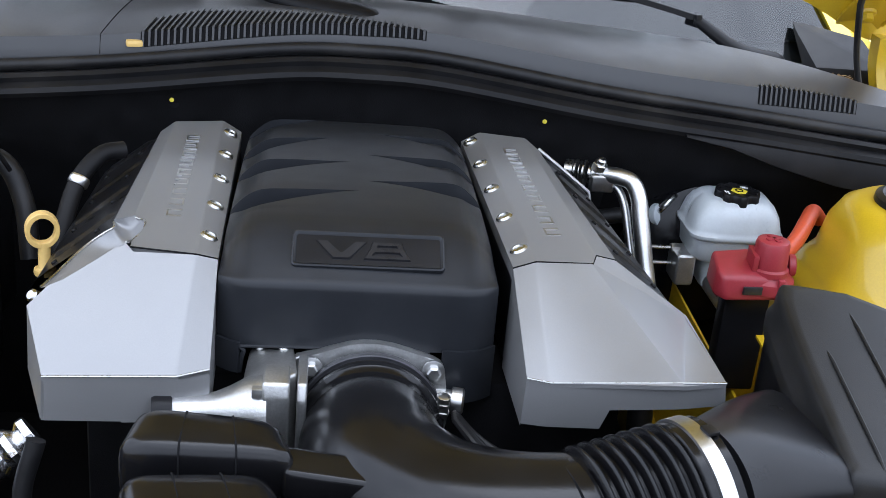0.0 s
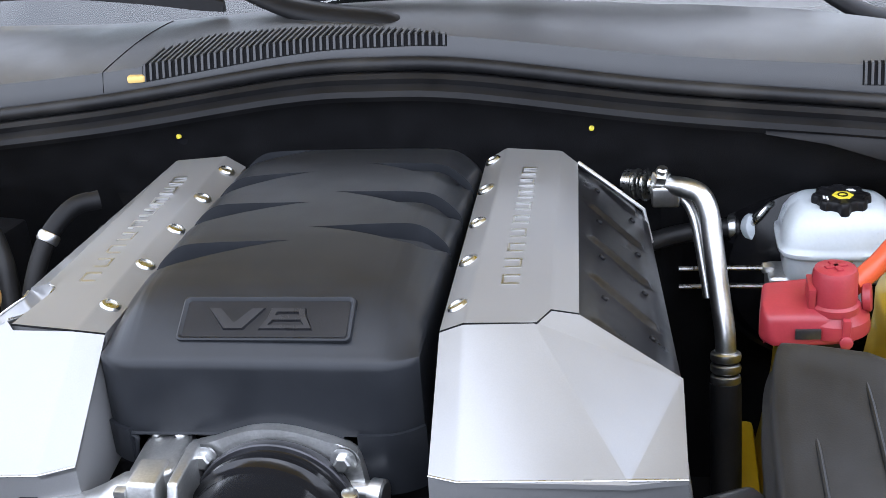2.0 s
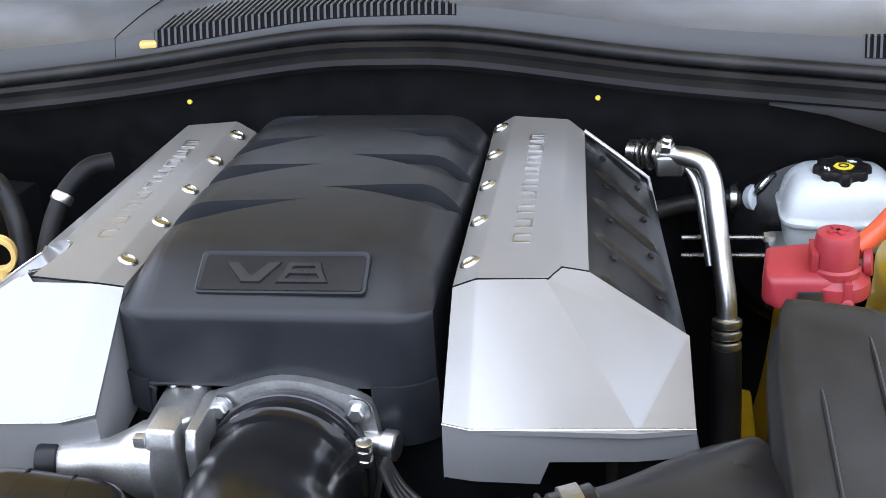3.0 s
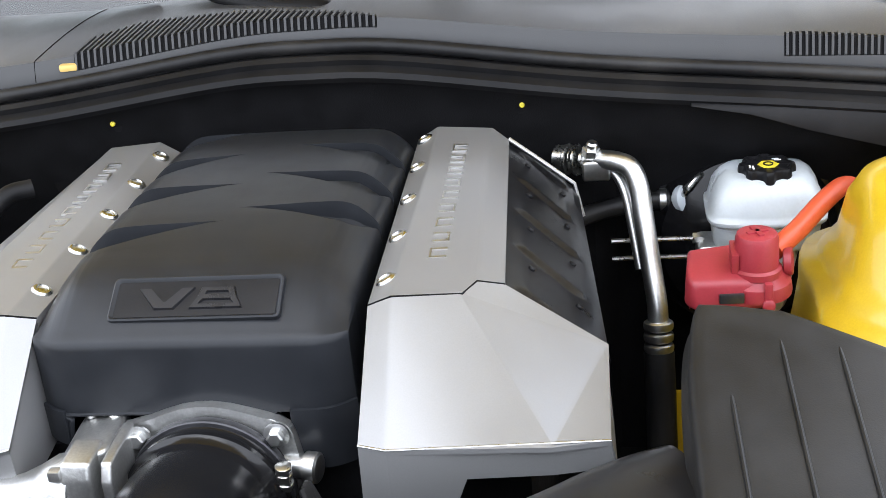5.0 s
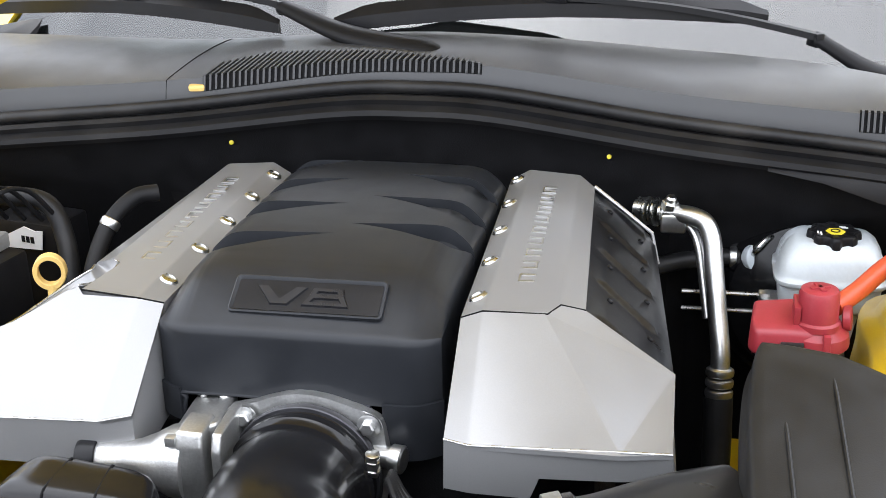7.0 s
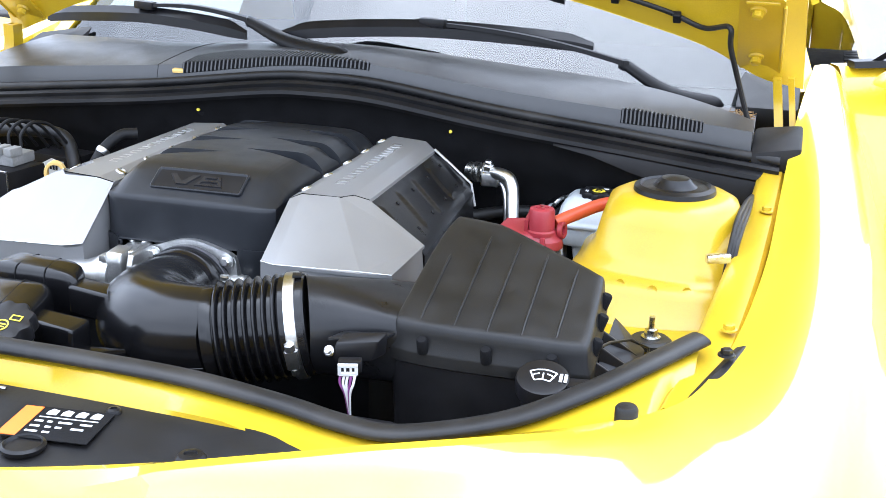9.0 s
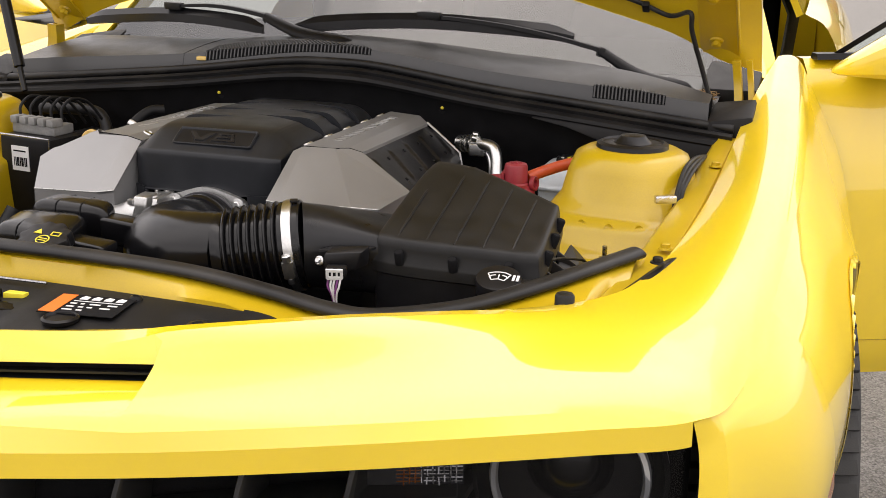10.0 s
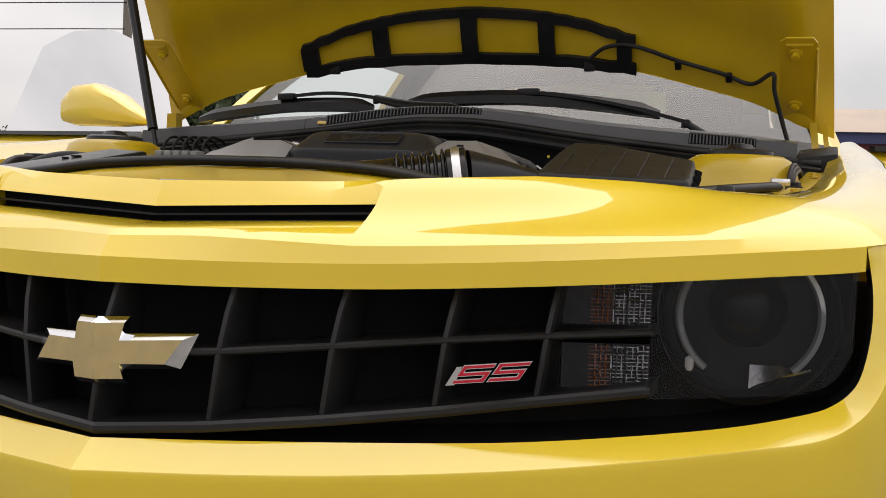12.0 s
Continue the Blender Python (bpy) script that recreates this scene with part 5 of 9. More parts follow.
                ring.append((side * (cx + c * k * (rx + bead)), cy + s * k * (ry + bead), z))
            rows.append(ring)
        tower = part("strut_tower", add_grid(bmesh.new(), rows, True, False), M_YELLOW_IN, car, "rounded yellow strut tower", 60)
        part("tower_cap", turned([(0.052, -0.008), (0.056, -0.002), (0.055, 0.004), (0.048, 0.007), (0.045, 0.004), (0.030, 0.005), (0.024, 0.010), (0.019, 0.016), (0.006, 0.018)], (side * 0.612, 0.975, 0.918), (0, 0, 1), 40), M_BLACK_GRAIN, tower, "black rubber strut cap")
        for a in np.linspace(radians(205), radians(330), 7):
            aa = a if side > 0 else math.pi - a
            p = Vector((side * 0.612 + math.cos(aa) * 0.121, 0.962 + math.sin(aa) * 0.133, 0.821))
            part("weld_dimple", turned([(0.0065, -0.001), (0.006, 0.0018), (0.004, 0.0006), (0.001, 0.0)], p, (math.cos(aa), math.sin(aa), 0.5), 14), M_YELLOW_IN, tower)
        # sloping apron in front of the tower
        rows = [[(side * x, y, z + 0.02 * (abs(x) - 0.45)) for x in np.linspace(0.42 if side > 0 else 0.52, 0.70, 8)] for y, z in ((0.70, 0.755), (0.71, 0.764), (0.74, 0.772), (0.80, 0.782), (0.90, 0.79))]
        part("apron", sheet(rows, 0.003), M_YELLOW_IN, car)
        if side > 0:
            wall = [[(0.425 - 0.05 * f ** 2, y, 0.690 + 0.03 * (y - 0.70) - 0.30 * f) for f in np.linspace(0, 1, 9)] for y in np.linspace(0.70, 1.22, 9)]
            part("inner_wall", sheet(wall, 0.003), M_YELLOW_IN, car, "yellow inner fender wall below the apron", 50)
        bmx = turned([(0.012, 0), (0.012, 0.003), (0.007, 0.004)], (side * 0.618, 0.742, 0.790), (0, 0, 1), 20)
        add_tube(bmx, [(side * 0.618, 0.742, 0.79), (side * 0.618, 0.742, 0.818)], 0.0035, 10)
        add_turned(bmx, [(0.008, 0.003), (0.008, 0.012), (0.005, 0.013)], (side * 0.618, 0.742, 0.790), (0, 0, 1), 6)
        part("apron_stud", bmx, M_STEEL, car, "zinc stud and nut")
        part("apron_pad", turned([(0.026, -0.006), (0.026, 0.0), (0.022, 0.003), (0.004, 0.003)], (side * 0.618, 0.742, 0.788), (0, 0, 1), 24), M_RUBBER, car)
    part("inner_rail", hull([(x, y, z) for x in (0.372, 0.40) for y, z0, z1 in ((0.95, 0.48, 0.53), (1.20, 0.50, 0.57)) for z in (z0, z1)], 0.008), M_YELLOW_IN, car, "yellow inner frame rail")
    part("bay_floor", sheet([[(x, y, 0.42) for x in (-0.72, 0, 0.72)] for y in (0.2, 0.8, 1.3)], 0.01), M_DARK, car)
    # radiator support: the yellow flange between the front seal and the nose
    seal = [(-0.690, 0.60, 0.862), (-0.650, 0.535, 0.856), (-0.59, 0.455, 0.846), (-0.52, 0.385, 0.836), (-0.45, 0.345, 0.832), (-0.39, 0.342, 0.836), (-0.31, 0.342, 0.846), (-0.22, 0.332, 0.857), (-0.10, 0.326, 0.864), (0.0, 0.324, 0.865), (0.10, 0.324, 0.864), (0.21, 0.330, 0.857), (0.305, 0.340, 0.840), (0.37, 0.338, 0.830), (0.43, 0.340, 0.828), (0.52, 0.388, 0.834), (0.588, 0.456, 0.845), (0.640, 0.530, 0.853), (0.685, 0.600, 0.859)]
    path = spline(seal, 110)

    def cover_back(a):
        return interp(a, (0, 0.11, 0.22, 0.30, 0.32, 0.34, 0.363, 0.380), (0.310, 0.306, 0.300, 0.2935, 0.289, 0.278, 0.267, 0.2625))

    rows = []
    for p in path:
        e = np.array((p[0] * 1.03, 0, 0))
        ax = abs(p[0])
        ey = interp(ax, [q[0] for q in INNER[:8]], [q[1] for q in INNER[:8]])
        y1 = cover_back(ax) - 0.004 if ax < 0.363 else ey + 0.006
        if ax > 0.66:
            y1 = p[1] - 0.06
        rows.append([Vector((p[0], p[1] + 0.015, p[2] - 0.08)), Vector((p[0], p[1] + 0.013, p[2] - 0.012)), Vector((p[0], p[1] - 0.010, p[2] - 0.014)), Vector((p[0], p[1] * 0.55 + y1 * 0.45, p[2] - 0.016)), Vector((p[0] * 1.0, y1, min(p[2] - 0.016, 0.832))), Vector((p[0], y1 - 0.003, 0.76))])
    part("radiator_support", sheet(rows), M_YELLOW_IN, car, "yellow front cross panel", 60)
    flat = 0.50
    bm = add_tube(bmesh.new(), [Vector((p[0], p[1], (p[2] - 0.005) / flat)) for p in path], 0.0145, 14)
    for v in bm.verts:
        v.co.z *= flat
    part("front_seal", bm, M_RUBBER, car, "thick black rubber bulb seal", 60)
    # black cover panel between the cross panel and the nose
    rows = []
    for x in np.linspace(-0.375, 0.375, 61):
        ey = interp(abs(x), [q[0] for q in INNER[:8]], [q[1] for q in INNER[:8]])
        back = cover_back(abs(x))
        dip = 0.012 * max(0.0, 1 - ((x + 0.06) / 0.11) ** 4) if abs(x + 0.06) < 0.11 else 0.0
        rows.append([(x, ey - 0.004, 0.796), (x, ey + 0.002, 0.817 - dip), (x, ey * 0.6 + back * 0.4, 0.822 - dip), (x, back, 0.827), (x, back + 0.01, 0.81)])
    part("radiator_cover", sheet(rows), M_MATTE, car, "black plastic radiator cover")
    for x, y, z in ((0.632, 0.416, 0.830), (-0.632, 0.416, 0.830)):
        part("hood_stop", turned([(0.0115, 0), (0.0115, 0.016), (0.0095, 0.019), (0.002, 0.020)], (x, y, z), (0, 0, 1), 20), M_RUBBER, car, "round black rubber hood stop")
    for side in (-1, 1):
        pts = [(side * x, y, z) for x, y, z in ((0.683, 0.478, 0.838), (0.722, 0.60, 0.85), (0.735, 0.606, 0.852), (0.712, 0.515, 0.843), (0.683, 0.478, 0.830), (0.735, 0.606, 0.842))]
        part("corner_trim", hull(pts, 0.002), M_BLACK, car)
        bolt(car, (side * 0.715, 0.565, 0.853), (0, 0, 1), 0.007, M_BLACK, "trim_clip")
        bolt(car, (side * 0.735, 1.03, 0.8835), (0, 0, 1), 0.007, M_YELLOW_IN, "fender_bolt")
        bolt(car, (side * 0.712, 0.655, 0.8465), (0, 0, 1), 0.007, M_YELLOW_IN, "fender_bolt")


def rail_points(side):
    """Corners of a silver rail cover; the two covers stand a little askew, as the engine does."""
    right = {
        "A0": (0.131, 0.773, 0.9095), "A1": (0.120, 1.165, 0.8975), "B0": (0.150, 0.769, 0.9185), "B1": (0.141, 1.168, 0.909),
        "P": (0.203, 0.771, 0.9183), "C0": (0.2115, 0.799, 0.9145), "C1": (0.197, 1.168, 0.905), "D0": (0.2315, 0.805, 0.9085), "D1": (0.2135, 1.163, 0.893),
        "R0": (0.3055, 0.802, 0.855), "R1": (0.279, 1.150, 0.848), "Fb": (0.269, 0.667, 0.858), "Fr": (0.308, 0.671, 0.857),
        "Fi": (0.155, 0.665, 0.8545), "Fc": (0.135, 0.669, 0.856), "Fi_": (0.155, 0.665, 0.812), "Fc_": (0.134, 0.669, 0.812),
        "N0": (0.202, 0.666, 0.811), "N1": (0.209, 0.667, 0.829), "Fr_": (0.312, 0.673, 0.834), "Fb_": (0.269, 0.667, 0.832)}
    if side > 0:
        return {k: Vector(c) for k, c in right.items()}
    made = {k: Vector((-x - 0.002 - 0.018 * (y - 0.77) / 0.39, y + 0.004, z - 0.005)) for k, (x, y, z) in right.items()}
    made.update({"A0": Vector((-0.1310, 0.7740, 0.9050)), "B0": Vector((-0.1490, 0.7640, 0.9130)), "P": Vector((-0.2030, 0.7680, 0.9115)),
                 "Fi": Vector((-0.1560, 0.6780, 0.8405)), "Fc": Vector((-0.1290, 0.6860, 0.8440)), "Fi_": Vector((-0.1560, 0.6780, 0.797)), "Fc_": Vector((-0.1290, 0.6860, 0.797)),
                 "Fb": Vector((-0.2630, 0.6740, 0.8385)), "Fr": Vector((-0.2635, 0.6750, 0.8385)), "R0": Vector((-0.2842, 0.7238, 0.8775)), "Fb_": Vector((-0.2640, 0.6740, 0.797)), "Fr_": Vector((-0.2660, 0.6750, 0.797)),
                 "N0": Vector((-0.200, 0.6760, 0.796)), "N1": Vector((-0.201, 0.6760, 0.797))})
    return made


def soft_shell(faces, p, bevel, drop=0.004):
    """Faces over named corners with softened folds, and an edge turned down all round."""
    bm = bmesh.new()
    v = {}
    for f in faces:
        for k in f:
            if k not in v:
                v[k] = bm.verts.new(p[k])
        bm.faces.new([v[k] for k in f])
    bmesh.ops.recalc_face_normals(bm, faces=bm.faces)
    if sum(f.normal.z for f in bm.faces) < 0:
        bmesh.ops.reverse_faces(bm, faces=bm.faces[:])
    if bevel:
        bmesh.ops.bevel(bm, geom=[e for e in bm.edges if len(e.link_faces) == 2 and e.calc_face_angle(0) > 0.05], offset=bevel, segments=4, affect="EDGES", profile=0.5, clamp_overlap=True)
    rim = bmesh.ops.extrude_edge_only(bm, edges=[e for e in bm.edges if len(e.link_faces) == 1])
    for g in rim["geom"]:
        if isinstance(g, bmesh.types.BMVert):
            g.co.z -= drop
    return bm


def build_rail_cover(side, engine):
    p = rail_points(side)
    lift = Vector((0, 0.0012, 0.0006))
    q = {k: c + lift for k, c in p.items()}
    # front piece: slanted face, its side facets and the skirt
    if side > 0:
        faces = [("A0", "Fc", "Fi", "B0"), ("B0", "Fi", "Fb", "P"), ("P", "Fb", "R0"), ("P", "R0", "D0", "C0"), ("R0", "Fb", "Fr")]
    else:
        # the outer edge is scooped out beside the oil filler
        for n, c in enumerate(((-0.2106, 0.7750, 0.9165), (-0.2203, 0.7695, 0.9125), (-0.2375, 0.7577, 0.9035), (-0.2587, 0.7438, 0.8930), (-0.2695, 0.7391, 0.8895))):
            p["S%d" % n] = Vector(c)
        faces = [("A0", "Fc", "Fi", "B0"), ("B0", "Fi", "Fb", "S4", "S3", "S2", "S1", "S0", "P"), ("R0", "S4", "Fb")]
    bm = soft_shell(faces, p, 0.0022)
    skirt = [("Fc", "Fc_", "Fi_", "Fi"), ("Fi", "Fi_", "N0", "N1", "Fb_", "Fb"), ("Fb", "Fb_", "Fr_", "Fr")]
    down = bmesh.new()
    v = {k: down.verts.new(p[k]) for f in skirt for k in f}
    for f in skirt:
        down.faces.new([v[k] for k in f])
    s0, s1 = down.verts.new(p["A0"] + Vector((0, 0, -0.10))), down.verts.new(p["Fc_"] + Vector((0, 0, -0.002)))
    a0 = down.verts.new(p["A0"] + Vector((0, 0, -0.001)))
    down.faces.new([a0, s0, s1, v["Fc"]])
    if side > 0:
        r0 = down.verts.new(p["R0"])
        down.faces.new([v["Fr"], v["Fr_"], down.verts.new(p["R0"] + Vector((0.004, 0, -0.05))), r0])
    else:
        r0 = down.verts.new(p["R0"])
        down.faces.new([v["Fr"], v["Fr_"], down.verts.new(p["R0"] + Vector((-0.002, 0, -0.06))), r0])
    bmesh.ops.recalc_face_normals(down, faces=down.faces)
    bmesh.ops.bevel(down, geom=[e for e in down.edges if len(e.link_faces) == 2 and e.calc_face_angle(0) > 0.05], offset=0.0015, segments=3, affect="EDGES")
    me = bpy.data.meshes.new("skirt")
    down.to_mesh(me)
    down.free()
    bm.from_mesh(me)
    bpy.data.meshes.remove(me)
    cover = part("rail_cover", bm, M_SILVER, engine, "faceted satin silver rail cover", 40)
    # thin steel bead along the fold above the skirt
    line = [p["Fc"], p["Fi"], p["Fb"], p["Fr"]]
    part("fold_line", add_tube(bmesh.new(), [c + Vector((0, -0.0004, 0.0003)) for c in line], 0.0008, 6), M_STEEL, cover)
    # top piece behind the seam: bolt strip, lettered top and outer chamfer
    if side > 0:
        bm = soft_shell([("A0", "B0", "B1", "A1"), ("B0", "P", "C0", "C1", "B1"), ("C0", "D0", "D1", "C1")], q, 0.0022, 0.012)
    else:
        arc = [(-0.2085, 0.7960), (-0.2035, 0.8130), (-0.2022, 0.8270), (-0.2042, 0.8420), (-0.2090, 0.8530), (-0.2155, 0.8580)]
        for n, (x, y) in enumerate(arc):
            q["T%d" % n] = Vector((x, y, 0.9098 - 0.0035 * (y - 0.80) / 0.06 * (1 if n > 3 else 0)))
        q["T6"] = q["C0"].lerp(q["C1"], 0.145)
        q["T7"] = q["D0"].lerp(q["D1"], 0.14)
        faces = [("A0", "B0", "B1", "A1"), ("B0", "P", "T0", "T1", "T2", "T3", "T4", "T5", "T6", "C1", "B1"), ("T6", "T7", "D1", "C1")]
        q["P"] = Vector((-0.2065, 0.7740, 0.9140))
        bm = soft_shell(faces, q, 0.0018, 0.012)
    part("top_strip", bm, M_SILVER, cover, "satin silver top strip with bolts", 40)
    part("seam", add_tube(bmesh.new(), [p["A0"] + lift * 0.4, p["B0"] + lift * 0.4, q["P"] - lift * 0.6] + ([p["C0"] + lift * 0.4, p["D0"]] if side > 0 else []), 0.0008, 6), M_DARK, cover)
    # inner and rear walls
    bm = add_grid(bmesh.new(), [[q["A0"] + Vector((0, 0, -0.004)), q["A1"] + Vector((0, 0, -0.004))], [q["A0"] + Vector((side * 0.003, 0, -0.10)), q["A1"] + Vector((side * 0.003, 0, -0.10))]])
    add_grid(bm, [[q["A1"] + Vector((0, 0, -0.002)), q["B1"] + Vector((0, 0, -0.002)), q["C1"] + Vector((0, 0, -0.002)), q["D1"]], [q[k] + Vector((0, 0.004, -0.06)) for k in ("A1", "B1", "C1", "D1")]])
    part("inner_wall", bm, M_BLACK, cover)
    # bright rim at the rear of the side panel
    if side > 0:
        part("cover_edge", add_tube(bmesh.new(), [p["D1"] + Vector((0, 0, 0.002)), p["D1"].lerp(p["R1"], 0.5) + Vector((0, 0, 0.0015)), p["R1"], p["R1"] + Vector((side * 0.008, -0.004, -0.035))], 0.0022, 8), M_ALU, cover)
    # ribbed black side panel, set a little below the silver
    d0, r0 = (p["D0"], p["R0"]) if side > 0 else (Vector((-0.2335, 0.809, 0.9035)), Vector((-0.3075, 0.806, 0.850)))
    f0 = 0.0 if side > 0 else 0.10
    n = (r0 - d0).cross(p["D1"] - d0).normalized()
    n = n if n.z > 0 else -n

    def on_panel(f, g, h):
        return d0.lerp(p["D1"], f).lerp(r0.lerp(p["R1"], f), g) + n * h

    def swell(f, g):
        """Four slanted steps across the panel, each with a sharp lower edge."""
        s = (f + 0.10 * g - 0.05) * 4.2
        k = s - math.floor(s)
        inside = min(1.0, max(0.0, (g - 0.12) / 0.10)) * min(1.0, max(0.0, (0.92 - g) / 0.06))
        edge = min(1.0, k / 0.06) * (1.0 - k) ** 1.5
        return 0.0030 * inside * edge
    rows = []
    for f in np.linspace(f0, 1, 150):
        rows.append([on_panel(f, g, -0.0035 + swell(f, g)) for g in (0.015, 0.06, 0.12, 0.17, 0.22, 0.3, 0.4, 0.5, 0.6, 0.7, 0.8, 0.86, 0.92, 0.985)] + [r0.lerp(p["R1"], f) + Vector((side * 0.004, 0, -0.014)), r0.lerp(p["R1"], f) + Vector((side * 0.006, 0, -0.085))])
    part("side_panel", sheet(rows), M_BLACK_GRAIN, cover, "black stepped side panel", 24)
    for k in range(4):
        for g in (0.30, 0.80):
            f = (k + 0.72) / 4.2 - 0.10 * g + 0.05
            if f0 + 0.03 < f < 0.97:
                bm = turned([(0.0032, -0.004), (0.0032, 0.0002), (0.0024, 0.0010), (0.001, 0.0012)], on_panel(f, g, -0.0015), n, 12)
                part("panel_pin", bm, M_BLACK, cover)
    if side < 0:
        # scooped wall of the filler recess with a bright lip
        near = [q["T5"], q["T4"], q["T3"], q["T2"], q["T1"], q["T0"], p["S0"], p["S1"], p["S2"], p["S3"], p["S4"]]
        far = [q["T6"], q["T6"].lerp(q["T7"], 0.5), q["T7"], Vector((-0.2320, 0.842, 0.9025)), Vector((-0.2390, 0.838, 0.8985)), Vector((-0.2460, 0.834, 0.8945)), Vector((-0.2540, 0.826, 0.8900)), Vector((-0.2600, 0.815, 0.8870)), Vector((-0.2670, 0.800, 0.8830)), Vector((-0.2735, 0.780, 0.8800)), Vector((-0.2800, 0.757, 0.8790))]
        near, far = [Vector(c) for c in spline(near, 60)], [Vector(c) for c in spline(far, 60)]
        rows = []
        for i, (a, b) in enumerate(zip(near, far)):
            dip = 0.018 * math.sin(math.pi * min(1, i / 59)) ** 1.1
            rows.append([a.lerp(b, g) + Vector((0, 0, -dip * math.sin(math.pi * g) ** 0.8 - 0.0008)) for g in np.linspace(0, 1, 12)])
        part("recess_wall", sheet(rows), M_SILVER, cover, "scooped silver recess beside the filler", 60)
        part("recess_lip", add_tube(bmesh.new(), far[14:], 0.0011, 8), M_STEEL, cover)
        part("recess_lip", add_tube(bmesh.new(), [c + Vector((0, 0, 0.0004)) for c in near[:36]], 0.0008, 8), M_STEEL, cover)
        bm = turned([(0.007, 0), (0.008, 0.004), (0.006, 0.008), (0.003, 0.009)], (-0.272, 0.772, 0.866), (-0.3, -0.4, 1), 8)
        add_turned(bm, [(0.006, 0), (0.006, 0.014), (0.004, 0.016)], (-0.281, 0.766, 0.862), (-0.5, -0.6, 0.6), 10)
        part("filler_nut", bm, M_STEEL, engine, "small zinc fitting")
    ends = ((0.140, 0.807, 0.9142), (0.1293, 1.148, 0.9032)) if side > 0 else ((-0.1430, 0.8147, 0.9088), (-0.1493, 1.1385, 0.9040))
    nb = (p["B1"] - p["B0"]).cross(p["A0"] - p["B0"]).normalized()
    nb = nb if nb.z > 0 else -nb
    for f in np.linspace(0, 1, 5):
        c = Vector(ends[0]).lerp(Vector(ends[1]), f)
        away = (c - q["B0"]).dot(nb)
        c = c - nb * away
        bm = turned([(0.0088, -0.0015), (0.0086, 0.0004), (0.0070, 0.0022), (0.0052, 0.0026), (0.0046, 0.0012), (0.0042, 0.0010), (0.0030, 0.0016), (0.001, 0.0016)], c, nb, 24)
        part("cover_bolt", bm, M_STEEL, cover, "round zinc bolt")
    # raised lettering of the maker, as plain bars
    t0, t1 = (Vector((0.1768, 0.846, 0.0)), Vector((0.1700, 1.099, 0.0))) if side > 0 else (Vector((-0.1800, 0.862, 0.0)), Vector((-0.1888, 1.100, 0.0)))
    nt = (q["C1"] - q["B0"]).cross(q["B1"] - q["B0"]).normalized()
    nt = nt if nt.z > 0 else -nt
    along = (t1 - t0).normalized()
    for k in range(9):
        c = t0.lerp(t1, k / 8)
        c.z = q["B0"].z - ((c.x - q["B0"].x) * nt.x + (c.y - q["B0"].y) * nt.y) / nt.z + 0.0009
        m = axes_at(c, (along.y, -along.x, 0), along)
        bm = bmesh.new()
        for x, y, w, h in ((0, -0.0074, 0.0140, 0.0026), (0, 0.0074, 0.0140, 0.0026), ((-0.0060, 0.0060)[k % 2], 0, 0.0016, 0.0140)):
            add_slab(bm, [(x - w / 2, y - h / 2), (x + w / 2, y - h / 2), (x + w / 2, y + h / 2), (x - w / 2, y + h / 2)], 0.0016, m)
        part("raised_bar", bm, M_PIPE, cover)


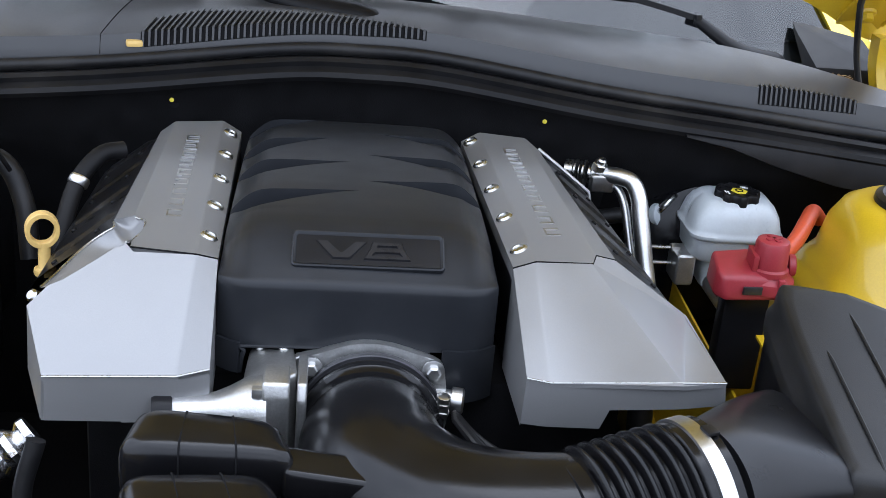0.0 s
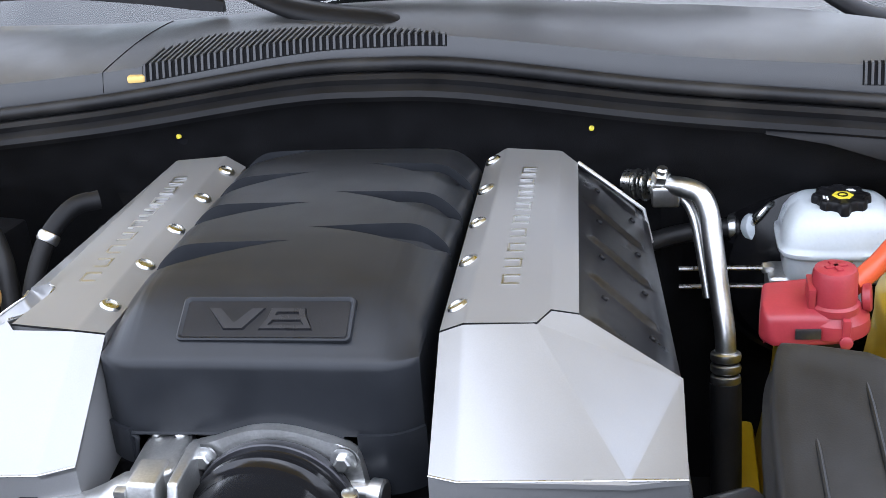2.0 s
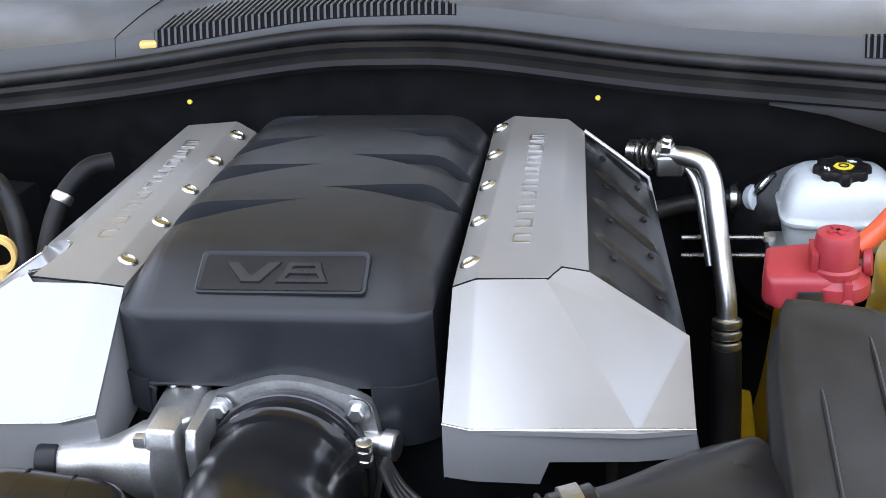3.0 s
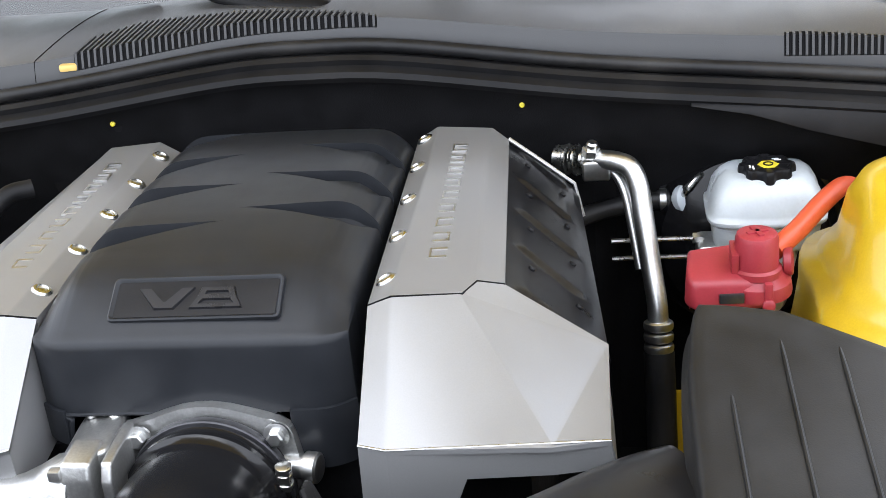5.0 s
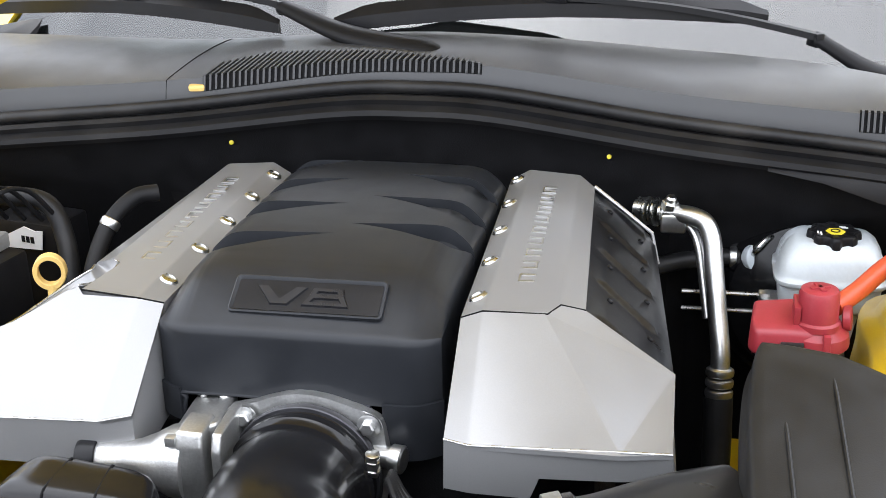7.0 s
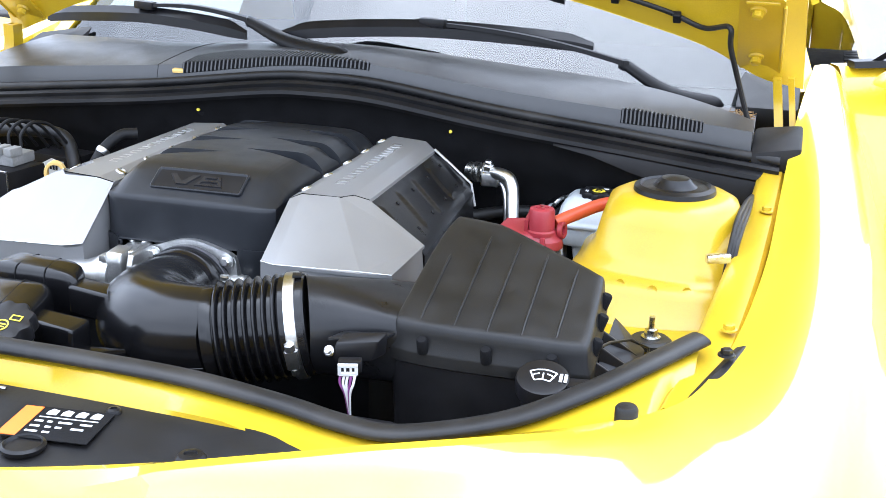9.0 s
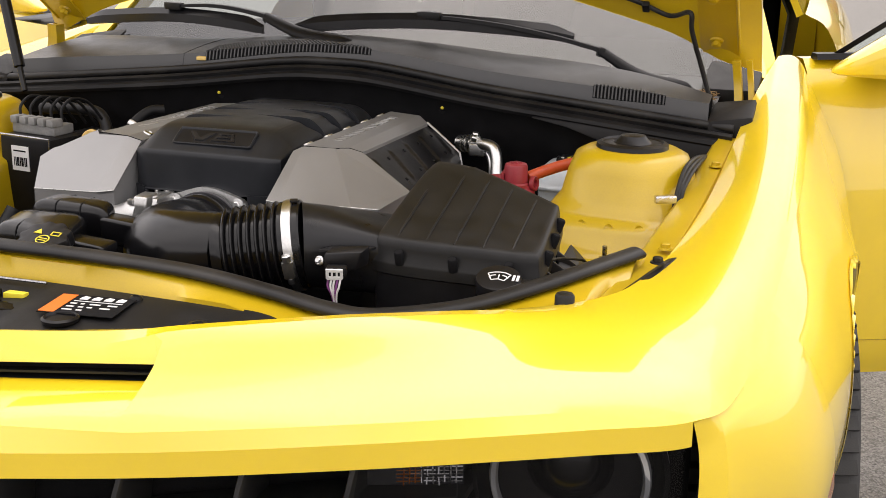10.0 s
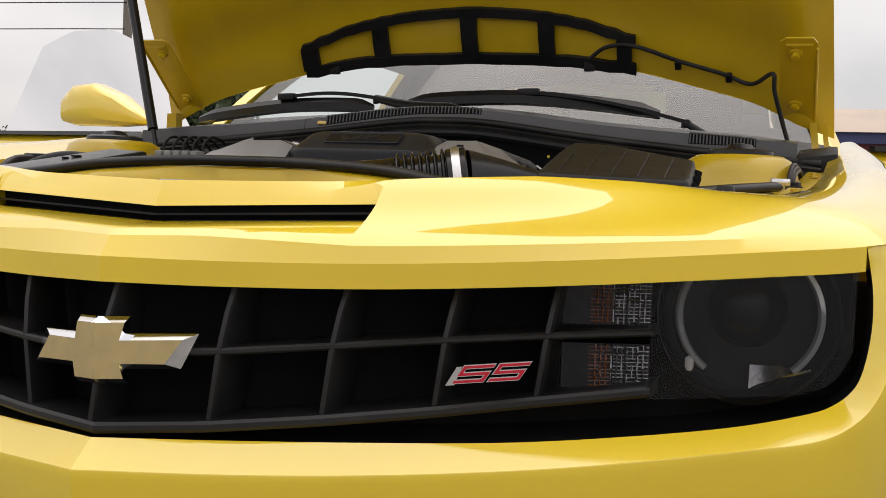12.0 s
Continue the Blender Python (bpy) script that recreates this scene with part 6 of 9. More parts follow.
def build_intake_cover(engine):
    """Black moulded cover: a flat top with leaf-shaped grooves, a slanted sign face and an upright front."""
    cx, half = -0.006, 0.1235
    blades = [(-1, -0.007, 0.8845, 0.8800), (1, 0.000, 0.9125, 0.9250), (-1, -0.014, 0.9715, 0.9720), (1, 0.002, 0.9985, 0.9985), (-1, -0.032, 1.0560, 1.0450), (1, 0.016, 1.0790, 1.0780), (-1, -0.034, 1.1360, 1.1280)]
    top = lambda y: interp(y, (0.80, 0.825, 0.84, 0.90, 1.00, 1.08, 1.13, 1.150, 1.160, 1.167), (0.9305, 0.9340, 0.9348, 0.9350, 0.9322, 0.9292, 0.9255, 0.918, 0.905, 0.880))
    shoulder = lambda a: interp(a, (0, 0.06, 0.085, 0.094, 0.100, 0.106, 0.112, 0.118, 0.122, half), (0, 0.0004, 0.0012, 0.0024, 0.0044, 0.0080, 0.0130, 0.0190, 0.0250, 0.0300))
    cols = sorted({*np.linspace(-half, half, 61), *[s * a for s in (-1, 1) for a in (0.088, 0.091, 0.094, 0.097, 0.100, 0.103, 0.106, 0.109, 0.112, 0.115, 0.1185, 0.1205, 0.122, 0.123)]})

    def leaf(side, tip, yt, yc, x):
        """Rear edge, wall foot, valley and front edge of a groove, and its depth, at x."""
        run = side * (x - tip)
        reach = abs(side * half + cx - tip)
        g = run / reach
        back = yt + (yc - yt) * max(0.0, min(1.0, g / 0.85))
        if g <= 0:
            return back, back, back, back, 0.0
        w = 0.042 * interp(g, (0, 0.1, 0.3, 0.5, 0.68, 0.78, 0.86, 0.92, 0.97, 1.0), (0, 0.06, 0.29, 0.58, 0.88, 1.0, 0.93, 0.72, 0.40, 0.16))
        depth = 0.0215 * interp(g, (0, 0.12, 0.4, 0.7, 0.88, 1.0), (0, 0.16, 0.60, 1.0, 0.95, 0.5))
        return back, back - min(0.0012, w * 0.10), back - w * 0.30, back - w, depth

    def line(j, x):
        """Four edges of groove j at x; on the side where it has ended they lie close together between its neighbours."""
        side, tip, yt, yc = blades[j]
        return leaf(side, tip, yt, yc, x)

    rows = []
    # upright front, slanted sign face and brow, as one profile
    front = [(0.7400, 0.8390), (0.7395, 0.8450), (0.7398, 0.8600), (0.7402, 0.8800), (0.7405, 0.8920), (0.7412, 0.8965), (0.7430, 0.8996), (0.7460, 0.9020), (0.7500, 0.9046), (0.7580, 0.9098), (0.7720, 0.9185), (0.7860, 0.9262), (0.7960, 0.9300), (0.8060, 0.9325), (0.8160, 0.9338), (0.8240, 0.9343)]
    fine = spline(front, 64)
    for y, z in fine:
        row = []
        lean = interp(z, (0.84, 0.90, 0.93), (0.0, 0.0, 1.0))
        for a in cols:
            e = max(0.0, (abs(a) - 0.088) / (half - 0.088))
            sh = shoulder(abs(a))
            row.append((cx + a, y + 0.016 * e ** 2.4 * (1 - lean) + 0.006 * e * e * lean, z - sh * (0.10 + 0.90 * lean)))
        rows.append(row)
    edges = []
    for x in [cx + a for a in cols]:
        ys = []
        for j in range(7):
            back, foot, valley, nearer, depth = line(j, x)
            ys.append([(nearer, 0.0), (valley, -depth), (foot, -depth * 0.72), (back, 0.0)])
        col = []
        prev = 0.8275
        for j, group in enumerate(ys):
            start = group[0][0]
            for f in (0.15, 0.35, 0.55, 0.75, 0.92):
                col.append((prev + (start - prev) * f, 0.0))
            n0, v0, t0, b0 = group
            col.append(n0)
            for f in (0.25, 0.5, 0.75):
                col.append((n0[0] + (v0[0] - n0[0]) * f, v0[1] * f))
            col.append(v0)
            for f in (0.25, 0.5, 0.75):
                col.append((v0[0] + (t0[0] - v0[0]) * f, v0[1] + (t0[1] - v0[1]) * f))
            col.append(t0)
            col.append(b0)
            prev = b0[0]
        for f in (0.2, 0.4, 0.6, 0.75, 0.88, 1.0):
            col.append((prev + (1.167 - prev) * f, 0.0))
        edges.append(col)
    for k in range(len(edges[0])):
        row = []
        for a, col in zip(cols, edges):
            y, d = col[k]
            row.append((cx + a, y, top(y) - shoulder(abs(a)) + d))
        rows.append(row)
    full = []
    for row in rows:
        (x0, y0, z0), (x1, y1, z1) = row[0], row[-1]
        low = 0.80 if y0 > 0.77 else min(z0 - 0.003, 0.812)
        full.append([(x0 - 0.001, y0 + 0.003, low)] + row + [(x1 + 0.001, y1 + 0.003, low)])
    bm = sheet(full)
    # opening round the throttle body in the lower front, with a dark edge
    intake = part("intake_cover", bm, M_INTAKE, engine, "black moulded intake cover with leaf-shaped grooves", 18)
    for x0, x1, low in ((cx - half + 0.001, -0.108, 0.812), (0.070, cx + half - 0.001, 0.790)):
        cheek = [[(x, 0.7405 + 0.016 * max(0.0, (abs(x - cx) - 0.088) / (half - 0.088)) ** 2.4, z) for z in np.linspace(0.842, low, 6)] for x in np.linspace(x0, x1, 10)]
        part("cover_cheek", sheet(cheek, 0.004), M_INTAKE, intake)
    arch = [(-0.108, 0.812), (-0.105, 0.832), (-0.095, 0.8385), (0.045, 0.8385), (0.056, 0.835), (0.066, 0.820), (0.072, 0.792)]
    part("arch_lip", add_tube(bmesh.new(), [Vector((x, 0.7415, z)) for x, z in spline(arch, 40)], 0.0022, 8), M_INTAKE, intake)
    # recessed sign: a bevelled frame, a sunk floor and raised letters
    m = axes_at((0.0005, 0.7730, 0.9195), (1, -0.012, 0.010), (0, 0.0285, 0.0170))
    ring = lambda w, h, r: [(sx * (w - r) + r * math.cos(a), sy * (h - r) + r * math.sin(a)) for sx, sy, q in ((1, 1, 0), (-1, 1, 1), (-1, -1, 2), (1, -1, 3)) for a in np.linspace(q * math.pi / 2, (q + 1) * math.pi / 2, 5)]
    rings = [(ring(0.0675, 0.0195, 0.004), -0.001), (ring(0.0672, 0.0192, 0.004), 0.0022), (ring(0.0660, 0.0180, 0.0034), 0.0030), (ring(0.0650, 0.0170, 0.003), 0.0024), (ring(0.0625, 0.0145, 0.002), -0.0010), (ring(0.030, 0.004, 0.002), -0.0010)]
    bm = add_grid(bmesh.new(), [[m @ Vector((x, y, z)) for x, y in r] for r, z in rings], True)
    part("sign_frame", bm, M_INTAKE, intake, "", 30)
    part("sign_plate", slab(ring(0.0635, 0.0155, 0.002), 0.0012, m @ Matrix.Translation((0, 0, -0.0004))), M_BLACK, intake)
    face = m @ Matrix.Translation((0, 0, 0.0008))

    def letter(name, outer, holes, at):
        bm = bmesh.new()
        mm = face @ Matrix.Translation((at, 0, 0))
        for poly in [outer] + holes:
            cxp, cyp = sum(p[0] for p in poly) / len(poly), sum(p[1] for p in poly) / len(poly)
            grow = 1 if poly is outer else -1
            wide = [(x + grow * math.copysign(0.0009, x - cxp), y + grow * math.copysign(0.0009, y - cyp)) for x, y in poly]
            add_grid(bm, [[mm @ Vector((x, y, 0.0)) for x, y in wide], [mm @ Vector((x, y, 0.0018)) for x, y in poly]], True)
        edges = []
        for poly in [outer] + holes:
            loop = [bm.verts.new(mm @ Vector((x, y, 0.0018))) for x, y in poly]
            edges += [bm.edges.new((a, b)) for a, b in zip(loop, loop[1:] + loop[:1])]
        bmesh.ops.triangle_fill(bm, edges=edges, use_beauty=True)
        part(name, bm, M_SIGN, intake, "raised grey-edged letter", 20)

    letter("sign_letter", [(-0.0215, 0.0085), (-0.0125, 0.0085), (-0.0010, -0.0035), (0.0010, -0.0035), (0.0125, 0.0085), (0.0215, 0.0085), (0.0070, -0.0090), (-0.0070, -0.0090)], [], -0.0240)
    letter("sign_letter", [(-0.0125, 0.0085), (0.0125, 0.0085), (0.0145, 0.0010), (0.0200, -0.0090), (-0.0200, -0.0090), (-0.0145, 0.0010)],
           [[(-0.0085, 0.0055), (0.0085, 0.0055), (0.0095, 0.0022), (-0.0095, 0.0022)], [(-0.0110, -0.0015), (0.0110, -0.0015), (0.0140, -0.0060), (-0.0140, -0.0060)]], 0.0165)
    return intake


def build_throttle(engine):
    """Throttle body: a bow-shaped flange with two bolts, the bore and the motor housing at its side."""
    m = axes_at((0.008, 0.7330, 0.788), (1, 0, 0), (0, 0.10, 1))
    outline = [(-0.0680, 0.0465), (-0.060, 0.0480), (-0.048, 0.0510), (-0.034, 0.0562), (-0.020, 0.0605), (-0.008, 0.0622), (0.004, 0.0622), (0.018, 0.0600), (0.032, 0.0560), (0.046, 0.0515), (0.056, 0.0485), (0.0625, 0.0440), (0.0650, 0.036), (0.0680, 0.016), (0.0700, -0.010), (0.062, -0.045), (0.0, -0.060), (-0.060, -0.045), (-0.0640, -0.010), (-0.0625, 0.020), (-0.0660, 0.036)]
    bm = slab(outline, 0.012, m @ Matrix.Translation((0, 0, -0.002)), 0.0012)
    throttle = part("throttle_body", bm, M_ALU, engine, "cast aluminium throttle body with a bow-shaped flange")
    part("throttle_bore", turned([(0.060, -0.03), (0.060, 0.0), (0.058, 0.012)], (0.008, 0.737, 0.782), (0, -1, 0.06), 40), M_ALU, throttle)
    for x, z in ((-0.0455, 0.8288), (0.0618, 0.8298)):
        bm = turned([(0.0100, 0), (0.0100, 0.0022), (0.0082, 0.0026)], (x, 0.7235, z), (0, -1, 0.10), 24)
        add_turned(bm, [(0.0066, 0.002), (0.0066, 0.0085), (0.0050, 0.0098), (0.001, 0.0098)], (x, 0.7235, z), (0, -1, 0.10), 6)
        part("bolt", bm, M_PIPE, throttle, "zinc flange bolt", 25)
    # motor housing: a cast block with a gear cover, a tapering barrel and a black plug end
    block = hull([(x, y, z) for x, y, z in ((-0.100, 0.756, 0.830), (-0.062, 0.752, 0.836), (-0.056, 0.690, 0.842), (-0.074, 0.676, 0.840), (-0.104, 0.700, 0.820), (-0.100, 0.756, 0.765), (-0.056, 0.752, 0.765), (-0.056, 0.690, 0.760), (-0.074, 0.676, 0.760), (-0.104, 0.690, 0.770))], 0.004, 3)
    part("housing_block", block, M_ALU, throttle, "", 40)
    gear = hull([(x, y, z) for x in (-0.0845, -0.0620) for y, z in ((0.6690, 0.8425), (0.6650, 0.8300), (0.6650, 0.7600), (0.700, 0.8440), (0.700, 0.7600))], 0.003, 3)
    part("gear_cover", gear, M_ALU, throttle, "", 40)
    part("gear_cover", hull([(x, y, z) for x in (-0.0560, -0.0475) for y, z in ((0.6740, 0.8400), (0.6680, 0.8260), (0.6680, 0.7600), (0.725, 0.8420), (0.725, 0.7600))], 0.0025, 3), M_ALU, throttle, "", 40)
    barrel = turned([(0.0125, 0), (0.0145, 0.002), (0.0150, 0.028), (0.0175, 0.038), (0.0225, 0.050), (0.0300, 0.064), (0.0320, 0.078)], (-0.161, 0.679, 0.8060), (1, 0.10, -0.02), 36)
    part("actuator", barrel, M_ALU, throttle, "cast aluminium motor barrel", 50)
    part("actuator_end", turned([(0.0145, 0), (0.0160, 0.003), (0.0160, 0.016), (0.013, 0.018)], (-0.176, 0.6775, 0.8063), (1, 0.10, -0.02), 24), M_BLACK, throttle, "black plug end")
    for z in (0.8340, 0.8215):
        bm = box((-0.0885, 0.6685, z), (0.0090, 0.0080, 0.0085), 0, 0.0012)
        part("housing_lug", bm, M_ALU, throttle)
    for x, y in ((-0.0915, 0.7480), (-0.0700, 0.7440)):
        part("bolt", turned([(0.0055, 0), (0.0055, 0.004), (0.004, 0.005), (0.001, 0.005)], (x, y, 0.8335), (0, -0.1, 1), 12), M_STEEL, throttle)
    part("side_port", turned([(0.0095, -0.02), (0.0095, 0.006), (0.0120, 0.007), (0.0120, 0.0165), (0.010, 0.018), (0.004, 0.018)], (0.0735, 0.7240, 0.8010), (1, -0.18, 0.0), 24), M_PIPE, throttle, "machined port stub")
    return throttle


def build_engine():
    engine = thing("engine", (0, 0.95, 0.45), "eight-cylinder engine under silver and black covers in the open engine bay", "engine")
    part("block", hull([(x, y, z) for x in (-0.25, 0.25) for y in (0.76, 1.18) for z in (0.50, 0.80)], 0.02), M_DARK, engine, "dark engine block")
    for side in (-1, 1):
        build_rail_cover(side, engine)
    build_intake_cover(engine)
    build_throttle(engine)
    # dipstick
    dip = assembly("dipstick", "pale yellow ring handle of the dipstick", engine)
    c = Vector((-0.3120, 0.906, 0.8690))
    turn = Matrix.Rotation(radians(18), 3, "Z")
    rows = []
    for i in range(33):
        a = 2 * math.pi * i / 32
        rows.append([c + turn @ Vector((math.cos(a) * r, y, math.sin(a) * r * 1.14)) for r, y in ((0.0115, -0.0045), (0.0122, -0.0055), (0.0158, -0.0055), (0.0165, -0.0045), (0.0165, 0.0045), (0.0158, 0.0055), (0.0122, 0.0055), (0.0115, 0.0045))])
    part("ring", add_grid(bmesh.new(), rows, True), M_PALE_YELLOW, dip)
    part("stem", turned([(0.0060, 0.034), (0.0062, 0.010), (0.0080, 0.007), (0.0105, 0.006), (0.0112, 0.003), (0.0105, 0.0)], c + Vector((0.001, 0, -0.047)), (0, 0, 1), 20), M_PALE_YELLOW, dip)
    part("guide_tube", tube([c + Vector((0.002, 0, -0.046)), c + Vector((0.02, 0.03, -0.09)), c + Vector((0.05, 0.06, -0.16))], 0.0075, 12), M_STEEL, dip)
    return engine


def ribbed(path, r0, r1, ribs, sides=40):
    """A bellows along a straight line: ribs of radius r1 on a tube of radius r0."""
    a, b = Vector(path[0]), Vector(path[1])
    prof = []
    L = (b - a).length
    for k in range(ribs):
        for f, r in ((0.0, r0), (0.16, r0), (0.3, r1), (0.45, r1 + 0.001), (0.6, r1), (0.76, r0), (1.0, r0)):
            prof.append((r, L * (k + f) / ribs))
    return turned(prof, a, (b - a).normalized(), sides)


def build_intake():
    duct = thing("air_intake", (0.2, 0.55, 0.74), "black air intake duct with bellows, steel clamp and filter box", "air intake")
    # ribbed collar over the throttle body
    prof = [(0.0600, 0), (0.0640, 0.001), (0.0645, 0.004), (0.0645, 0.012), (0.0622, 0.014), (0.0610, 0.018), (0.0622, 0.022), (0.0640, 0.024), (0.0640, 0.029), (0.0615, 0.032), (0.0600, 0.037), (0.0600, 0.050)]
    part("collar", turned(prof, (0.008, 0.722, 0.780), (0, -1, 0.10), 64), M_BLACK_GLOSS, duct, "ribbed rubber collar")
    path = spline([(0.008, 0.682, 0.784), (0.009, 0.645, 0.789), (0.020, 0.593, 0.796), (0.050, 0.546, 0.804), (0.098, 0.517, 0.813), (0.163, 0.508, 0.823)], 48)
    rad = list(np.interp(np.linspace(0, 1, 48), (0, 0.25, 0.5, 0.8, 1), (0.0595, 0.0620, 0.0630, 0.0590, 0.0540)))
    elbow = part("elbow", add_tube(bmesh.new(), [Vector(p) for p in path], rad, 56), M_BLACK_GLOSS, duct, "smooth black rubber elbow", 60)
    # parting line of the moulding
    fr = frames_along(path)
    line = [p + (r * 0.80 - u * 0.60) * (s + 0.0002) for p, (r, u), s in zip(fr[0], fr[1], rad)]
    part("parting_line", add_tube(bmesh.new(), line[4:], 0.0009, 6), M_BLACK_GLOSS, elbow)
    part("clamp", turned([(0.0648, 0), (0.0658, 0.001), (0.0658, 0.008), (0.0648, 0.009)], (0.008, 0.717, 0.781), (0, -1, 0.10), 64), M_STEEL_DARK, duct)
    screw = Vector((0.0700, 0.700, 0.8080))
    bm = box(screw, (0.010, 0.012, 0.020), 0, 0.002)
    for dz in (-0.006, 0.002, 0.008):
        add_turned(bm, [(0.0062, 0), (0.0062, 0.0025), (0.005, 0.003)], screw + Vector((0, -0.001, dz)), (0.1, -0.1, 1), 12)
    part("clamp_screw", bm, M_STEEL, duct)
    a, b = Vector((0.160, 0.5080, 0.8225)), Vector((0.232, 0.5290, 0.8340))
    part("bellows_neck", turned([(0.0530, -0.014), (0.0555, -0.013), (0.0560, -0.004), (0.0545, 0.0)], a, (b - a).normalized(), 48), M_BLACK_GLOSS, duct)
    part("bellows", ribbed((a, b), 0.0520, 0.0600, 7, 56), M_BLACK_GLOSS, duct, "black rubber bellows", 50)
    d = (b - a).normalized()
    part("clamp_seat", turned([(0.0570, -0.002), (0.0590, 0.0), (0.0590, 0.026), (0.0565, 0.028)], b, d, 64), M_BLACK_GLOSS, duct)
    band = turned([(0.0590, 0.0), (0.0612, 0.0006), (0.0612, 0.0124), (0.0590, 0.013)], b + d * 0.006, d, 64)
    part("clamp", band, M_PIPE, duct, "bright steel hose clamp")
    # worm-drive housing of the clamp
    side, up = Vector((d.y, -d.x, 0)).normalized(), Vector((0, 0, 1))
    at = b + d * 0.0125 + side * 0.0600 - up * 0.0140
    lean = axes_at(at, d, (side * 0.22 + up).normalized())
    bm = slab([(-0.0075, -0.014), (0.0075, -0.014), (0.0075, 0.012), (-0.0075, 0.012)], 0.0075, lean @ Matrix.Translation((0, 0, -0.001)), 0.0015)
    add_turned(bm, [(0.0050, 0), (0.0062, 0.001), (0.0062, 0.009), (0.0045, 0.010)], lean @ Vector((0, 0.011, 0.0035)), lean.to_3x3() @ Vector((0, 1, 0)), 6)
    add_turned(bm, [(0.0042, 0), (0.0042, 0.007), (0.003, 0.008)], lean @ Vector((0, -0.013, 0.0035)), lean.to_3x3() @ Vector((0, -1, 0)), 10)
    part("clamp_screw", bm, M_PIPE, duct, "worm-drive screw of the clamp", 30)
    part("clamp_tail", box(b + d * 0.012 + up * 0.0620 + side * 0.006, (0.010, 0.012, 0.003), 20, 0.001), M_BLACK, duct)
    # sensor tube that widens into the box
    s0, s1 = b + d * 0.022, Vector((0.376, 0.612, 0.815))
    across = Vector((-0.44, 0.90, 0)).normalized()
    rows = []
    for f in np.linspace(0, 1, 26):
        g = f * f * (3 - 2 * f)
        c = s0.lerp(s1, f)
        p = 2.0 + 3.0 * g
        ring = []
        for t in np.linspace(0, 2 * math.pi, 52, endpoint=False):
            sx, sz = math.cos(t), math.sin(t)
            k = (abs(sx) ** p + abs(sz) ** p) ** (-1 / p)
            ring.append(c + across * (sx * k * (0.0555 + 0.022 * g)) + Vector((0, 0, sz * k * (0.0555 - 0.013 * g))))
        rows.append(ring)
    part("sensor_tube", add_grid(bmesh.new(), rows, True, True), M_BLACK_GRAIN, duct, "black sensor tube that widens into the box", 60)
    # filter box: a sloping ribbed lid with a rolled front edge on a deep base
    def lid_z(x, y):
        return 0.8640 + 0.252 * (y - 0.527) - 0.034 * (x - 0.364)

    plan = [(0.3600, 0.5350), (0.3680, 0.5230), (0.4200, 0.5200), (0.5000, 0.5235), (0.5620, 0.5270), (0.5740, 0.5380), (0.5715, 0.6000), (0.5680, 0.6560), (0.5600, 0.6680), (0.5000, 0.7030), (0.4350, 0.7390), (0.4200, 0.7440), (0.3780, 0.7490), (0.3680, 0.7430), (0.3620, 0.7000), (0.3600, 0.6200)]
    mid = Vector((0.462, 0.622))
    rows = []
    for grow, drop in ((0.05, 0.0), (0.5, 0.0), (0.90, 0.0), (0.965, 0.0004), (0.990, 0.0022), (1.004, 0.0062), (1.012, 0.0120), (1.020, 0.0230), (1.050, 0.0300), (1.056, 0.0330), (1.056, 0.0450), (1.02, 0.0480)):
        row = []
        for x, y in plan:
            px_, py_ = mid.x + (x - mid.x) * grow, mid.y + (y - mid.y) * grow
            row.append((px_, py_, lid_z(x if grow > 1 else px_, y if grow > 1 else py_) - drop))
        rows.append([Vector(p) for p in spline(row + [row[0]], 129)[:-1]])
    filter_lid = part("filter_lid", add_grid(bmesh.new(), rows, True, True), M_BOX, duct, "black ribbed filter box lid", 50)
    base = []
    for grow, z in ((1.03, None), (1.03, 0.80), (0.99, 0.70), (0.96, 0.60)):
        row = [(mid.x + (x - mid.x) * grow, mid.y + (y - mid.y) * grow, lid_z(x, y) - 0.046 if z is None else z) for x, y in plan]
        base.append([Vector(p) for p in spline(row + [row[0]], 65)[:-1]])
    part("filter_base", add_grid(bmesh.new(), base, True, True), M_BLACK, duct, "deep black filter box base", 50)
    for (x0, y0), (x1, y1) in (((0.3850, 0.662), (0.3885, 0.530)), ((0.4220, 0.7120), (0.4270, 0.5285)), ((0.4595, 0.7060), (0.4640, 0.5275)), ((0.4965, 0.6900), (0.5015, 0.5300)), ((0.5360, 0.6680), (0.5385, 0.5350))):
        e = [Vector((x0 + (x1 - x0) * f, y0 + (y1 - y0) * f, 0)) for f in np.linspace(0, 1, 10)]
        e = [Vector((q.x, q.y, lid_z(q.x, q.y) + (0.0010 if 0 < i < 9 else -0.0015))) for i, q in enumerate(e)]
        part("lid_rib", add_tube(bmesh.new(), e, 0.0016, 8), M_BOX, filter_lid)
    # flush dark pins give the notches of the lid their shade; nothing is cut
    for x, y in ((0.3960, 0.5120), (0.4670, 0.5130), (0.5380, 0.5190), (0.5800, 0.560), (0.5780, 0.605), (0.5750, 0.645)):
        z = lid_z(x, y) - 0.013
        part("lid_notch_shade", turned([(0.0062, -0.016), (0.0062, 0.0), (0.0050, 0.0020), (0.001, 0.0022)], (x, y, z), (0, -0.35, 1) if y < 0.53 else (0.35, 0, 1), 16), M_DARK, filter_lid)
    # webs and latches on the outer side of the base
    for y in (0.548, 0.590, 0.632):
        part("base_web", hull([(0.572, y - 0.002, 0.838), (0.572, y + 0.002, 0.838), (0.612, y + 0.030, 0.800), (0.612, y + 0.026, 0.800), (0.600, y + 0.002, 0.74), (0.580, y, 0.74)], 0.0008), M_BLACK, duct)
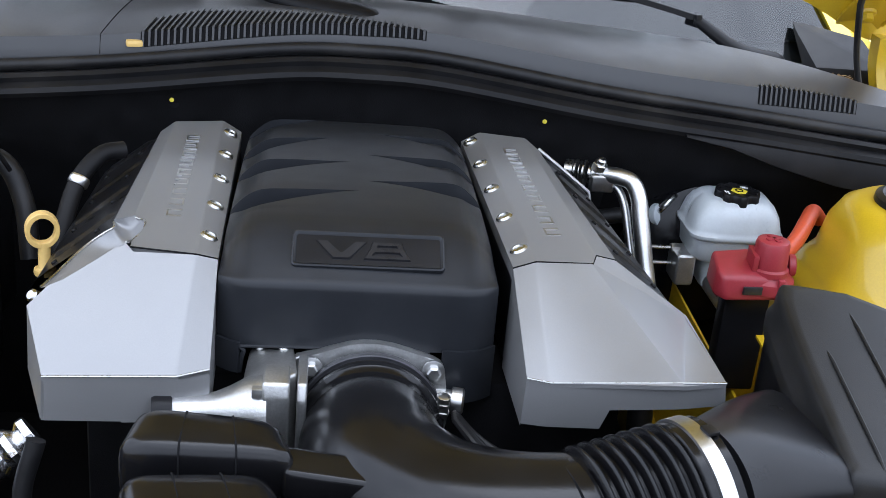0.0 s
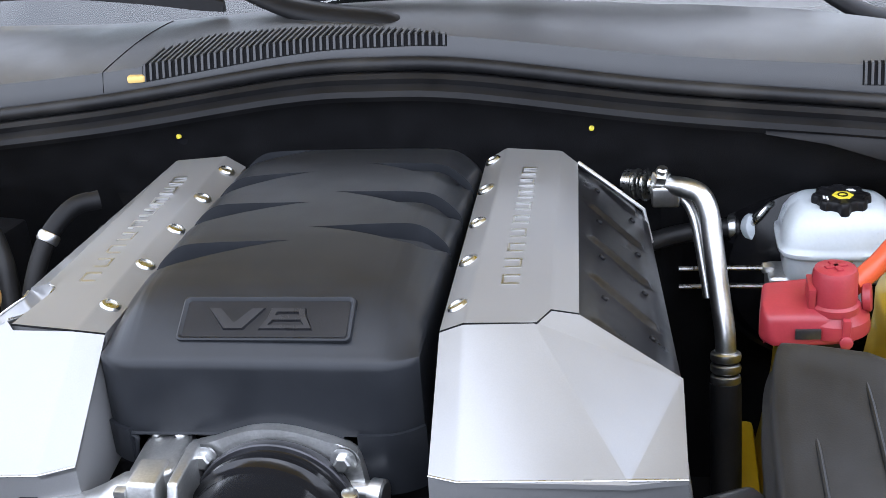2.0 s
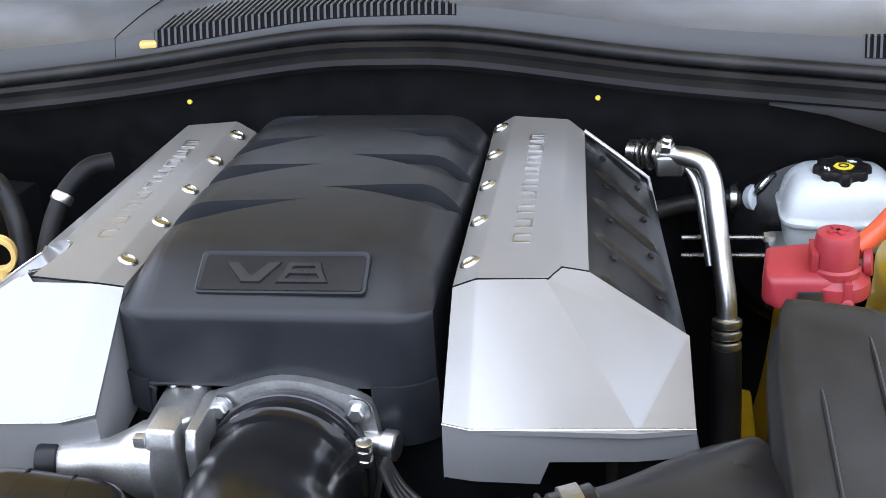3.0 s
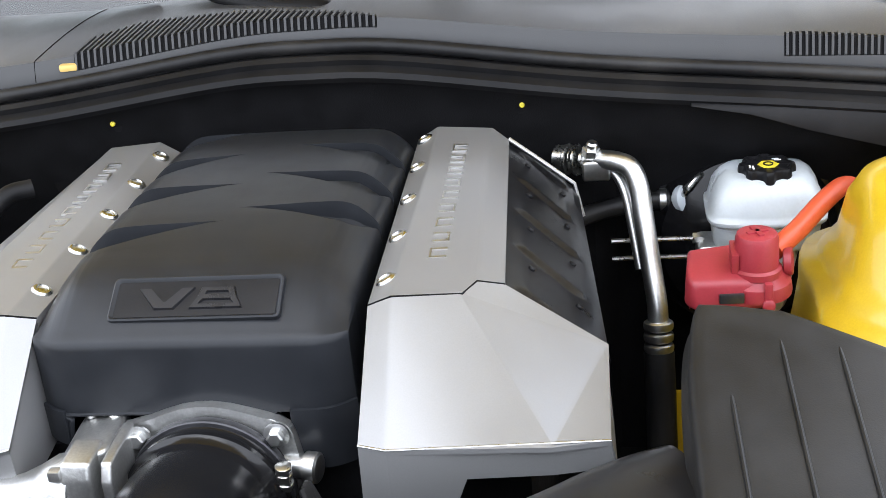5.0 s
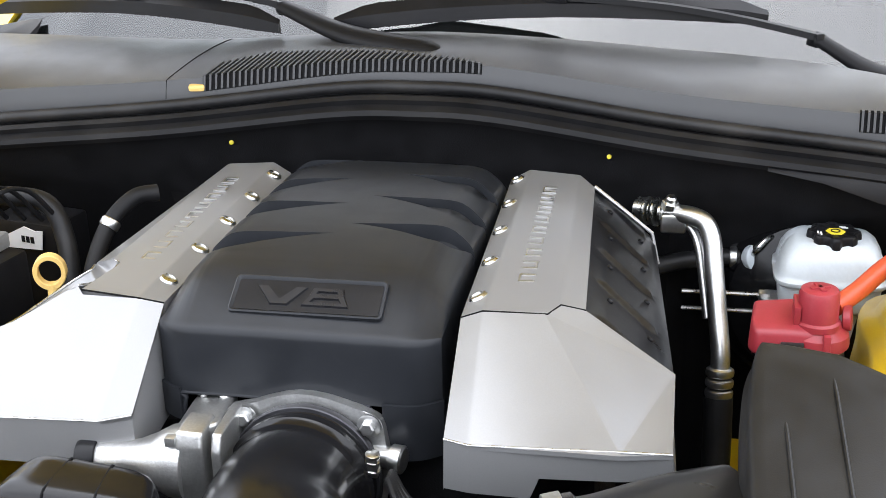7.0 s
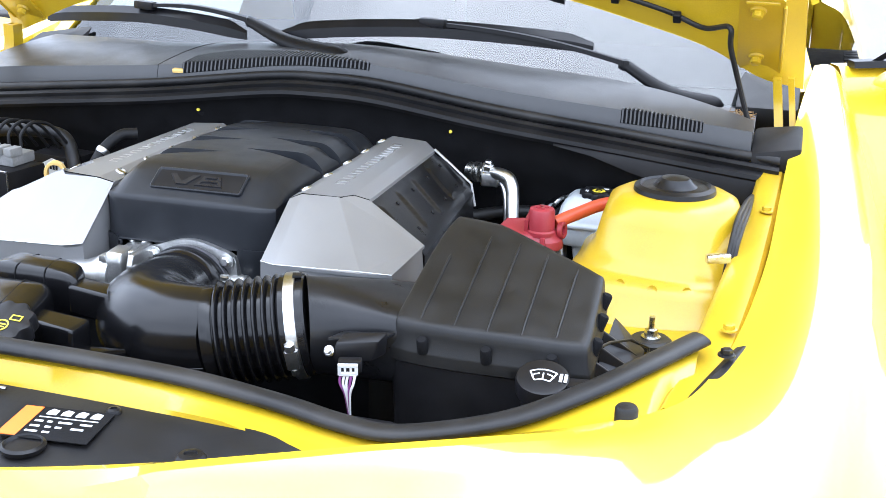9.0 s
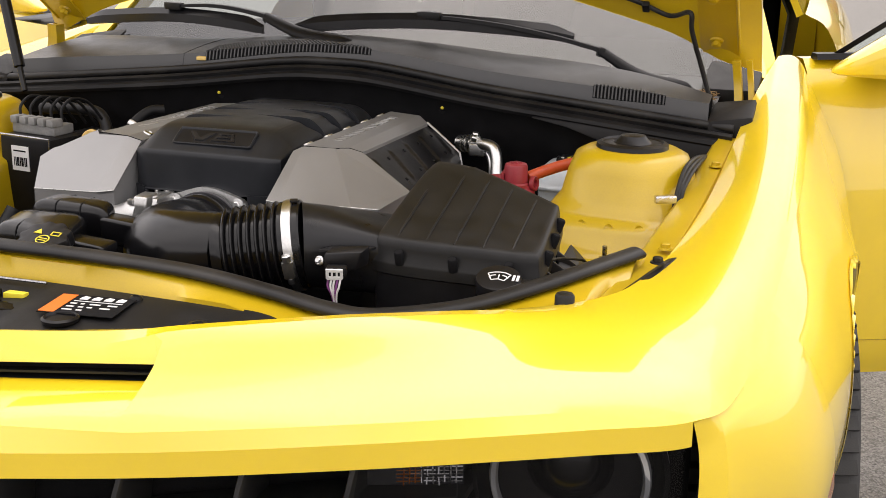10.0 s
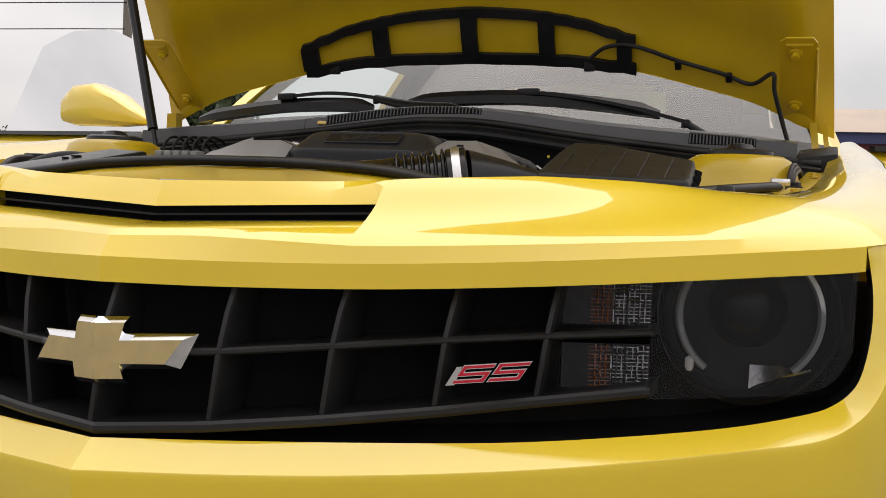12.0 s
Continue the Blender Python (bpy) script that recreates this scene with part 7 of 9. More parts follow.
    part("base_bracket", hull([(0.578, 0.57, 0.815), (0.578, 0.70, 0.830), (0.618, 0.690, 0.795), (0.622, 0.62, 0.790), (0.590, 0.57, 0.740), (0.600, 0.70, 0.76)], 0.003), M_BLACK, duct)
    part("bracket_edge", add_tube(bmesh.new(), [Vector(p) for p in ((0.580, 0.566, 0.842), (0.588, 0.600, 0.836), (0.604, 0.650, 0.822), (0.622, 0.690, 0.798), (0.624, 0.640, 0.790), (0.606, 0.590, 0.792), (0.596, 0.560, 0.770))], 0.0018, 8), M_BOX, duct)
    # sensor, its plug and wires
    part("sensor", hull([(x, y, z) for x, y, z in ((0.312, 0.468, 0.848), (0.356, 0.484, 0.850), (0.362, 0.500, 0.856), (0.316, 0.488, 0.854), (0.312, 0.466, 0.826), (0.350, 0.480, 0.828), (0.360, 0.50, 0.83), (0.316, 0.49, 0.83))], 0.002, 2), M_BLACK, duct)
    part("sensor_plate", hull([(x, y, z) for x, y in ((0.302, 0.474), (0.358, 0.490), (0.366, 0.512), (0.312, 0.498)) for z in (0.848, 0.8515)], 0.001), M_BLACK_GRAIN, duct)
    part("sensor_plug", box((0.3345, 0.4560, 0.8320), (0.0250, 0.014, 0.013), 18, 0.002), M_BLACK, duct)
    bm = bmesh.new()
    pm = axes_at((0.3350, 0.4478, 0.8300), (1, 0.32, 0), (0, -0.25, 1))
    for x, y, w, h in ((0, 0.0058, 0.021, 0.0035), (-0.0088, 0.0, 0.0035, 0.011), (0.0088, 0.0, 0.0035, 0.011), (-0.0030, 0.002, 0.0022, 0.007), (0.0030, 0.002, 0.0022, 0.007), (0, -0.0048, 0.019, 0.0035)):
        add_slab(bm, [(x - w / 2, y - h / 2), (x + w / 2, y - h / 2), (x + w / 2, y + h / 2), (x - w / 2, y + h / 2)], 0.003, pm)
    part("plug_lock", bm, M_WHITE, duct, "white locking clip of the plug")
    for k, mt in enumerate((M_WIRE_PURPLE, M_WHITE, M_WHITE, M_WIRE_PURPLE, M_WHITE)):
        x = 0.3270 + 0.0038 * k
        part("wire", tube([(x, 0.4500, 0.8240), (x - 0.001, 0.447, 0.814), (0.334 + 0.0014 * (k - 2), 0.449, 0.800), (0.333, 0.46, 0.765)], 0.0014, 8, 18), mt, duct)
    bm = turned([(0.0060, -0.001), (0.0060, 0.002), (0.0045, 0.003)], (0.3060, 0.4690, 0.8385), (-0.1, -0.9, 0.35), 20)
    add_turned(bm, [(0.0040, 0.002), (0.0040, 0.006), (0.003, 0.007), (0.001, 0.007)], (0.3060, 0.4690, 0.8385), (-0.1, -0.9, 0.35), 6)
    part("sensor_screw", bm, M_PIPE, duct, "", 25)
    # resonator boxes with pillow-shaped lids
    for q, zz in (([(-0.158, 0.432), (-0.180, 0.530), (-0.070, 0.536), (-0.038, 0.425)], 0.851), ([(-0.186, 0.552), (-0.176, 0.612), (-0.066, 0.596), (-0.050, 0.546)], 0.855)):
        c = [Vector((x, y, zz)) for x, y in q]

        def on(u, v, c=c):
            return c[0].lerp(c[3], u).lerp(c[1].lerp(c[2], u), v)
        rows = []
        for grow, drop in ((0.10, -0.002), (0.55, -0.001), (0.80, 0.001), (0.92, 0.005), (0.98, 0.011), (1.0, 0.019), (1.0, 0.034), (0.97, 0.060)):
            ring = []
            for a in np.linspace(0, 2 * math.pi, 72, endpoint=False):
                ca, sa = math.cos(a), math.sin(a)
                k = (abs(ca) ** 6 + abs(sa) ** 6) ** (-1 / 6)
                u, v = 0.5 + 0.5 * ca * k * grow, 0.5 + 0.5 * sa * k * grow
                ring.append(on(u, v) - Vector((0, 0, drop)))
            rows.append(ring)
        reso = part("resonator", add_grid(bmesh.new(), rows, True, True), M_BLACK_GLOSS, duct, "rounded black resonator box", 60)
        # thin dark tubes drawn as the shaded grooves across the lid
        for u in (0.35, 0.66):
            e = [on(u, v) - Vector((0, 0, h)) for v, h in ((-0.002, 0.034), (-0.002, 0.020), (0.012, 0.0085), (0.05, 0.0028), (0.12, 0.0), (0.30, -0.0008), (0.7, -0.0008), (0.88, 0.0), (0.95, 0.003), (1.0, 0.012))]
            part("resonator_groove_shade", add_tube(bmesh.new(), e, 0.0008, 8), M_DARK, reso)
    for y, z, w in ((0.470, 0.822, 0.020), (0.560, 0.830, 0.018)):
        part("resonator_neck", hull([Vector((x, y + dy - 0.20 * (x + 0.06), z + dz)) for x in (-0.062, 0.012) for dy in (-w, w) for dz in (-0.026, 0.012)], 0.006, 3), M_BLACK_GLOSS, duct, angle=60)
    part("neck_ledge", hull([(x, y, z) for x, y in ((-0.075, 0.425), (0.020, 0.440), (0.060, 0.470), (-0.06, 0.452)) for z in (0.790, 0.806)], 0.003, 2), M_BLACK_GLOSS, duct)
    return duct


def build_coolant_cap():
    cap = thing("coolant_tank", (-0.046, 0.395, 0.78), "coolant filler with a black lobed cap and yellow print", "coolant tank")
    c = Vector((-0.046, 0.395, 0.852))
    n = Vector((0.05, -0.35, 1)).normalized()
    turn = Vector((0, 0, 1)).rotation_difference(n).to_matrix()
    rows = []
    for h, s in ((-0.02, 0.9), (-0.016, 1.0), (-0.002, 1.0), (0.002, 0.95), (0.003, 0.7)):
        rows.append([c + turn @ Vector((math.cos(a) * s * (0.034 + 0.0022 * math.cos(10 * a)), math.sin(a) * s * (0.034 + 0.0022 * math.cos(10 * a)), h)) for a in np.linspace(0, 2 * math.pi, 80, endpoint=False)])
    part("lid", add_grid(bmesh.new(), rows, True, True), M_BLACK, cap)
    part("neck", turned([(0.026, -0.06), (0.026, 0.0)], c - n * 0.018, n, 24), M_BLACK, cap)
    m = axes_at(c + n * 0.0034, turn @ Vector((1, 0, 0)), turn @ Vector((0, 1, 0)))
    bm = bmesh.new()
    rows = []
    for a in np.linspace(0, 2 * math.pi, 33):
        rows.append([m @ Vector((0.004 + r * math.cos(a), -0.008 + r * math.sin(a), z)) for r, z in ((0.0075, 0), (0.0092, 0), (0.0092, 0.0006), (0.0075, 0.0006))])
    add_grid(bm, rows, True)
    for x, y, w, h in ((0.004, -0.006, 0.011, 0.0016), (0.004, -0.010, 0.011, 0.0016), (0.015, 0.010, 0.013, 0.0014), (0.015, 0.003, 0.013, 0.0014), (0.009, 0.0065, 0.0014, 0.008), (0.021, 0.0065, 0.0014, 0.008)):
        add_slab(bm, [(x - w / 2, y - h / 2), (x + w / 2, y - h / 2), (x + w / 2, y + h / 2), (x - w / 2, y + h / 2)], 0.0006, m)
    add_slab(bm, [(-0.016, 0.003), (-0.004, 0.003), (-0.010, 0.013)], 0.0006, m)
    part("print", bm, M_YELLOW_PRINT, cap, "yellow warning print")


def build_brakes():
    tank = thing("brake_fluid_tank", (0.476, 1.19, 0.74), "milky white brake fluid tank with a black screw cap", "fluid tank")
    rows = []
    for z, wx, wy, p in ((0.720, 0.030, 0.024, 5), (0.758, 0.036, 0.028, 5), (0.762, 0.050, 0.040, 5), (0.768, 0.054, 0.046, 5), (0.792, 0.056, 0.048, 5), (0.7945, 0.060, 0.052, 5), (0.7965, 0.0615, 0.0535, 5), (0.8000, 0.0615, 0.0535, 5), (0.8020, 0.0590, 0.0515, 5), (0.8060, 0.0580, 0.0505, 5), (0.8220, 0.0545, 0.0465, 4.5), (0.8320, 0.0490, 0.0410, 4), (0.8385, 0.0420, 0.0345, 3.5), (0.8405, 0.0350, 0.028, 3), (0.8410, 0.015, 0.012, 2)):
        ring = []
        for a in np.linspace(0, 2 * math.pi, 72, endpoint=False):
            c, s = math.cos(a), math.sin(a)
            k = (abs(c) ** p + abs(s) ** p) ** (-1 / p)
            # moulded flutes in the shoulder
            flute = 1 - 0.035 * max(0.0, math.cos(6 * a + 0.6)) ** 3 * (1 if 0.80 < z < 0.84 else 0)
            ring.append((0.476 + c * k * wx * flute + 0.02 * (s * k * wy), 1.192 + s * k * wy * flute, z))
        rows.append(ring)
    part("tank", add_grid(bmesh.new(), rows, True, True), M_WHITE_TANK, tank, "milky white plastic tank", 50)
    c = Vector((0.4765, 1.184, 0.8400))
    rows = []
    lobe = lambda a: 0.0275 + 0.0020 * math.tanh(2.2 * math.cos(8 * a))
    for h, s in ((-0.012, 1.0), (0.002, 1.0), (0.0065, 0.985), (0.0085, 0.95), (0.0092, 0.88), (0.0082, 0.82), (0.0080, 0.1)):
        rows.append([c + Vector((math.cos(a) * s * lobe(a), math.sin(a) * s * lobe(a), h)) for a in np.linspace(0, 2 * math.pi, 96, endpoint=False)])
    cap = part("cap", add_grid(bmesh.new(), rows, True, True), M_BLACK, tank, "black knurled cap with yellow print", 30)
    part("cap_print", turned([(0.0108, 0), (0.0108, 0.0007), (0.001, 0.0008)], c + Vector((0.001, -0.002, 0.0079)), (0, 0, 1), 6), M_YELLOW_PRINT, cap)
    part("cap_symbol", turned([(0.0052, 0.0), (0.0052, 0.0013), (0.0040, 0.0013), (0.0040, 0.0)], c + Vector((0.001, -0.002, 0.0083)), (0, 0, 1), 24), M_BLACK, cap)
    for x, y, w, h in ((-0.0150, -0.010, 0.002, 0.009), (-0.0180, -0.007, 0.002, 0.007), (0.010, 0.0130, 0.007, 0.002), (0.012, 0.0100, 0.007, 0.002)):
        part("cap_mark", box(c + Vector((x, y, 0.0083)), (w, h, 0.0008)), M_WHITE, cap)
    booster = thing("brake_booster", (0.47, 1.27, 0.64), "round black brake booster on the firewall behind the tank", "brake booster")
    prof = [(0.02, 0.050), (0.070, 0.044), (0.092, 0.034), (0.100, 0.020), (0.1035, 0.014), (0.1085, 0.012), (0.1100, 0.006), (0.1085, 0.0), (0.1040, -0.004), (0.1030, -0.03)]
    part("drum", turned(prof, (0.462, 1.262, 0.736), (0, -1, 0.14), 64), M_BLACK_GLOSS, booster, "black pressed drum with a rolled rim")
    part("drum_clip", box((0.470, 1.250, 0.8475), (0.020, 0.006, 0.018), 0, 0.002), M_PIPE, booster, "small steel tab")
    part("master_cylinder", turned([(0.020, 0), (0.022, 0.004), (0.022, 0.12), (0.017, 0.13)], (0.470, 1.24, 0.725), (0, -1, 0.02), 24), M_ALU, booster, "cast aluminium cylinder")
    part("cylinder_lug", hull([(x, y, z) for x in (0.405, 0.430) for y in (1.155, 1.20) for z in (0.726, 0.768)], 0.006, 3), M_ALU, booster)
    for z, x in ((0.7690, 0.404), (0.7480, 0.408)):
        part("brake_pipe", tube([(0.315, 1.17, z + 0.003), (0.36, 1.176, z + 0.001), (x, 1.178, z)], 0.0026, 8, 12), M_STEEL, booster)
        part("pipe_nut", turned([(0.003, -0.004), (0.0062, -0.003), (0.0062, 0.006), (0.0045, 0.009)], (x, 1.178, z), (1, 0, 0), 6), M_PIPE, booster, "zinc pipe nut")
    # check valve, its clip and the vacuum hose
    part("check_valve", turned([(0.0085, -0.016), (0.0085, -0.002), (0.0165, 0.0), (0.0175, 0.004), (0.0165, 0.010), (0.010, 0.013), (0.002, 0.013)], (0.396, 1.245, 0.786), (0.55, -0.75, 0.35), 28), M_WHITE_TANK, booster, "grey plastic valve")
    part("hose_clip", turned([(0.0115, -0.004), (0.0130, -0.003), (0.0130, 0.004), (0.0115, 0.005)], (0.374, 1.252, 0.783), (1, -0.05, 0.05), 24), M_PIPE, booster, "spring clip")
    part("vacuum_hose", tube([(0.384, 1.250, 0.784), (0.36, 1.25, 0.783), (0.31, 1.235, 0.781), (0.26, 1.21, 0.775)], 0.0105, 16, 20), M_RUBBER, booster)
    part("vacuum_elbow", tube([(0.394, 1.236, 0.792), (0.400, 1.228, 0.806), (0.412, 1.236, 0.816), (0.424, 1.25, 0.812)], 0.0035, 10, 20), M_STEEL, booster)


def build_terminal():
    post = thing("jump_terminal", (0.42, 0.95, 0.70), "red plastic jump-start terminal cover with an orange-red cable", "battery terminal")
    part("bracket", hull([(x, y, z) for x in (0.395, 0.445) for y in (0.940, 0.965) for z in (0.70, 0.828)], 0.004), M_BLACK, post, "black bracket")
    base = part("base", hull([(x, y, z) for x, y, z in ((0.376, 0.932, 0.852), (0.380, 0.968, 0.856), (0.425, 0.975, 0.858), (0.436, 0.922, 0.846), (0.380, 0.918, 0.846), (0.374, 0.926, 0.822), (0.378, 0.968, 0.822), (0.440, 0.978, 0.822), (0.446, 0.920, 0.820), (0.384, 0.914, 0.820))], 0.005, 4), M_RED, post, "", 40)
    part("foot", turned([(0.030, 0), (0.0305, 0.003), (0.0290, 0.012), (0.0225, 0.018), (0.0215, 0.022)], (0.4370, 0.945, 0.826), (0, 0, 1), 40), M_RED, base)
    cap = part("cap", turned([(0.0215, -0.004), (0.0215, 0.002), (0.0190, 0.004), (0.0183, 0.029), (0.0168, 0.033), (0.0140, 0.0342), (0.002, 0.0342)], (0.4360, 0.9425, 0.8480), (0, 0, 1), 44), M_RED, post, "round red cap with a plus sign")
    bm = box((0.436, 0.9425, 0.8828), (0.019, 0.0050, 0.0022), 20, 0.0006)
    add_box(bm, (0.436, 0.9425, 0.8828), (0.0050, 0.019, 0.0022), 20, 0.0006)
    part("plus_sign", bm, M_RED_DEEP, cap)
    part("clip", hull([(x, y, z) for x in (0.440, 0.447) for y in (0.914, 0.920) for z in (0.816, 0.846)], 0.0015), M_RED, post)
    part("clip_knob", turned([(0.0055, 0), (0.0055, 0.004), (0.004, 0.005)], (0.4435, 0.916, 0.826), (0, -1, 0.1), 14), M_RED, post)
    part("hinge_tab", hull([(x, y, z) for x, y, z in ((0.414, 0.930, 0.848), (0.420, 0.930, 0.848), (0.414, 0.954, 0.848), (0.420, 0.954, 0.848), (0.414, 0.930, 0.866), (0.420, 0.930, 0.866), (0.414, 0.954, 0.870), (0.420, 0.954, 0.870))], 0.001), M_RED, post)
    part("hinge_ring", turned([(0.0105, -0.004), (0.0120, -0.003), (0.0120, 0.003), (0.0105, 0.004), (0.0065, 0.003), (0.0065, -0.003)], (0.4640, 0.950, 0.850), (1, -0.2, 0.1), 24), M_RED, post)
    part("tag", box((0.4130, 0.9155, 0.833), (0.021, 0.003, 0.009), 2, 0.001), M_STEEL_DARK, post, "small grey tag")
    part("cable", tube([(0.452, 0.955, 0.858), (0.476, 0.980, 0.866), (0.506, 1.030, 0.870), (0.535, 1.085, 0.862), (0.560, 1.12, 0.84)], 0.0092, 18, 30), M_ORANGE, post, "thick orange-red cable")


def build_ac_line():
    line = thing("refrigerant_line", (0.34, 1.15, 0.60), "bent bare aluminium refrigerant pipe with a black hose", "pipe")
    path = [(0.292, 1.196, 0.8560), (0.308, 1.186, 0.8590), (0.324, 1.176, 0.8600), (0.337, 1.168, 0.8555), (0.3445, 1.158, 0.8400), (0.3480, 1.146, 0.8150), (0.3540, 1.122, 0.7700), (0.3590, 1.102, 0.7350), (0.3600, 1.094, 0.7130)]
    part("pipe", tube(path, 0.0105, 22, 70), M_PIPE, line, "bare aluminium pipe")
    part("second_pipe", tube([(0.312, 1.190, 0.846), (0.322, 1.183, 0.843), (0.331, 1.172, 0.826), (0.338, 1.155, 0.790), (0.344, 1.135, 0.755)], 0.0052, 14, 40), M_PIPE, line)
    along = Vector((0.90, -0.42, 0.06)).normalized()
    start = Vector((0.2600, 1.2100, 0.8535))
    bm = bmesh.new()
    for f, r, w in ((0.0, 0.0150, 0.012), (0.012, 0.0165, 0.004), (0.018, 0.0150, 0.003), (0.023, 0.0172, 0.004), (0.030, 0.0130, 0.005)):
        add_turned(bm, [(r - 0.003, 0), (r, 0.001), (r, w - 0.001), (r - 0.003, w)], start + along * f, along, 24)
    part("fitting", bm, M_STEEL, line, "stacked steel fitting", 30)
    bm = turned([(0.0095, 0), (0.0095, 0.010), (0.0080, 0.011)], (0.2960, 1.188, 0.8640), (0.15, -0.35, 1), 6)
    add_turned(bm, [(0.006, 0.008), (0.006, 0.016), (0.004, 0.018)], (0.2960, 1.188, 0.8640), (0.15, -0.35, 1), 16)
    part("valve", bm, M_STEEL, line, "", 25)
    part("fitting_block", hull([(x, y, z) for x in (0.287, 0.316) for y in (1.176, 1.196) for z in (0.838, 0.860)], 0.004, 3), M_PIPE, line)
    down = Vector((0.0, -0.22, -1)).normalized()
    for k in range(3):
        part("crimp", turned([(0.0130, 0), (0.0150, 0.0015), (0.0156, 0.005), (0.0150, 0.0085), (0.0130, 0.010)], Vector((0.360, 1.094, 0.716)) + down * (0.0118 * k), down, 24), M_PIPE, line, "crimped sleeve")
    part("hose", tube([(0.360, 1.087, 0.684), (0.361, 1.070, 0.62), (0.360, 1.05, 0.55), (0.35, 1.02, 0.45)], 0.0158, 18, 20), M_RUBBER, line, "black rubber hose")


M_SIGN = material("grey_edged_black", (0.014, 0.014, 0.016), 0.30, 0.0, 0.0, 30.0, 0.1, 0.05, 900.0, spec=0.30)
M_RED_DEEP = material("deep_red_plastic", (0.27, 0.02, 0.03), 0.45, 0.0, 0.0, 30.0, 0.1)
M_WIRE_PURPLE = plain("purple_wire", (0.2, 0.05, 0.2), 0.5)
build_bay()
build_engine()
build_intake()
build_coolant_cap()
build_brakes()
build_terminal()
build_ac_line()


# ---- wipers, boxes, hoses and small fittings of the bay ----
def build_wiper(pivot, bend, joint, tip, blade, name_side):
    """A wiper: cast arm from its pivot over a joint to the blade's clip, and the blade with its rubber."""
    wiper = thing("wiper", pivot, "black wiper arm and blade resting on the windscreen", "wiper", "wipers")
    pts = spline([pivot, bend, joint], 25)
    rows = []
    for i, p in enumerate(pts):
        f = i / 24
        w = interp(f, (0, 0.05, 0.12, 0.3, 0.6, 1), (0.008, 0.019, 0.022, 0.021, 0.017, 0.013))
        h = interp(f, (0, 0.05, 0.12, 0.3, 0.6, 1), (0.006, 0.013, 0.016, 0.015, 0.013, 0.011))
        q = Vector(p)
        side = Vector((0.25, 1, 0.2)).normalized()
        up = Vector((0, -0.2, 1))
        rows.append([q + side * (w * math.cos(a)) + up * (h * math.sin(a) * (1.0 if math.sin(a) > 0 else 0.5)) for a in np.linspace(0, 2 * math.pi, 14, endpoint=False)])
    part("arm_base", add_grid(bmesh.new(), rows, True, True), M_WIPER, wiper, "smooth black arm base", 60)
    part("joint", box(Vector(joint), (0.012, 0.022, 0.018), 30, 0.002), M_BLACK, wiper)
    a, b = Vector(joint), Vector(tip)
    rows = []
    for f in np.linspace(0, 1, 10):
        q = a.lerp(b, f) + Vector((0, 0, 0.010 * math.sin(math.pi * f)))
        w, h = 0.010 - 0.003 * f, 0.008 - 0.002 * f
        rows.append([q + Vector((0, -w, 0)), q + Vector((0, -w * 0.8, h)), q + Vector((0, w * 0.8, h)), q + Vector((0, w, 0))])
    part("arm", add_grid(bmesh.new(), rows, True, True), M_WIPER, wiper, angle=30)
    part("clip", box(b + Vector((0, 0.0, 0.004)), (0.05, 0.016, 0.016), name_side, 0.004), M_BLACK, wiper)
    bl = spline(blade, 30)
    rows = []
    for i, p in enumerate(bl):
        f = i / 29
        s = min(1.0, f * 8 + 0.35, (1 - f) * 8 + 0.35)
        q = Vector(p)
        rows.append([q + Vector((0, 0.016 * s, -0.012)), q + Vector((0, 0.004, -0.010)), q + Vector((0, -0.012 * s, -0.009)), q + Vector((0, -0.010 * s, 0.008 * s)), q + Vector((0, 0.004, 0.020 * s)), q + Vector((0, 0.013 * s, 0.014 * s)), q + Vector((0, 0.013 * s, -0.002))])
    part("blade", add_grid(bmesh.new(), rows, True, True), M_BLACK, wiper, "black rubber blade with a spoiler", 30)
    return wiper


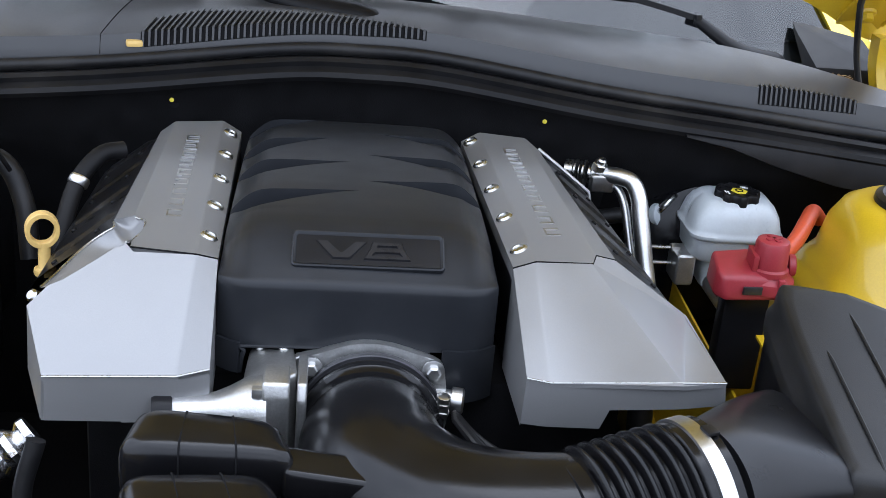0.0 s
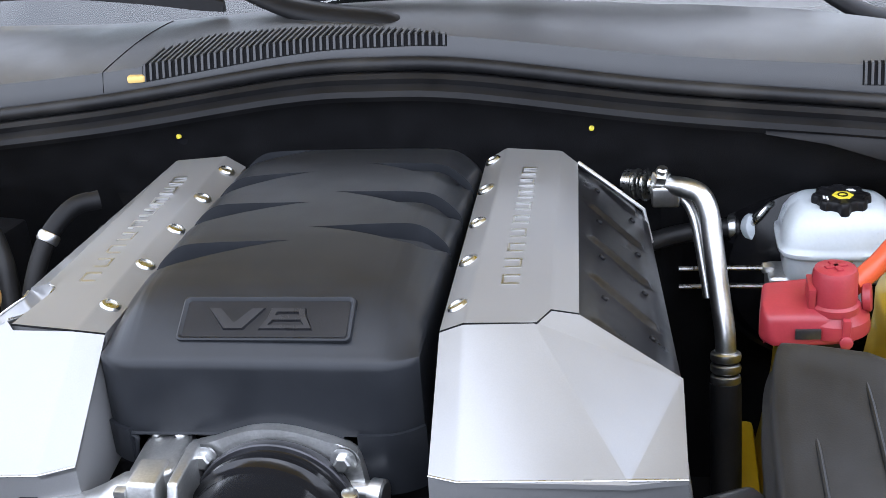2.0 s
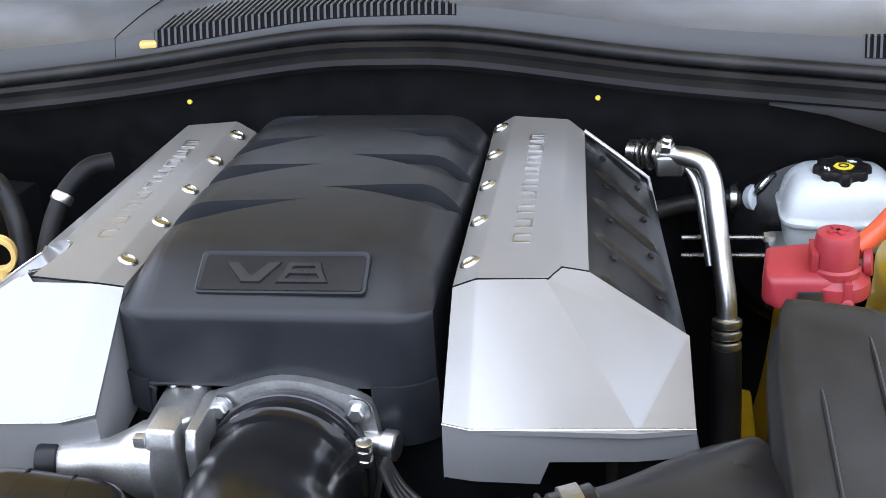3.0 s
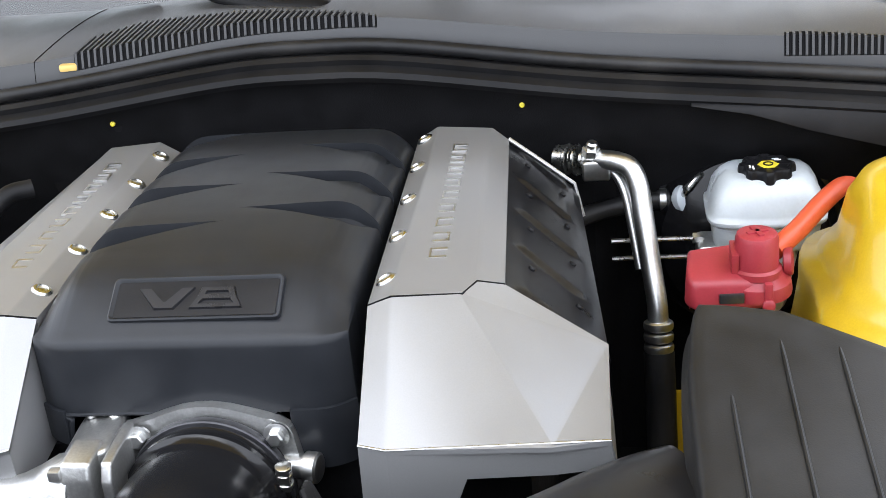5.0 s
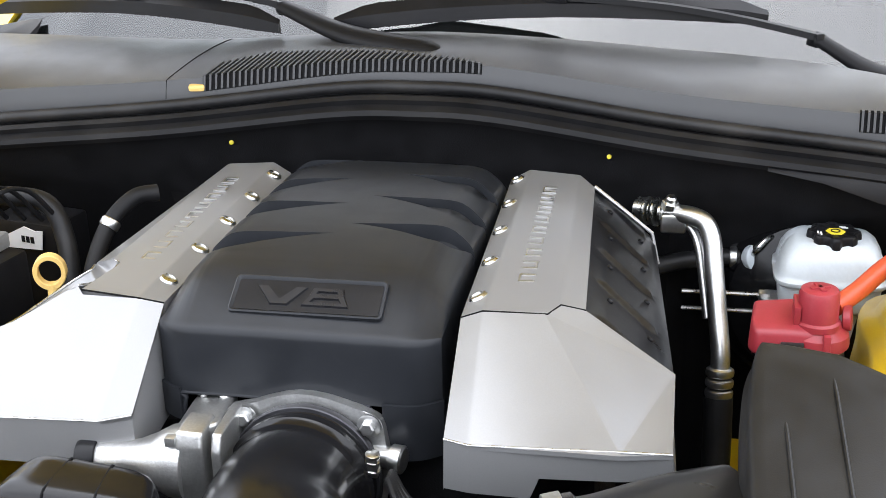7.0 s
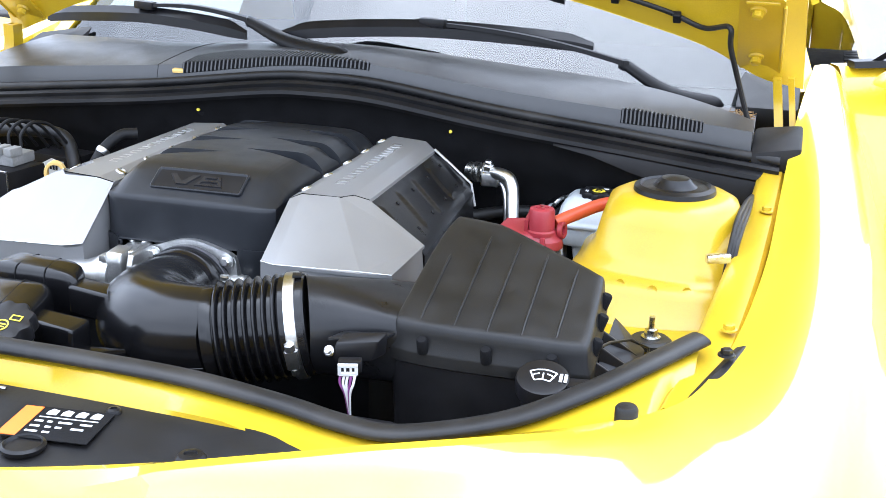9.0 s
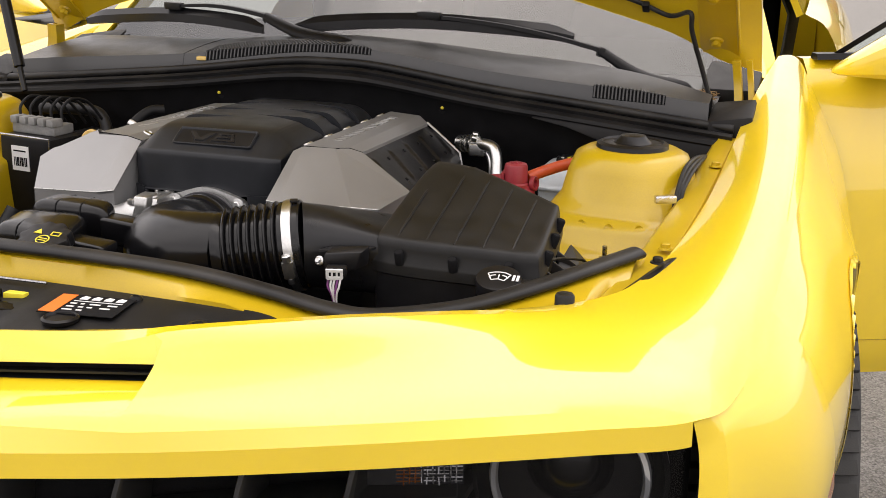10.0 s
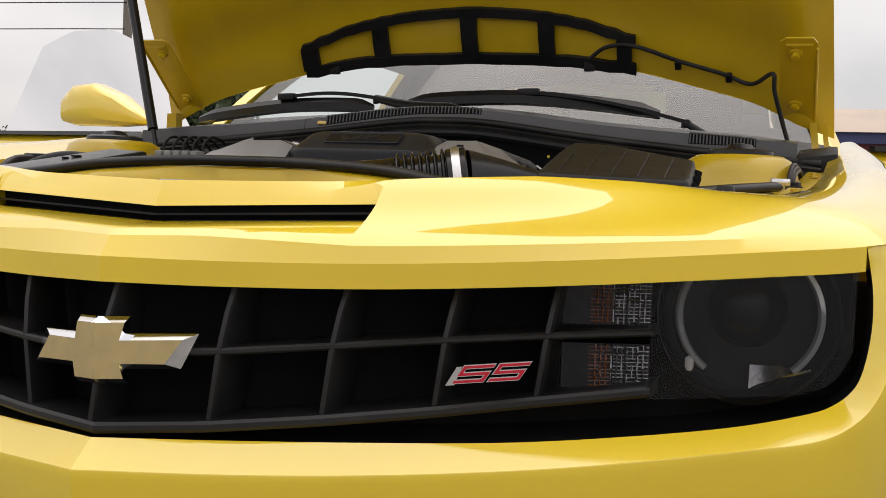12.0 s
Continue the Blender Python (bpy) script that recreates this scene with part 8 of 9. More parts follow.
def build_left_side():
    """The covered box, the control unit with its plugs, and hoses on the passenger side of the bay."""
    cover = thing("battery_cover", (-0.55, 0.66, 0.6), "black wedge-shaped plastic cover with embossed marks", "cover")
    pts = [(-0.505, 0.800, 0.893), (-0.415, 0.775, 0.888), (-0.650, 0.560, 0.838), (-0.560, 0.485, 0.828), (-0.505, 0.80, 0.62), (-0.41, 0.775, 0.62), (-0.65, 0.56, 0.62), (-0.56, 0.485, 0.62)]
    part("lid", hull(pts, 0.008, 3), M_BLACK_GRAIN, cover, "black sloping lid", 40)
    for f, w in ((0.35, 0.018), (0.42, 0.012), (0.8, 0.01)):
        c = Vector((-0.46, 0.787, 0.893)).lerp(Vector((-0.605, 0.522, 0.836)), f)
        part("embossed_mark", box(c, (w, 0.006, 0.0025), 28, 0.001, turn=Euler((radians(-11), 0, radians(28)))), M_BLACK, cover)
    unit = thing("control_unit", (-0.41, 0.90, 0.70), "black control unit with a white barcode label and grey plugs", "control unit")
    part("body", hull([(x, y, z) for x, y in ((-0.50, 0.905), (-0.385, 0.886), (-0.370, 0.967), (-0.50, 0.99)) for z in (0.70, 0.866)], 0.006, 2), M_BLACK, unit)
    m = axes_at((-0.482, 0.9015, 0.772), (0.138, -0.023, 0), (0, 0, 1))
    part("label", slab([(0.010, 0.034), (0.050, 0.034), (0.050, 0.078), (0.010, 0.078)], 0.0015, m), M_WHITE, unit, "white label")
    bm = bmesh.new()
    for k in range(9):
        add_slab(bm, [(0.015 + 0.0035 * k, 0.042), (0.0166 + 0.0035 * k + 0.0006 * (k % 3), 0.042), (0.0166 + 0.0035 * k + 0.0006 * (k % 3), 0.058), (0.015 + 0.0035 * k, 0.058)], 0.0005, m @ Matrix.Translation((0, 0, 0.0015)))
    add_slab(bm, [(0.015, 0.068), (0.044, 0.068), (0.044, 0.0705), (0.015, 0.0705)], 0.0005, m @ Matrix.Translation((0, 0, 0.0015)))
    part("label_print", bm, M_DARK, unit)
    part("plug_block", hull([(x, y, z) for x, y in ((-0.495, 0.935), (-0.395, 0.918), (-0.39, 0.97), (-0.49, 0.985)) for z in (0.866, 0.884)], 0.004, 2), M_GREY_PLUG, unit, "grey plug block")
    rows = [(-0.4995 + 0.115 * f, 0.9055 - 0.0195 * f, 0.868) for f in np.linspace(0, 1, 6)]
    part("edge_strip", add_tube(bmesh.new(), [Vector(p) for p in rows] + [Vector((-0.3838, 0.885, 0.80)), Vector((-0.3838, 0.885, 0.71))], 0.002, 6), M_STEEL_DULL, unit)
    for k in range(5):
        x = -0.485 + 0.0215 * k
        part("plug", box((x, 0.942 - 0.004 * k, 0.890), (0.016, 0.026, 0.014), -10, 0.003), M_GREY_PLUG, unit)
        part("cable", tube([(x, 0.948, 0.892), (x - 0.001, 0.953, 0.912), (x + 0.006, 0.975, 0.926), (x + 0.016, 1.01, 0.914), (x + 0.03, 1.04, 0.87)], 0.0027, 8, 24), M_MATTE, unit, "black looped cable")
    part("harness", tube([(-0.51, 1.045, 0.890), (-0.44, 1.045, 0.895), (-0.385, 1.045, 0.888), (-0.36, 1.03, 0.85), (-0.35, 1.01, 0.79)], 0.011, 12, 30), M_RUBBER, unit)
    tank = thing("labelled_box", (-0.43, 1.15, 0.66), "dark box with a torn white label behind the dipstick", "box")
    part("body", hull([(x, y, z) for x, y in ((-0.515, 1.135), (-0.42, 1.115), (-0.41, 1.18), (-0.51, 1.20)) for z in (0.66, 0.832)], 0.006, 2), M_BLACK, tank)
    m = axes_at((-0.513, 1.1335, 0.797), (0.085, -0.02, 0), (0, 0, 1))
    part("label", slab([(0.016, 0.0), (0.074, 0.004), (0.078, 0.028), (0.066, 0.027), (0.05, 0.031), (0.02, 0.016)], 0.0015, m), M_WHITE, tank, "torn white label")
    bm = bmesh.new()
    for k in range(3):
        add_slab(bm, [(0.045 + 0.007 * k, 0.011), (0.050 + 0.007 * k, 0.011), (0.050 + 0.007 * k, 0.019), (0.045 + 0.007 * k, 0.019)], 0.0006, m @ Matrix.Translation((0, 0, 0.0015)))
    part("label_print", bm, M_DARK, tank)
    hose = thing("coolant_hose", (-0.60, 0.70, 0.70), "black rubber hose running beside the strut tower", "hose")
    part("hose", tube([(-0.50, 0.86, 0.84), (-0.545, 0.81, 0.868), (-0.60, 0.775, 0.872), (-0.645, 0.735, 0.848), (-0.665, 0.68, 0.80), (-0.67, 0.64, 0.74)], 0.0115, 14, 40), M_RUBBER, hose)
    part("clip", box((-0.655, 0.70, 0.82), (0.035, 0.03, 0.02), 30, 0.004), M_BLACK, hose)
    clip = thing("fender_connector", (-0.685, 0.83, 0.85), "black cable connector clipped on the inner fender", "connector")
    part("body", hull([(x, y, z) for x, y in ((-0.70, 0.80), (-0.66, 0.80), (-0.655, 0.86), (-0.70, 0.87)) for z in (0.852, 0.880)], 0.005, 2), M_BLACK, clip)
    part("cable", tube([(-0.68, 0.80, 0.865), (-0.69, 0.76, 0.86), (-0.685, 0.70, 0.83), (-0.68, 0.62, 0.79)], 0.012, 12, 24), M_RUBBER, clip)
    # foil-wrapped hose and low bits below the cover
    foil = thing("foil_sleeve", (-0.34, 0.60, 0.55), "crumpled silver foil sleeve on a pipe", "sleeve")
    path = spline([(-0.275, 0.69, 0.775), (-0.32, 0.665, 0.74), (-0.37, 0.64, 0.68), (-0.41, 0.62, 0.58)], 30)
    rad = [0.017 + 0.003 * math.sin(i * 2.3) + 0.0015 * math.sin(i * 5.1) for i in range(30)]
    part("sleeve", add_tube(bmesh.new(), [Vector(p) for p in path], rad, 18), M_FOIL, foil, angle=18)
    bracket = thing("engine_mount_bracket", (-0.33, 0.70, 0.60), "yellow painted bracket below the silver cover", "bracket")
    part("plate", hull([(x, y, z) for x, y in ((-0.40, 0.76), (-0.345, 0.735), (-0.34, 0.78), (-0.40, 0.80)) for z in (0.66, 0.745)], 0.006, 2), M_YELLOW_IN, bracket)
    part("plate", hull([(x, y, z) for x, y in ((-0.41, 0.68), (-0.36, 0.66), (-0.37, 0.72), (-0.41, 0.73)) for z in (0.62, 0.71)], 0.006, 2), M_YELLOW_IN, bracket)
    belt = thing("belt_hose", (-0.28, 0.66, 0.6), "black hose below the silver cover", "hose")
    part("hose", tube([(-0.335, 0.715, 0.79), (-0.345, 0.69, 0.75), (-0.33, 0.655, 0.70), (-0.29, 0.63, 0.66), (-0.22, 0.62, 0.65)], 0.012, 12, 30), M_RUBBER, belt)
    part("lower_hose", tube([(-0.265, 0.655, 0.79), (-0.275, 0.64, 0.74), (-0.25, 0.625, 0.70), (-0.20, 0.62, 0.69)], 0.008, 12, 30), M_RUBBER, belt)


def build_washer_cap():
    cap = thing("washer_tank", (0.545, 0.475, 0.76), "washer filler with a black cap and white wiper symbol", "washer tank")
    c, n = Vector((0.538, 0.474, 0.8395)), Vector((0.05, -0.30, 1)).normalized()
    part("lid", turned([(0.0275, -0.018), (0.0285, -0.004), (0.027, 0.001), (0.023, 0.002), (0.002, 0.002)], c, n, 40), M_BLACK, cap)
    part("neck", turned([(0.022, -0.10), (0.022, -0.015)], c, n, 24), M_BLACK, cap)
    part("tab", box(c + Vector((0.040, 0.004, -0.004)), (0.03, 0.022, 0.006), 8, 0.003), M_BLACK, cap)
    m = axes_at(c + n * 0.0021, (1, 0.06, 0), (0, 1, 0.3))
    bm = bmesh.new()
    curves = [[(-0.014, 0.006), (-0.007, 0.0095), (0.0, 0.0105), (0.007, 0.0095), (0.014, 0.006)], [(-0.008, -0.007), (0.0, -0.0045), (0.008, -0.007)], [(-0.014, 0.006), (-0.008, -0.007)], [(0.014, 0.006), (0.008, -0.007)], [(0.0, -0.005), (0.0, 0.005)],
              [(-0.004, 0.004), (-0.009, 0.002), (-0.0115, -0.002)], [(0.004, 0.004), (0.009, 0.002), (0.0115, -0.002)]]
    for line in curves:
        for (x0, y0), (x1, y1) in zip(line, line[1:]):
            d = Vector((x1 - x0, y1 - y0)).normalized() * 0.0007
            add_slab(bm, [(x0 - d.y, y0 + d.x), (x1 - d.y, y1 + d.x), (x1 + d.y, y1 - d.x), (x0 + d.y, y0 - d.x)], 0.0006, m)
    for x in (0.019, 0.024):
        add_slab(bm, [(x - 0.002, -0.006), (x + 0.0012, -0.006), (x + 0.0012, 0.006), (x - 0.002, 0.006)], 0.0006, m)
    part("symbol", bm, M_WHITE, cap, "white windscreen washer symbol")


def build_label():
    """Service label on the radiator cover: an orange block with white rows."""
    lab = thing("service_label", (0.11, 0.235, 0.828), "orange and white printed service label on the black radiator cover", "label")
    m = axes_at((0.075, 0.208, 0.8262), (1, 0.1, 0.0), (0.10, 1, 0.02))
    part("sheet", slab([(0, 0), (0.092, 0), (0.092, 0.062), (0, 0.062)], 0.0008, m), M_DARK, lab)
    up = m @ Matrix.Translation((0, 0, 0.0008))
    part("orange_block", slab([(0.001, 0.002), (0.020, 0.002), (0.020, 0.060), (0.001, 0.060)], 0.0006, up), M_ORANGE_PRINT, lab)
    bm = bmesh.new()
    rnd = random.Random(4)
    for k in range(4):
        x = 0.028 + 0.015 * k
        add_slab(bm, [(x, 0.047), (x + 0.010, 0.047), (x + 0.010, 0.056), (x + 0.003, 0.058), (x, 0.053)], 0.0006, up)
    for j, y in enumerate((0.041, 0.032, 0.022, 0.012)):
        x = 0.024
        while x < 0.082:
            w = 0.004 + rnd.random() * 0.010
            h = 0.0012 if j == 0 else 0.003
            if j == 0:
                w = 0.06
            add_slab(bm, [(x, y), (x + w, y), (x + w, y + h), (x, y + h)], 0.0005, up)
            x += w + 0.004 + rnd.random() * 0.006
            if j == 3 and x > 0.05:
                break
    part("print", bm, M_WHITE, lab)
    for x, y, r in ((0.268, 0.226, 0.014), (0.155, 0.285, 0.008), (-0.155, 0.285, 0.008), (-0.300, 0.262, 0.012)):
        clip = thing("push_clip", (x, y, 0.823), "round black push clip in the radiator cover", "clip", "push clips")
        part("head", turned([(r, 0), (r, 0.004), (r * 0.8, 0.007), (r * 0.45, 0.008), (r * 0.4, 0.006), (0.001, 0.006)], (x, y, 0.823), (0, 0, 1), 24), M_BLACK, clip)
    latch = thing("hood_latch", (-0.05, 0.23, 0.80), "hood latch with a yellow lever in the radiator cover", "latch")
    part("plate", hull([(x, y, z) for x, y in ((-0.12, 0.22), (-0.105, 0.285), (0.02, 0.285), (0.03, 0.225)) for z in (0.806, 0.818)], 0.002), M_BLACK_GLOSS, latch)
    part("catch", hull([(x, y, z) for x, y in ((-0.08, 0.23), (-0.075, 0.262), (-0.01, 0.262), (-0.01, 0.23)) for z in (0.815, 0.829)], 0.003), M_BLACK, latch)
    part("lever", hull([(x, y, z) for x, y in ((-0.005, 0.255), (-0.005, 0.268), (0.022, 0.268), (0.022, 0.258)) for z in (0.818, 0.825)], 0.001), M_YELLOW_PRINT, latch)
    part("frame", add_tube(bmesh.new(), [Vector(p) for p in ((-0.125, 0.205, 0.825), (-0.107, 0.290, 0.830), (0.03, 0.292, 0.830))], 0.002, 6), M_STEEL_DULL, latch)
    vent = thing("round_cap", (0.108, 0.196, 0.82), "round ribbed black cap in the radiator cover", "cap")
    part("rim", turned([(0.020, 0), (0.021, 0.004), (0.018, 0.006), (0.016, 0.003), (0.002, 0.003)], (0.112, 0.200, 0.8225), (0, 0, 1), 32), M_BLACK, vent)


def build_tower_bits():
    for side in (1,):
        loom = thing("cable_loom", (0.70, 0.95, 0.80), "bundle of black cables beside the strut tower", "cables")
        for k in range(3):
            dx = 0.006 * k
            part("cable", tube([(0.690 + dx * 0.6, 0.86, 0.80), (0.696 + dx * 0.6, 0.872, 0.866), (0.700 + dx * 0.6, 0.92, 0.897 - 0.006 * k), (0.706 + dx * 0.5, 1.0, 0.90 - 0.004 * k), (0.712, 1.10, 0.885)], 0.0034, 10, 40), M_RUBBER, loom)
        part("foil_clip", box((0.684, 0.845, 0.868), (0.032, 0.012, 0.012), 25, 0.003), M_FOIL, loom, "silver foil clip")
    debris = thing("dry_leaves", (0.665, 1.415, 0.93), "small tuft of dry pine needles at the wiper", "leaves", kind="stuff")
    rnd = random.Random(9)
    bm = bmesh.new()
    for k in range(70):
        c = Vector((0.662 + rnd.uniform(-0.02, 0.03), 1.405 + rnd.uniform(-0.03, 0.02), 0.934 + rnd.uniform(0, 0.012)))
        d = Vector((rnd.uniform(-1, 1), rnd.uniform(-1, 1), rnd.uniform(-0.3, 0.6))).normalized() * rnd.uniform(0.006, 0.016)
        add_tube(bm, [c - d, c + d], 0.0007, 4)
    part("needles", bm, M_STRAW, debris)
    flag = thing("cowl_clip", (-0.285, 1.25, 0.975), "small pale yellow plastic clip at the cowl", "clip")
    part("tab", box(seal_at(-0.272, 0.018, 0.010), (0.020, 0.012, 0.008), 10, 0.003), M_PALE_YELLOW, flag)
    # black plastic pipe stubs behind the cover
    part("filler_elbow", tube([(-0.258, 1.06, 0.902), (-0.280, 1.045, 0.900), (-0.299, 1.02, 0.879), (-0.309, 0.995, 0.845), (-0.314, 0.97, 0.80)], 0.0095, 14, 24), M_MATTE, bpy.data.objects["engine"], "black breather elbow")
    part("breather_clamp", turned([(0.0102, 0), (0.0112, 0.002), (0.0112, 0.008), (0.0102, 0.010)], (-0.297, 1.022, 0.882), (-0.35, -0.6, -0.72), 20), M_PIPE, bpy.data.objects["engine"])
    harness = thing("wire_harness", (0.10, 0.70, 0.72), "dark wire harness beside the throttle body", "wires")
    for k in range(4):
        part("wire", tube([(0.082, 0.712 - 0.004 * k, 0.795), (0.10, 0.69 - 0.006 * k, 0.785), (0.125, 0.675, 0.775 - 0.006 * k), (0.16, 0.66 + 0.008 * k, 0.765), (0.22, 0.65, 0.755)], 0.0035, 8, 30), M_RUBBER, harness)
    fan = thing("fan_shroud", (0, 0.42, 0.5), "black radiator and fan shroud behind the front panel", "radiator")
    part("shroud", hull([(x, y, z) for x in (-0.40, 0.40) for y in (0.385, 0.43) for z in (0.45, 0.79)], 0.01), M_BLACK, fan)
    # added sheet for a yellow patch of unknown origin; its cords are made up
    sticker = thing("window_sheet", (0.21, 2.30, 1.09), "pale yellow sheet added behind the windscreen for an unidentified yellow patch", "card")
    part("card", box((0.217, 2.30, 1.124), (0.198, 0.003, 0.060), 0, 0.0008), M_PALE_PATCH, sticker)
    for dx in (-0.06, 0.06):
        part("cord", add_tube(bmesh.new(), [Vector((0.217 + dx, 2.30, 1.153)), Vector((0.217 + dx * 1.1, 2.30, 1.333))], 0.0008, 6), M_DARK, sticker)
    for s in (-1, 1):
        mark = assembly("side_marker", "amber side marker lamp in the bumper corner")
        rows = []
        for f in np.linspace(0, 1, 8):
            y, z = 0.428 + 0.072 * f, 0.576 + 0.046 * f
            hw = 0.019
            x = interp(y, (0.33, 0.425, 0.51), (0.884, 0.918, 0.9385))
            rows.append([Vector((s * (x + 0.009), y + 0.006, z - hw)), Vector((s * (x + 0.0105), y, z)), Vector((s * (x + 0.009), y - 0.004, z + hw)), Vector((s * (x - 0.01), y, z + hw)), Vector((s * (x - 0.01), y, z - hw))])
        part("lens", add_grid(bmesh.new(), rows, True, True), M_AMBER, mark)


M_WIPER = material("satin_black_arm", (0.009, 0.009, 0.010), 0.42, 0.0, 0.0, 20.0, 0.1, spec=0.16)
M_GREY_PLUG = material("grey_plug_plastic", (0.24, 0.24, 0.235), 0.5, 0.0, 0.0, 40.0, 0.15)
M_FOIL = material("crumpled_foil", (0.75, 0.75, 0.76), 0.22, 1.0, 0.0, 40.0, 0.1, 0.8, 120.0)
M_STRAW = material("dry_straw", (0.35, 0.22, 0.09), 0.8, 0.0, 0.0, 60.0, 0.3)
build_wiper((0.0215, 1.286, 1.009), (-0.105, 1.330, 1.020), (-0.216, 1.402, 1.042), (-0.462, 1.462, 1.048), [(-0.745, 1.560, 1.003), (-0.60, 1.512, 1.018), (-0.462, 1.466, 1.028), (-0.33, 1.420, 1.028), (-0.213, 1.380, 1.022)], 162)
build_wiper((0.636, 1.515, 0.930), (0.548, 1.468, 0.955), (0.466, 1.453, 1.003), (0.135, 1.400, 1.058), [(-0.135, 1.362, 1.030), (0.0, 1.380, 1.042), (0.135, 1.402, 1.046), (0.28, 1.440, 1.038), (0.408, 1.476, 1.026)], 170)
build_left_side()
build_washer_cap()
build_label()
build_tower_bits()


# ---- beyond the lot ----
def build_building():
    house = thing("building", (8, 44, 0), "long low red building raised on posts, with a tan roof", "building")
    part("wall", box((9, 45, 2.25), (34, 8, 2.3), 0, 0.02), M_BRICK, house, "red brick wall")
    part("skid", box((9, 45, 1.04), (33.6, 7.6, 0.14), 0, 0.02), M_DARK, house)
    for k in range(9):
        part("post", box((-6.5 + 4 * k, 41.6, 0.49), (0.35, 0.35, 0.98), 0, 0.02), M_DARK, house)
    part("fascia", box((9, 44.9, 3.52), (34.6, 8.6, 0.36), 0, 0.02), M_BLUE, house, "dark blue band")
    part("roof", hull([(-8.6, 40.4, 3.7), (26.6, 40.4, 3.7), (26.6, 49.4, 3.7), (-8.6, 49.4, 3.7), (-8.6, 43.5, 4.7), (26.6, 43.5, 4.7), (26.6, 46.5, 4.7), (-8.6, 46.5, 4.7)]), M_TAN, house, "tan metal roof")
    for k in range(9):
        x = -5.5 + 3.7 * k
        w = assembly("window", "", house)
        part("frame", box((x, 40.98, 1.75), (1.5, 0.12, 1.3), 0, 0.01), M_DARK, w)
        part("pane", box((x, 40.93, 1.75), (1.34, 0.04, 1.14), 0, 0.0), M_STEEL_DARK, w)


def build_coupe(at, heading, paint, label, group=""):
    """A parked coupe far off: lofted body, glass house, wheels and lamps. Its nose points along x before turning."""
    coupe = thing("parked_car", at, label, "car", group)
    turn = Matrix.Translation(Vector(at)) @ Matrix.Rotation(radians(heading), 4, "Z")
    rows = []
    for x, zb, zt, w in ((-2.35, 0.45, 0.85, 0.70), (-2.25, 0.28, 1.00, 0.84), (-1.6, 0.24, 1.03, 0.91), (-0.6, 0.22, 0.98, 0.92), (0.5, 0.22, 0.96, 0.92), (1.2, 0.23, 0.92, 0.92), (1.9, 0.25, 0.84, 0.88), (2.3, 0.28, 0.74, 0.76), (2.42, 0.40, 0.66, 0.60)):
        rows.append([turn @ Vector((x, s * w * f, z)) for s, f, z in ((-1, 0.80, zb), (-1, 0.98, zb + 0.12), (-1, 1.0, (zb + zt) / 2), (-1, 0.93, zt - 0.10), (-1, 0.78, zt), (1, 0.0, zt + 0.03), (1, 0.78, zt), (1, 0.93, zt - 0.10), (1, 1.0, (zb + zt) / 2), (1, 0.98, zb + 0.12), (1, 0.80, zb))])
    fine = [spline([r[k] for r in rows], 40) for k in range(11)]
    part("body", add_grid(bmesh.new(), [[Vector(f[j]) for f in fine] for j in range(40)], True, True), paint, coupe, "", 50)
    rows = []
    for x, z, w in ((-1.75, 1.02, 0.62), (-1.0, 1.30, 0.58), (-0.3, 1.39, 0.60), (0.15, 1.33, 0.62), (0.85, 1.0, 0.70)):
        rows.append([turn @ Vector((x, -w - 0.14, 0.98)), turn @ Vector((x, -w, z - 0.03)), turn @ Vector((x, 0, z)), turn @ Vector((x, w, z - 0.03)), turn @ Vector((x, w + 0.14, 0.98))])
    part("glasshouse", sheet(rows), M_STEEL_DARK, coupe, "dark windows")
    rows = [[turn @ Vector((x, y, z + 0.012)) for y in (-0.56, 0, 0.56)] for x, z in ((-0.95, 1.31), (-0.3, 1.39), (0.12, 1.335))]
    part("roof", sheet(rows, 0.02), paint, coupe)
    for x in (-1.38, 1.40):
        for s in (-1, 1):
            c = turn @ Vector((x, s * 0.80, 0.345))
            ax = turn.to_3x3() @ Vector((0, s, 0))
            w = assembly("wheel", "", coupe)
            part("tyre", turned([(0.22, -0.10), (0.33, -0.11), (0.345, -0.08), (0.345, 0.10), (0.33, 0.125), (0.25, 0.13)], c, ax, 40), M_TYRE, w)
            bm = turned([(0.25, 0.0), (0.25, 0.12), (0.235, 0.125), (0.22, 0.06), (0.03, 0.08)], c, ax, 32)
            for k in range(5):
                a = 2 * math.pi * k / 5
                d = turn.to_3x3() @ Vector((math.cos(a), 0, math.sin(a)))
                add_tube(bm, [c + ax * 0.11 + d * 0.04, c + ax * 0.12 + d * 0.23], 0.03, 6)
            part("rim", bm, M_STEEL_DULL, w)
    for s in (-1, 1):
        part("headlamp", hull([turn @ Vector((x, s * y, z)) for x, y, z in ((2.20, 0.76, 0.66), (2.36, 0.55, 0.66), (2.20, 0.76, 0.74), (2.34, 0.55, 0.73), (2.10, 0.80, 0.70))]), M_STEEL_DARK, coupe)
    part("nose_grille", hull([turn @ Vector((x, y, z)) for x in (2.30, 2.43) for y in (-0.48, 0.48) for z in (0.46, 0.60)], 0.02), M_DARK, coupe)
    return coupe


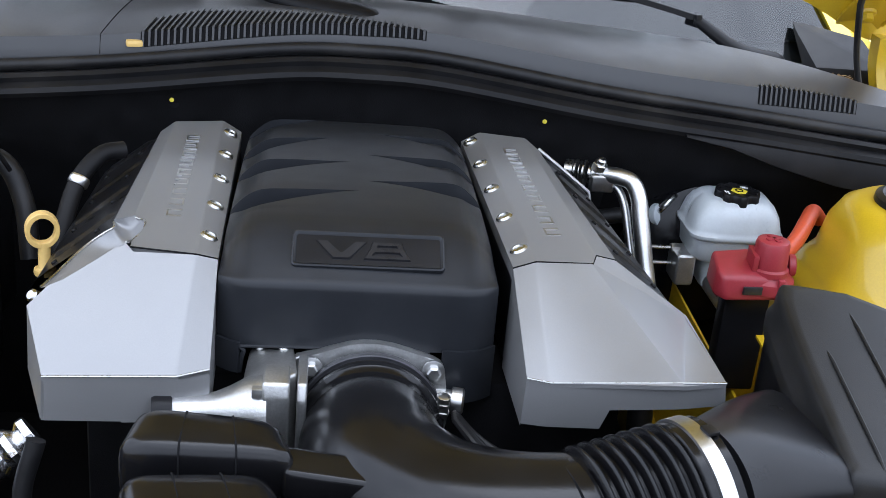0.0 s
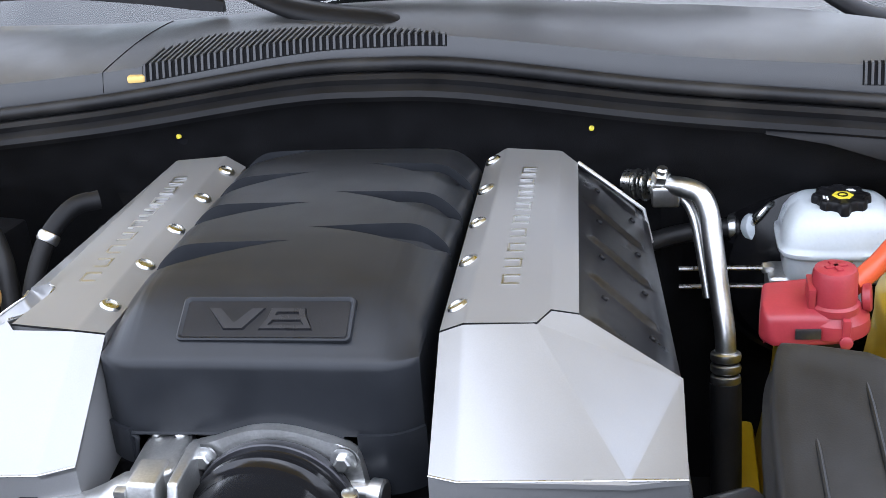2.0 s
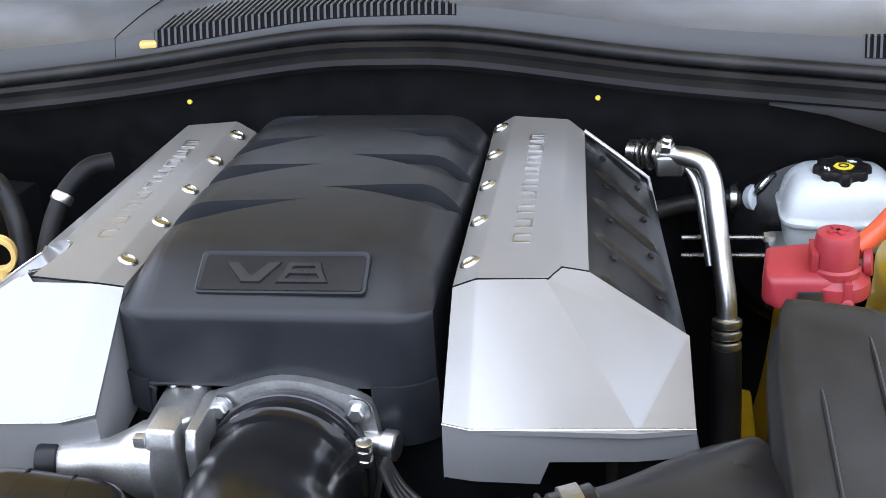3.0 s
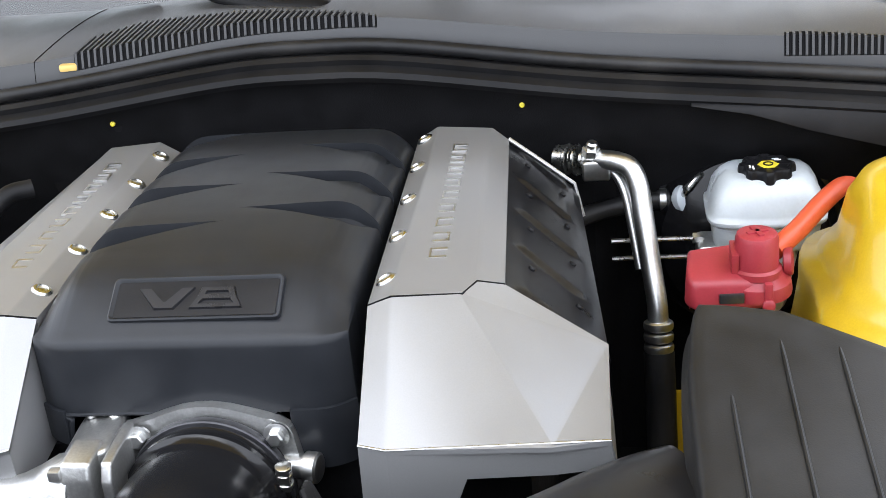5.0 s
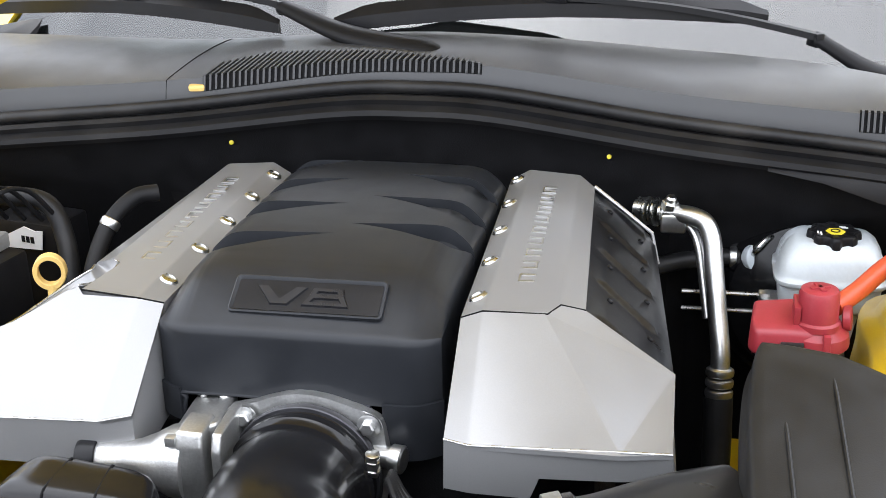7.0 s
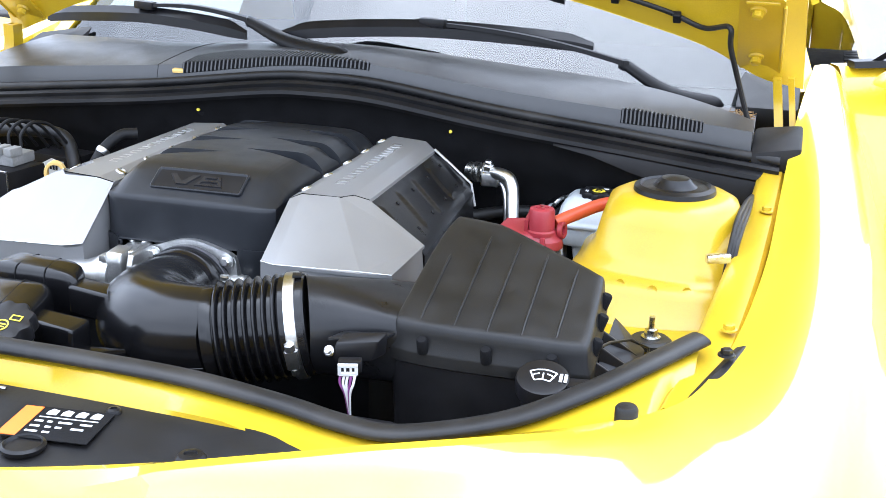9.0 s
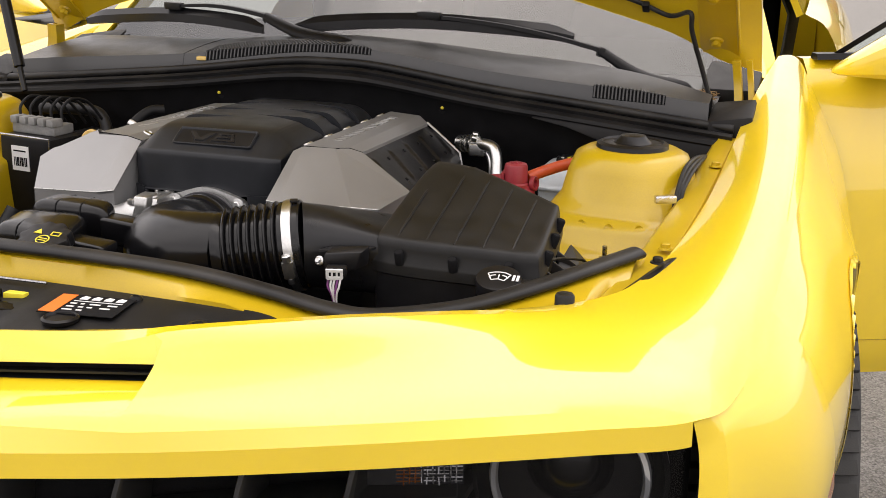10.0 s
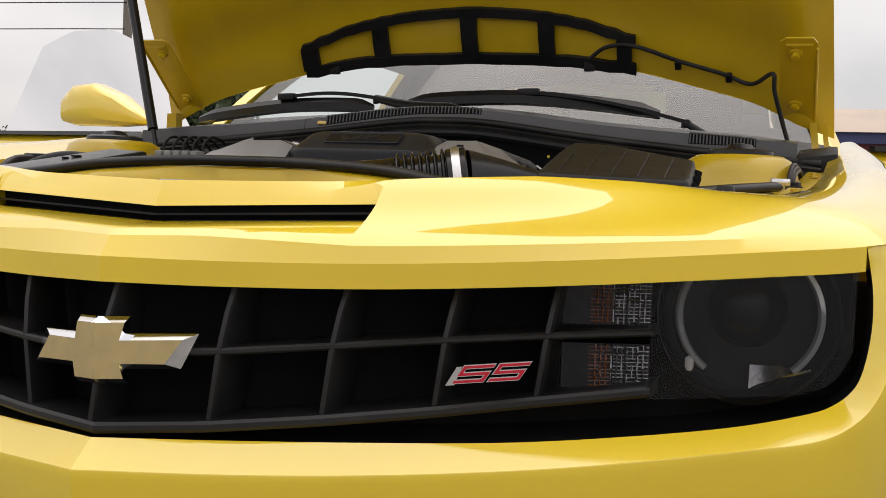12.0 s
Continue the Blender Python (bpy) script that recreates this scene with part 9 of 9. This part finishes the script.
def build_tree(at, height, spread, seed, label):
    """Trunk, limbs and a ragged crown of many small leaf clumps."""
    tree = thing("tree", at, label, "tree", "trees")
    rnd = random.Random(seed)
    base = Vector(at)
    bm = bmesh.new()
    add_tube(bm, [base, base + Vector((0.1, 0, height * 0.25)), base + Vector((0, 0.1, height * 0.55)), base + Vector((0.1, 0.1, height * 0.85))], [0.22, 0.17, 0.11, 0.04], 10)
    ends = []
    for k in range(9):
        a = rnd.uniform(0, 2 * math.pi)
        z0 = height * rnd.uniform(0.28, 0.7)
        e = base + Vector((math.cos(a) * spread * rnd.uniform(0.4, 0.8), math.sin(a) * spread * rnd.uniform(0.4, 0.8), z0 + height * rnd.uniform(0.08, 0.28)))
        add_tube(bm, [base + Vector((0, 0, z0)), (base + Vector((0, 0, z0))).lerp(e, 0.5) + Vector((0, 0, 0.2)), e], [0.07, 0.05, 0.015], 6)
        ends.append(e)
    part("trunk", bm, M_BARK, tree)
    verts, faces = [], []
    for k in range(5200):
        e = rnd.choice(ends) if rnd.random() < 0.75 else base + Vector((0, 0, height * 0.8))
        c = e + Vector((rnd.gauss(0, 1), rnd.gauss(0, 1), rnd.gauss(0, 0.8))) * spread * 0.20
        if c.z < height * 0.18:
            continue
        s = rnd.uniform(0.12, 0.30)
        q = Euler((rnd.uniform(0, 6), rnd.uniform(0, 6), rnd.uniform(0, 6))).to_matrix()
        n = len(verts)
        verts += [tuple(c + q @ Vector(p) * s) for p in ((-1, -0.4, 0), (0, -0.6, 0.2), (1, 0, 0), (0, 0.6, 0.2), (-0.7, 0.4, -0.1))]
        faces.append((n, n + 1, n + 2, n + 3, n + 4))
    me = bpy.data.meshes.new("crown")
    me.from_pydata(verts, [], faces)
    me.materials.append(M_LEAF)
    ob = new("crown", me)
    ob.parent = tree
    ob.matrix_parent_inverse = Matrix.Translation(base).inverted()


def build_far():
    build_building()
    build_coupe((-0.80, 30.9, 0), -14, M_CARWHITE, "white coupe with five-spoke wheels parked across the lot", "far cars")
    build_coupe((-12.2, 24.0, 0), 200, M_CARWHITE, "white car parked at the far side of the lot", "far cars")
    pole = thing("utility_pole", (-15.8, 25.3, 0), "weathered wooden utility pole carrying thin wires", "pole")
    part("mast", add_tube(bmesh.new(), [Vector((-15.8, 25.3, 0)), Vector((-15.8, 25.3, 8.2))], [0.13, 0.10], 14), M_WOODPOLE, pole)
    part("crossarm", box((-15.8, 25.2, 7.6), (2.0, 0.1, 0.12), 20, 0.01), M_WOODPOLE, pole)
    for dz, dx in ((4.85, 0.0), (5.5, 0.1), (7.7, -0.4)):
        pts = [(-15.8 + dx, 25.2, dz), (-24, 24.0, dz - 0.05), (-36, 22.5, dz + 0.5), (-60, 20, dz + 1.5)]
        part("wire", tube(pts, 0.014, 6, 24), M_RUBBER, pole)
    for k, (x, y, h, sp) in enumerate(((-24, 44, 6.6, 3.0), (-28.5, 46, 6.2, 2.8), (29, 66, 8.6, 3.0), (-38, 70, 4.2, 3.4), (-45, 72, 4.6, 3.6), (-52, 71, 4.2, 3.6), (-60, 70, 4.4, 3.6))):
        build_tree((x, y, 0), h, sp, 20 + k, "leafy green tree beyond the parking lot")


build_far()
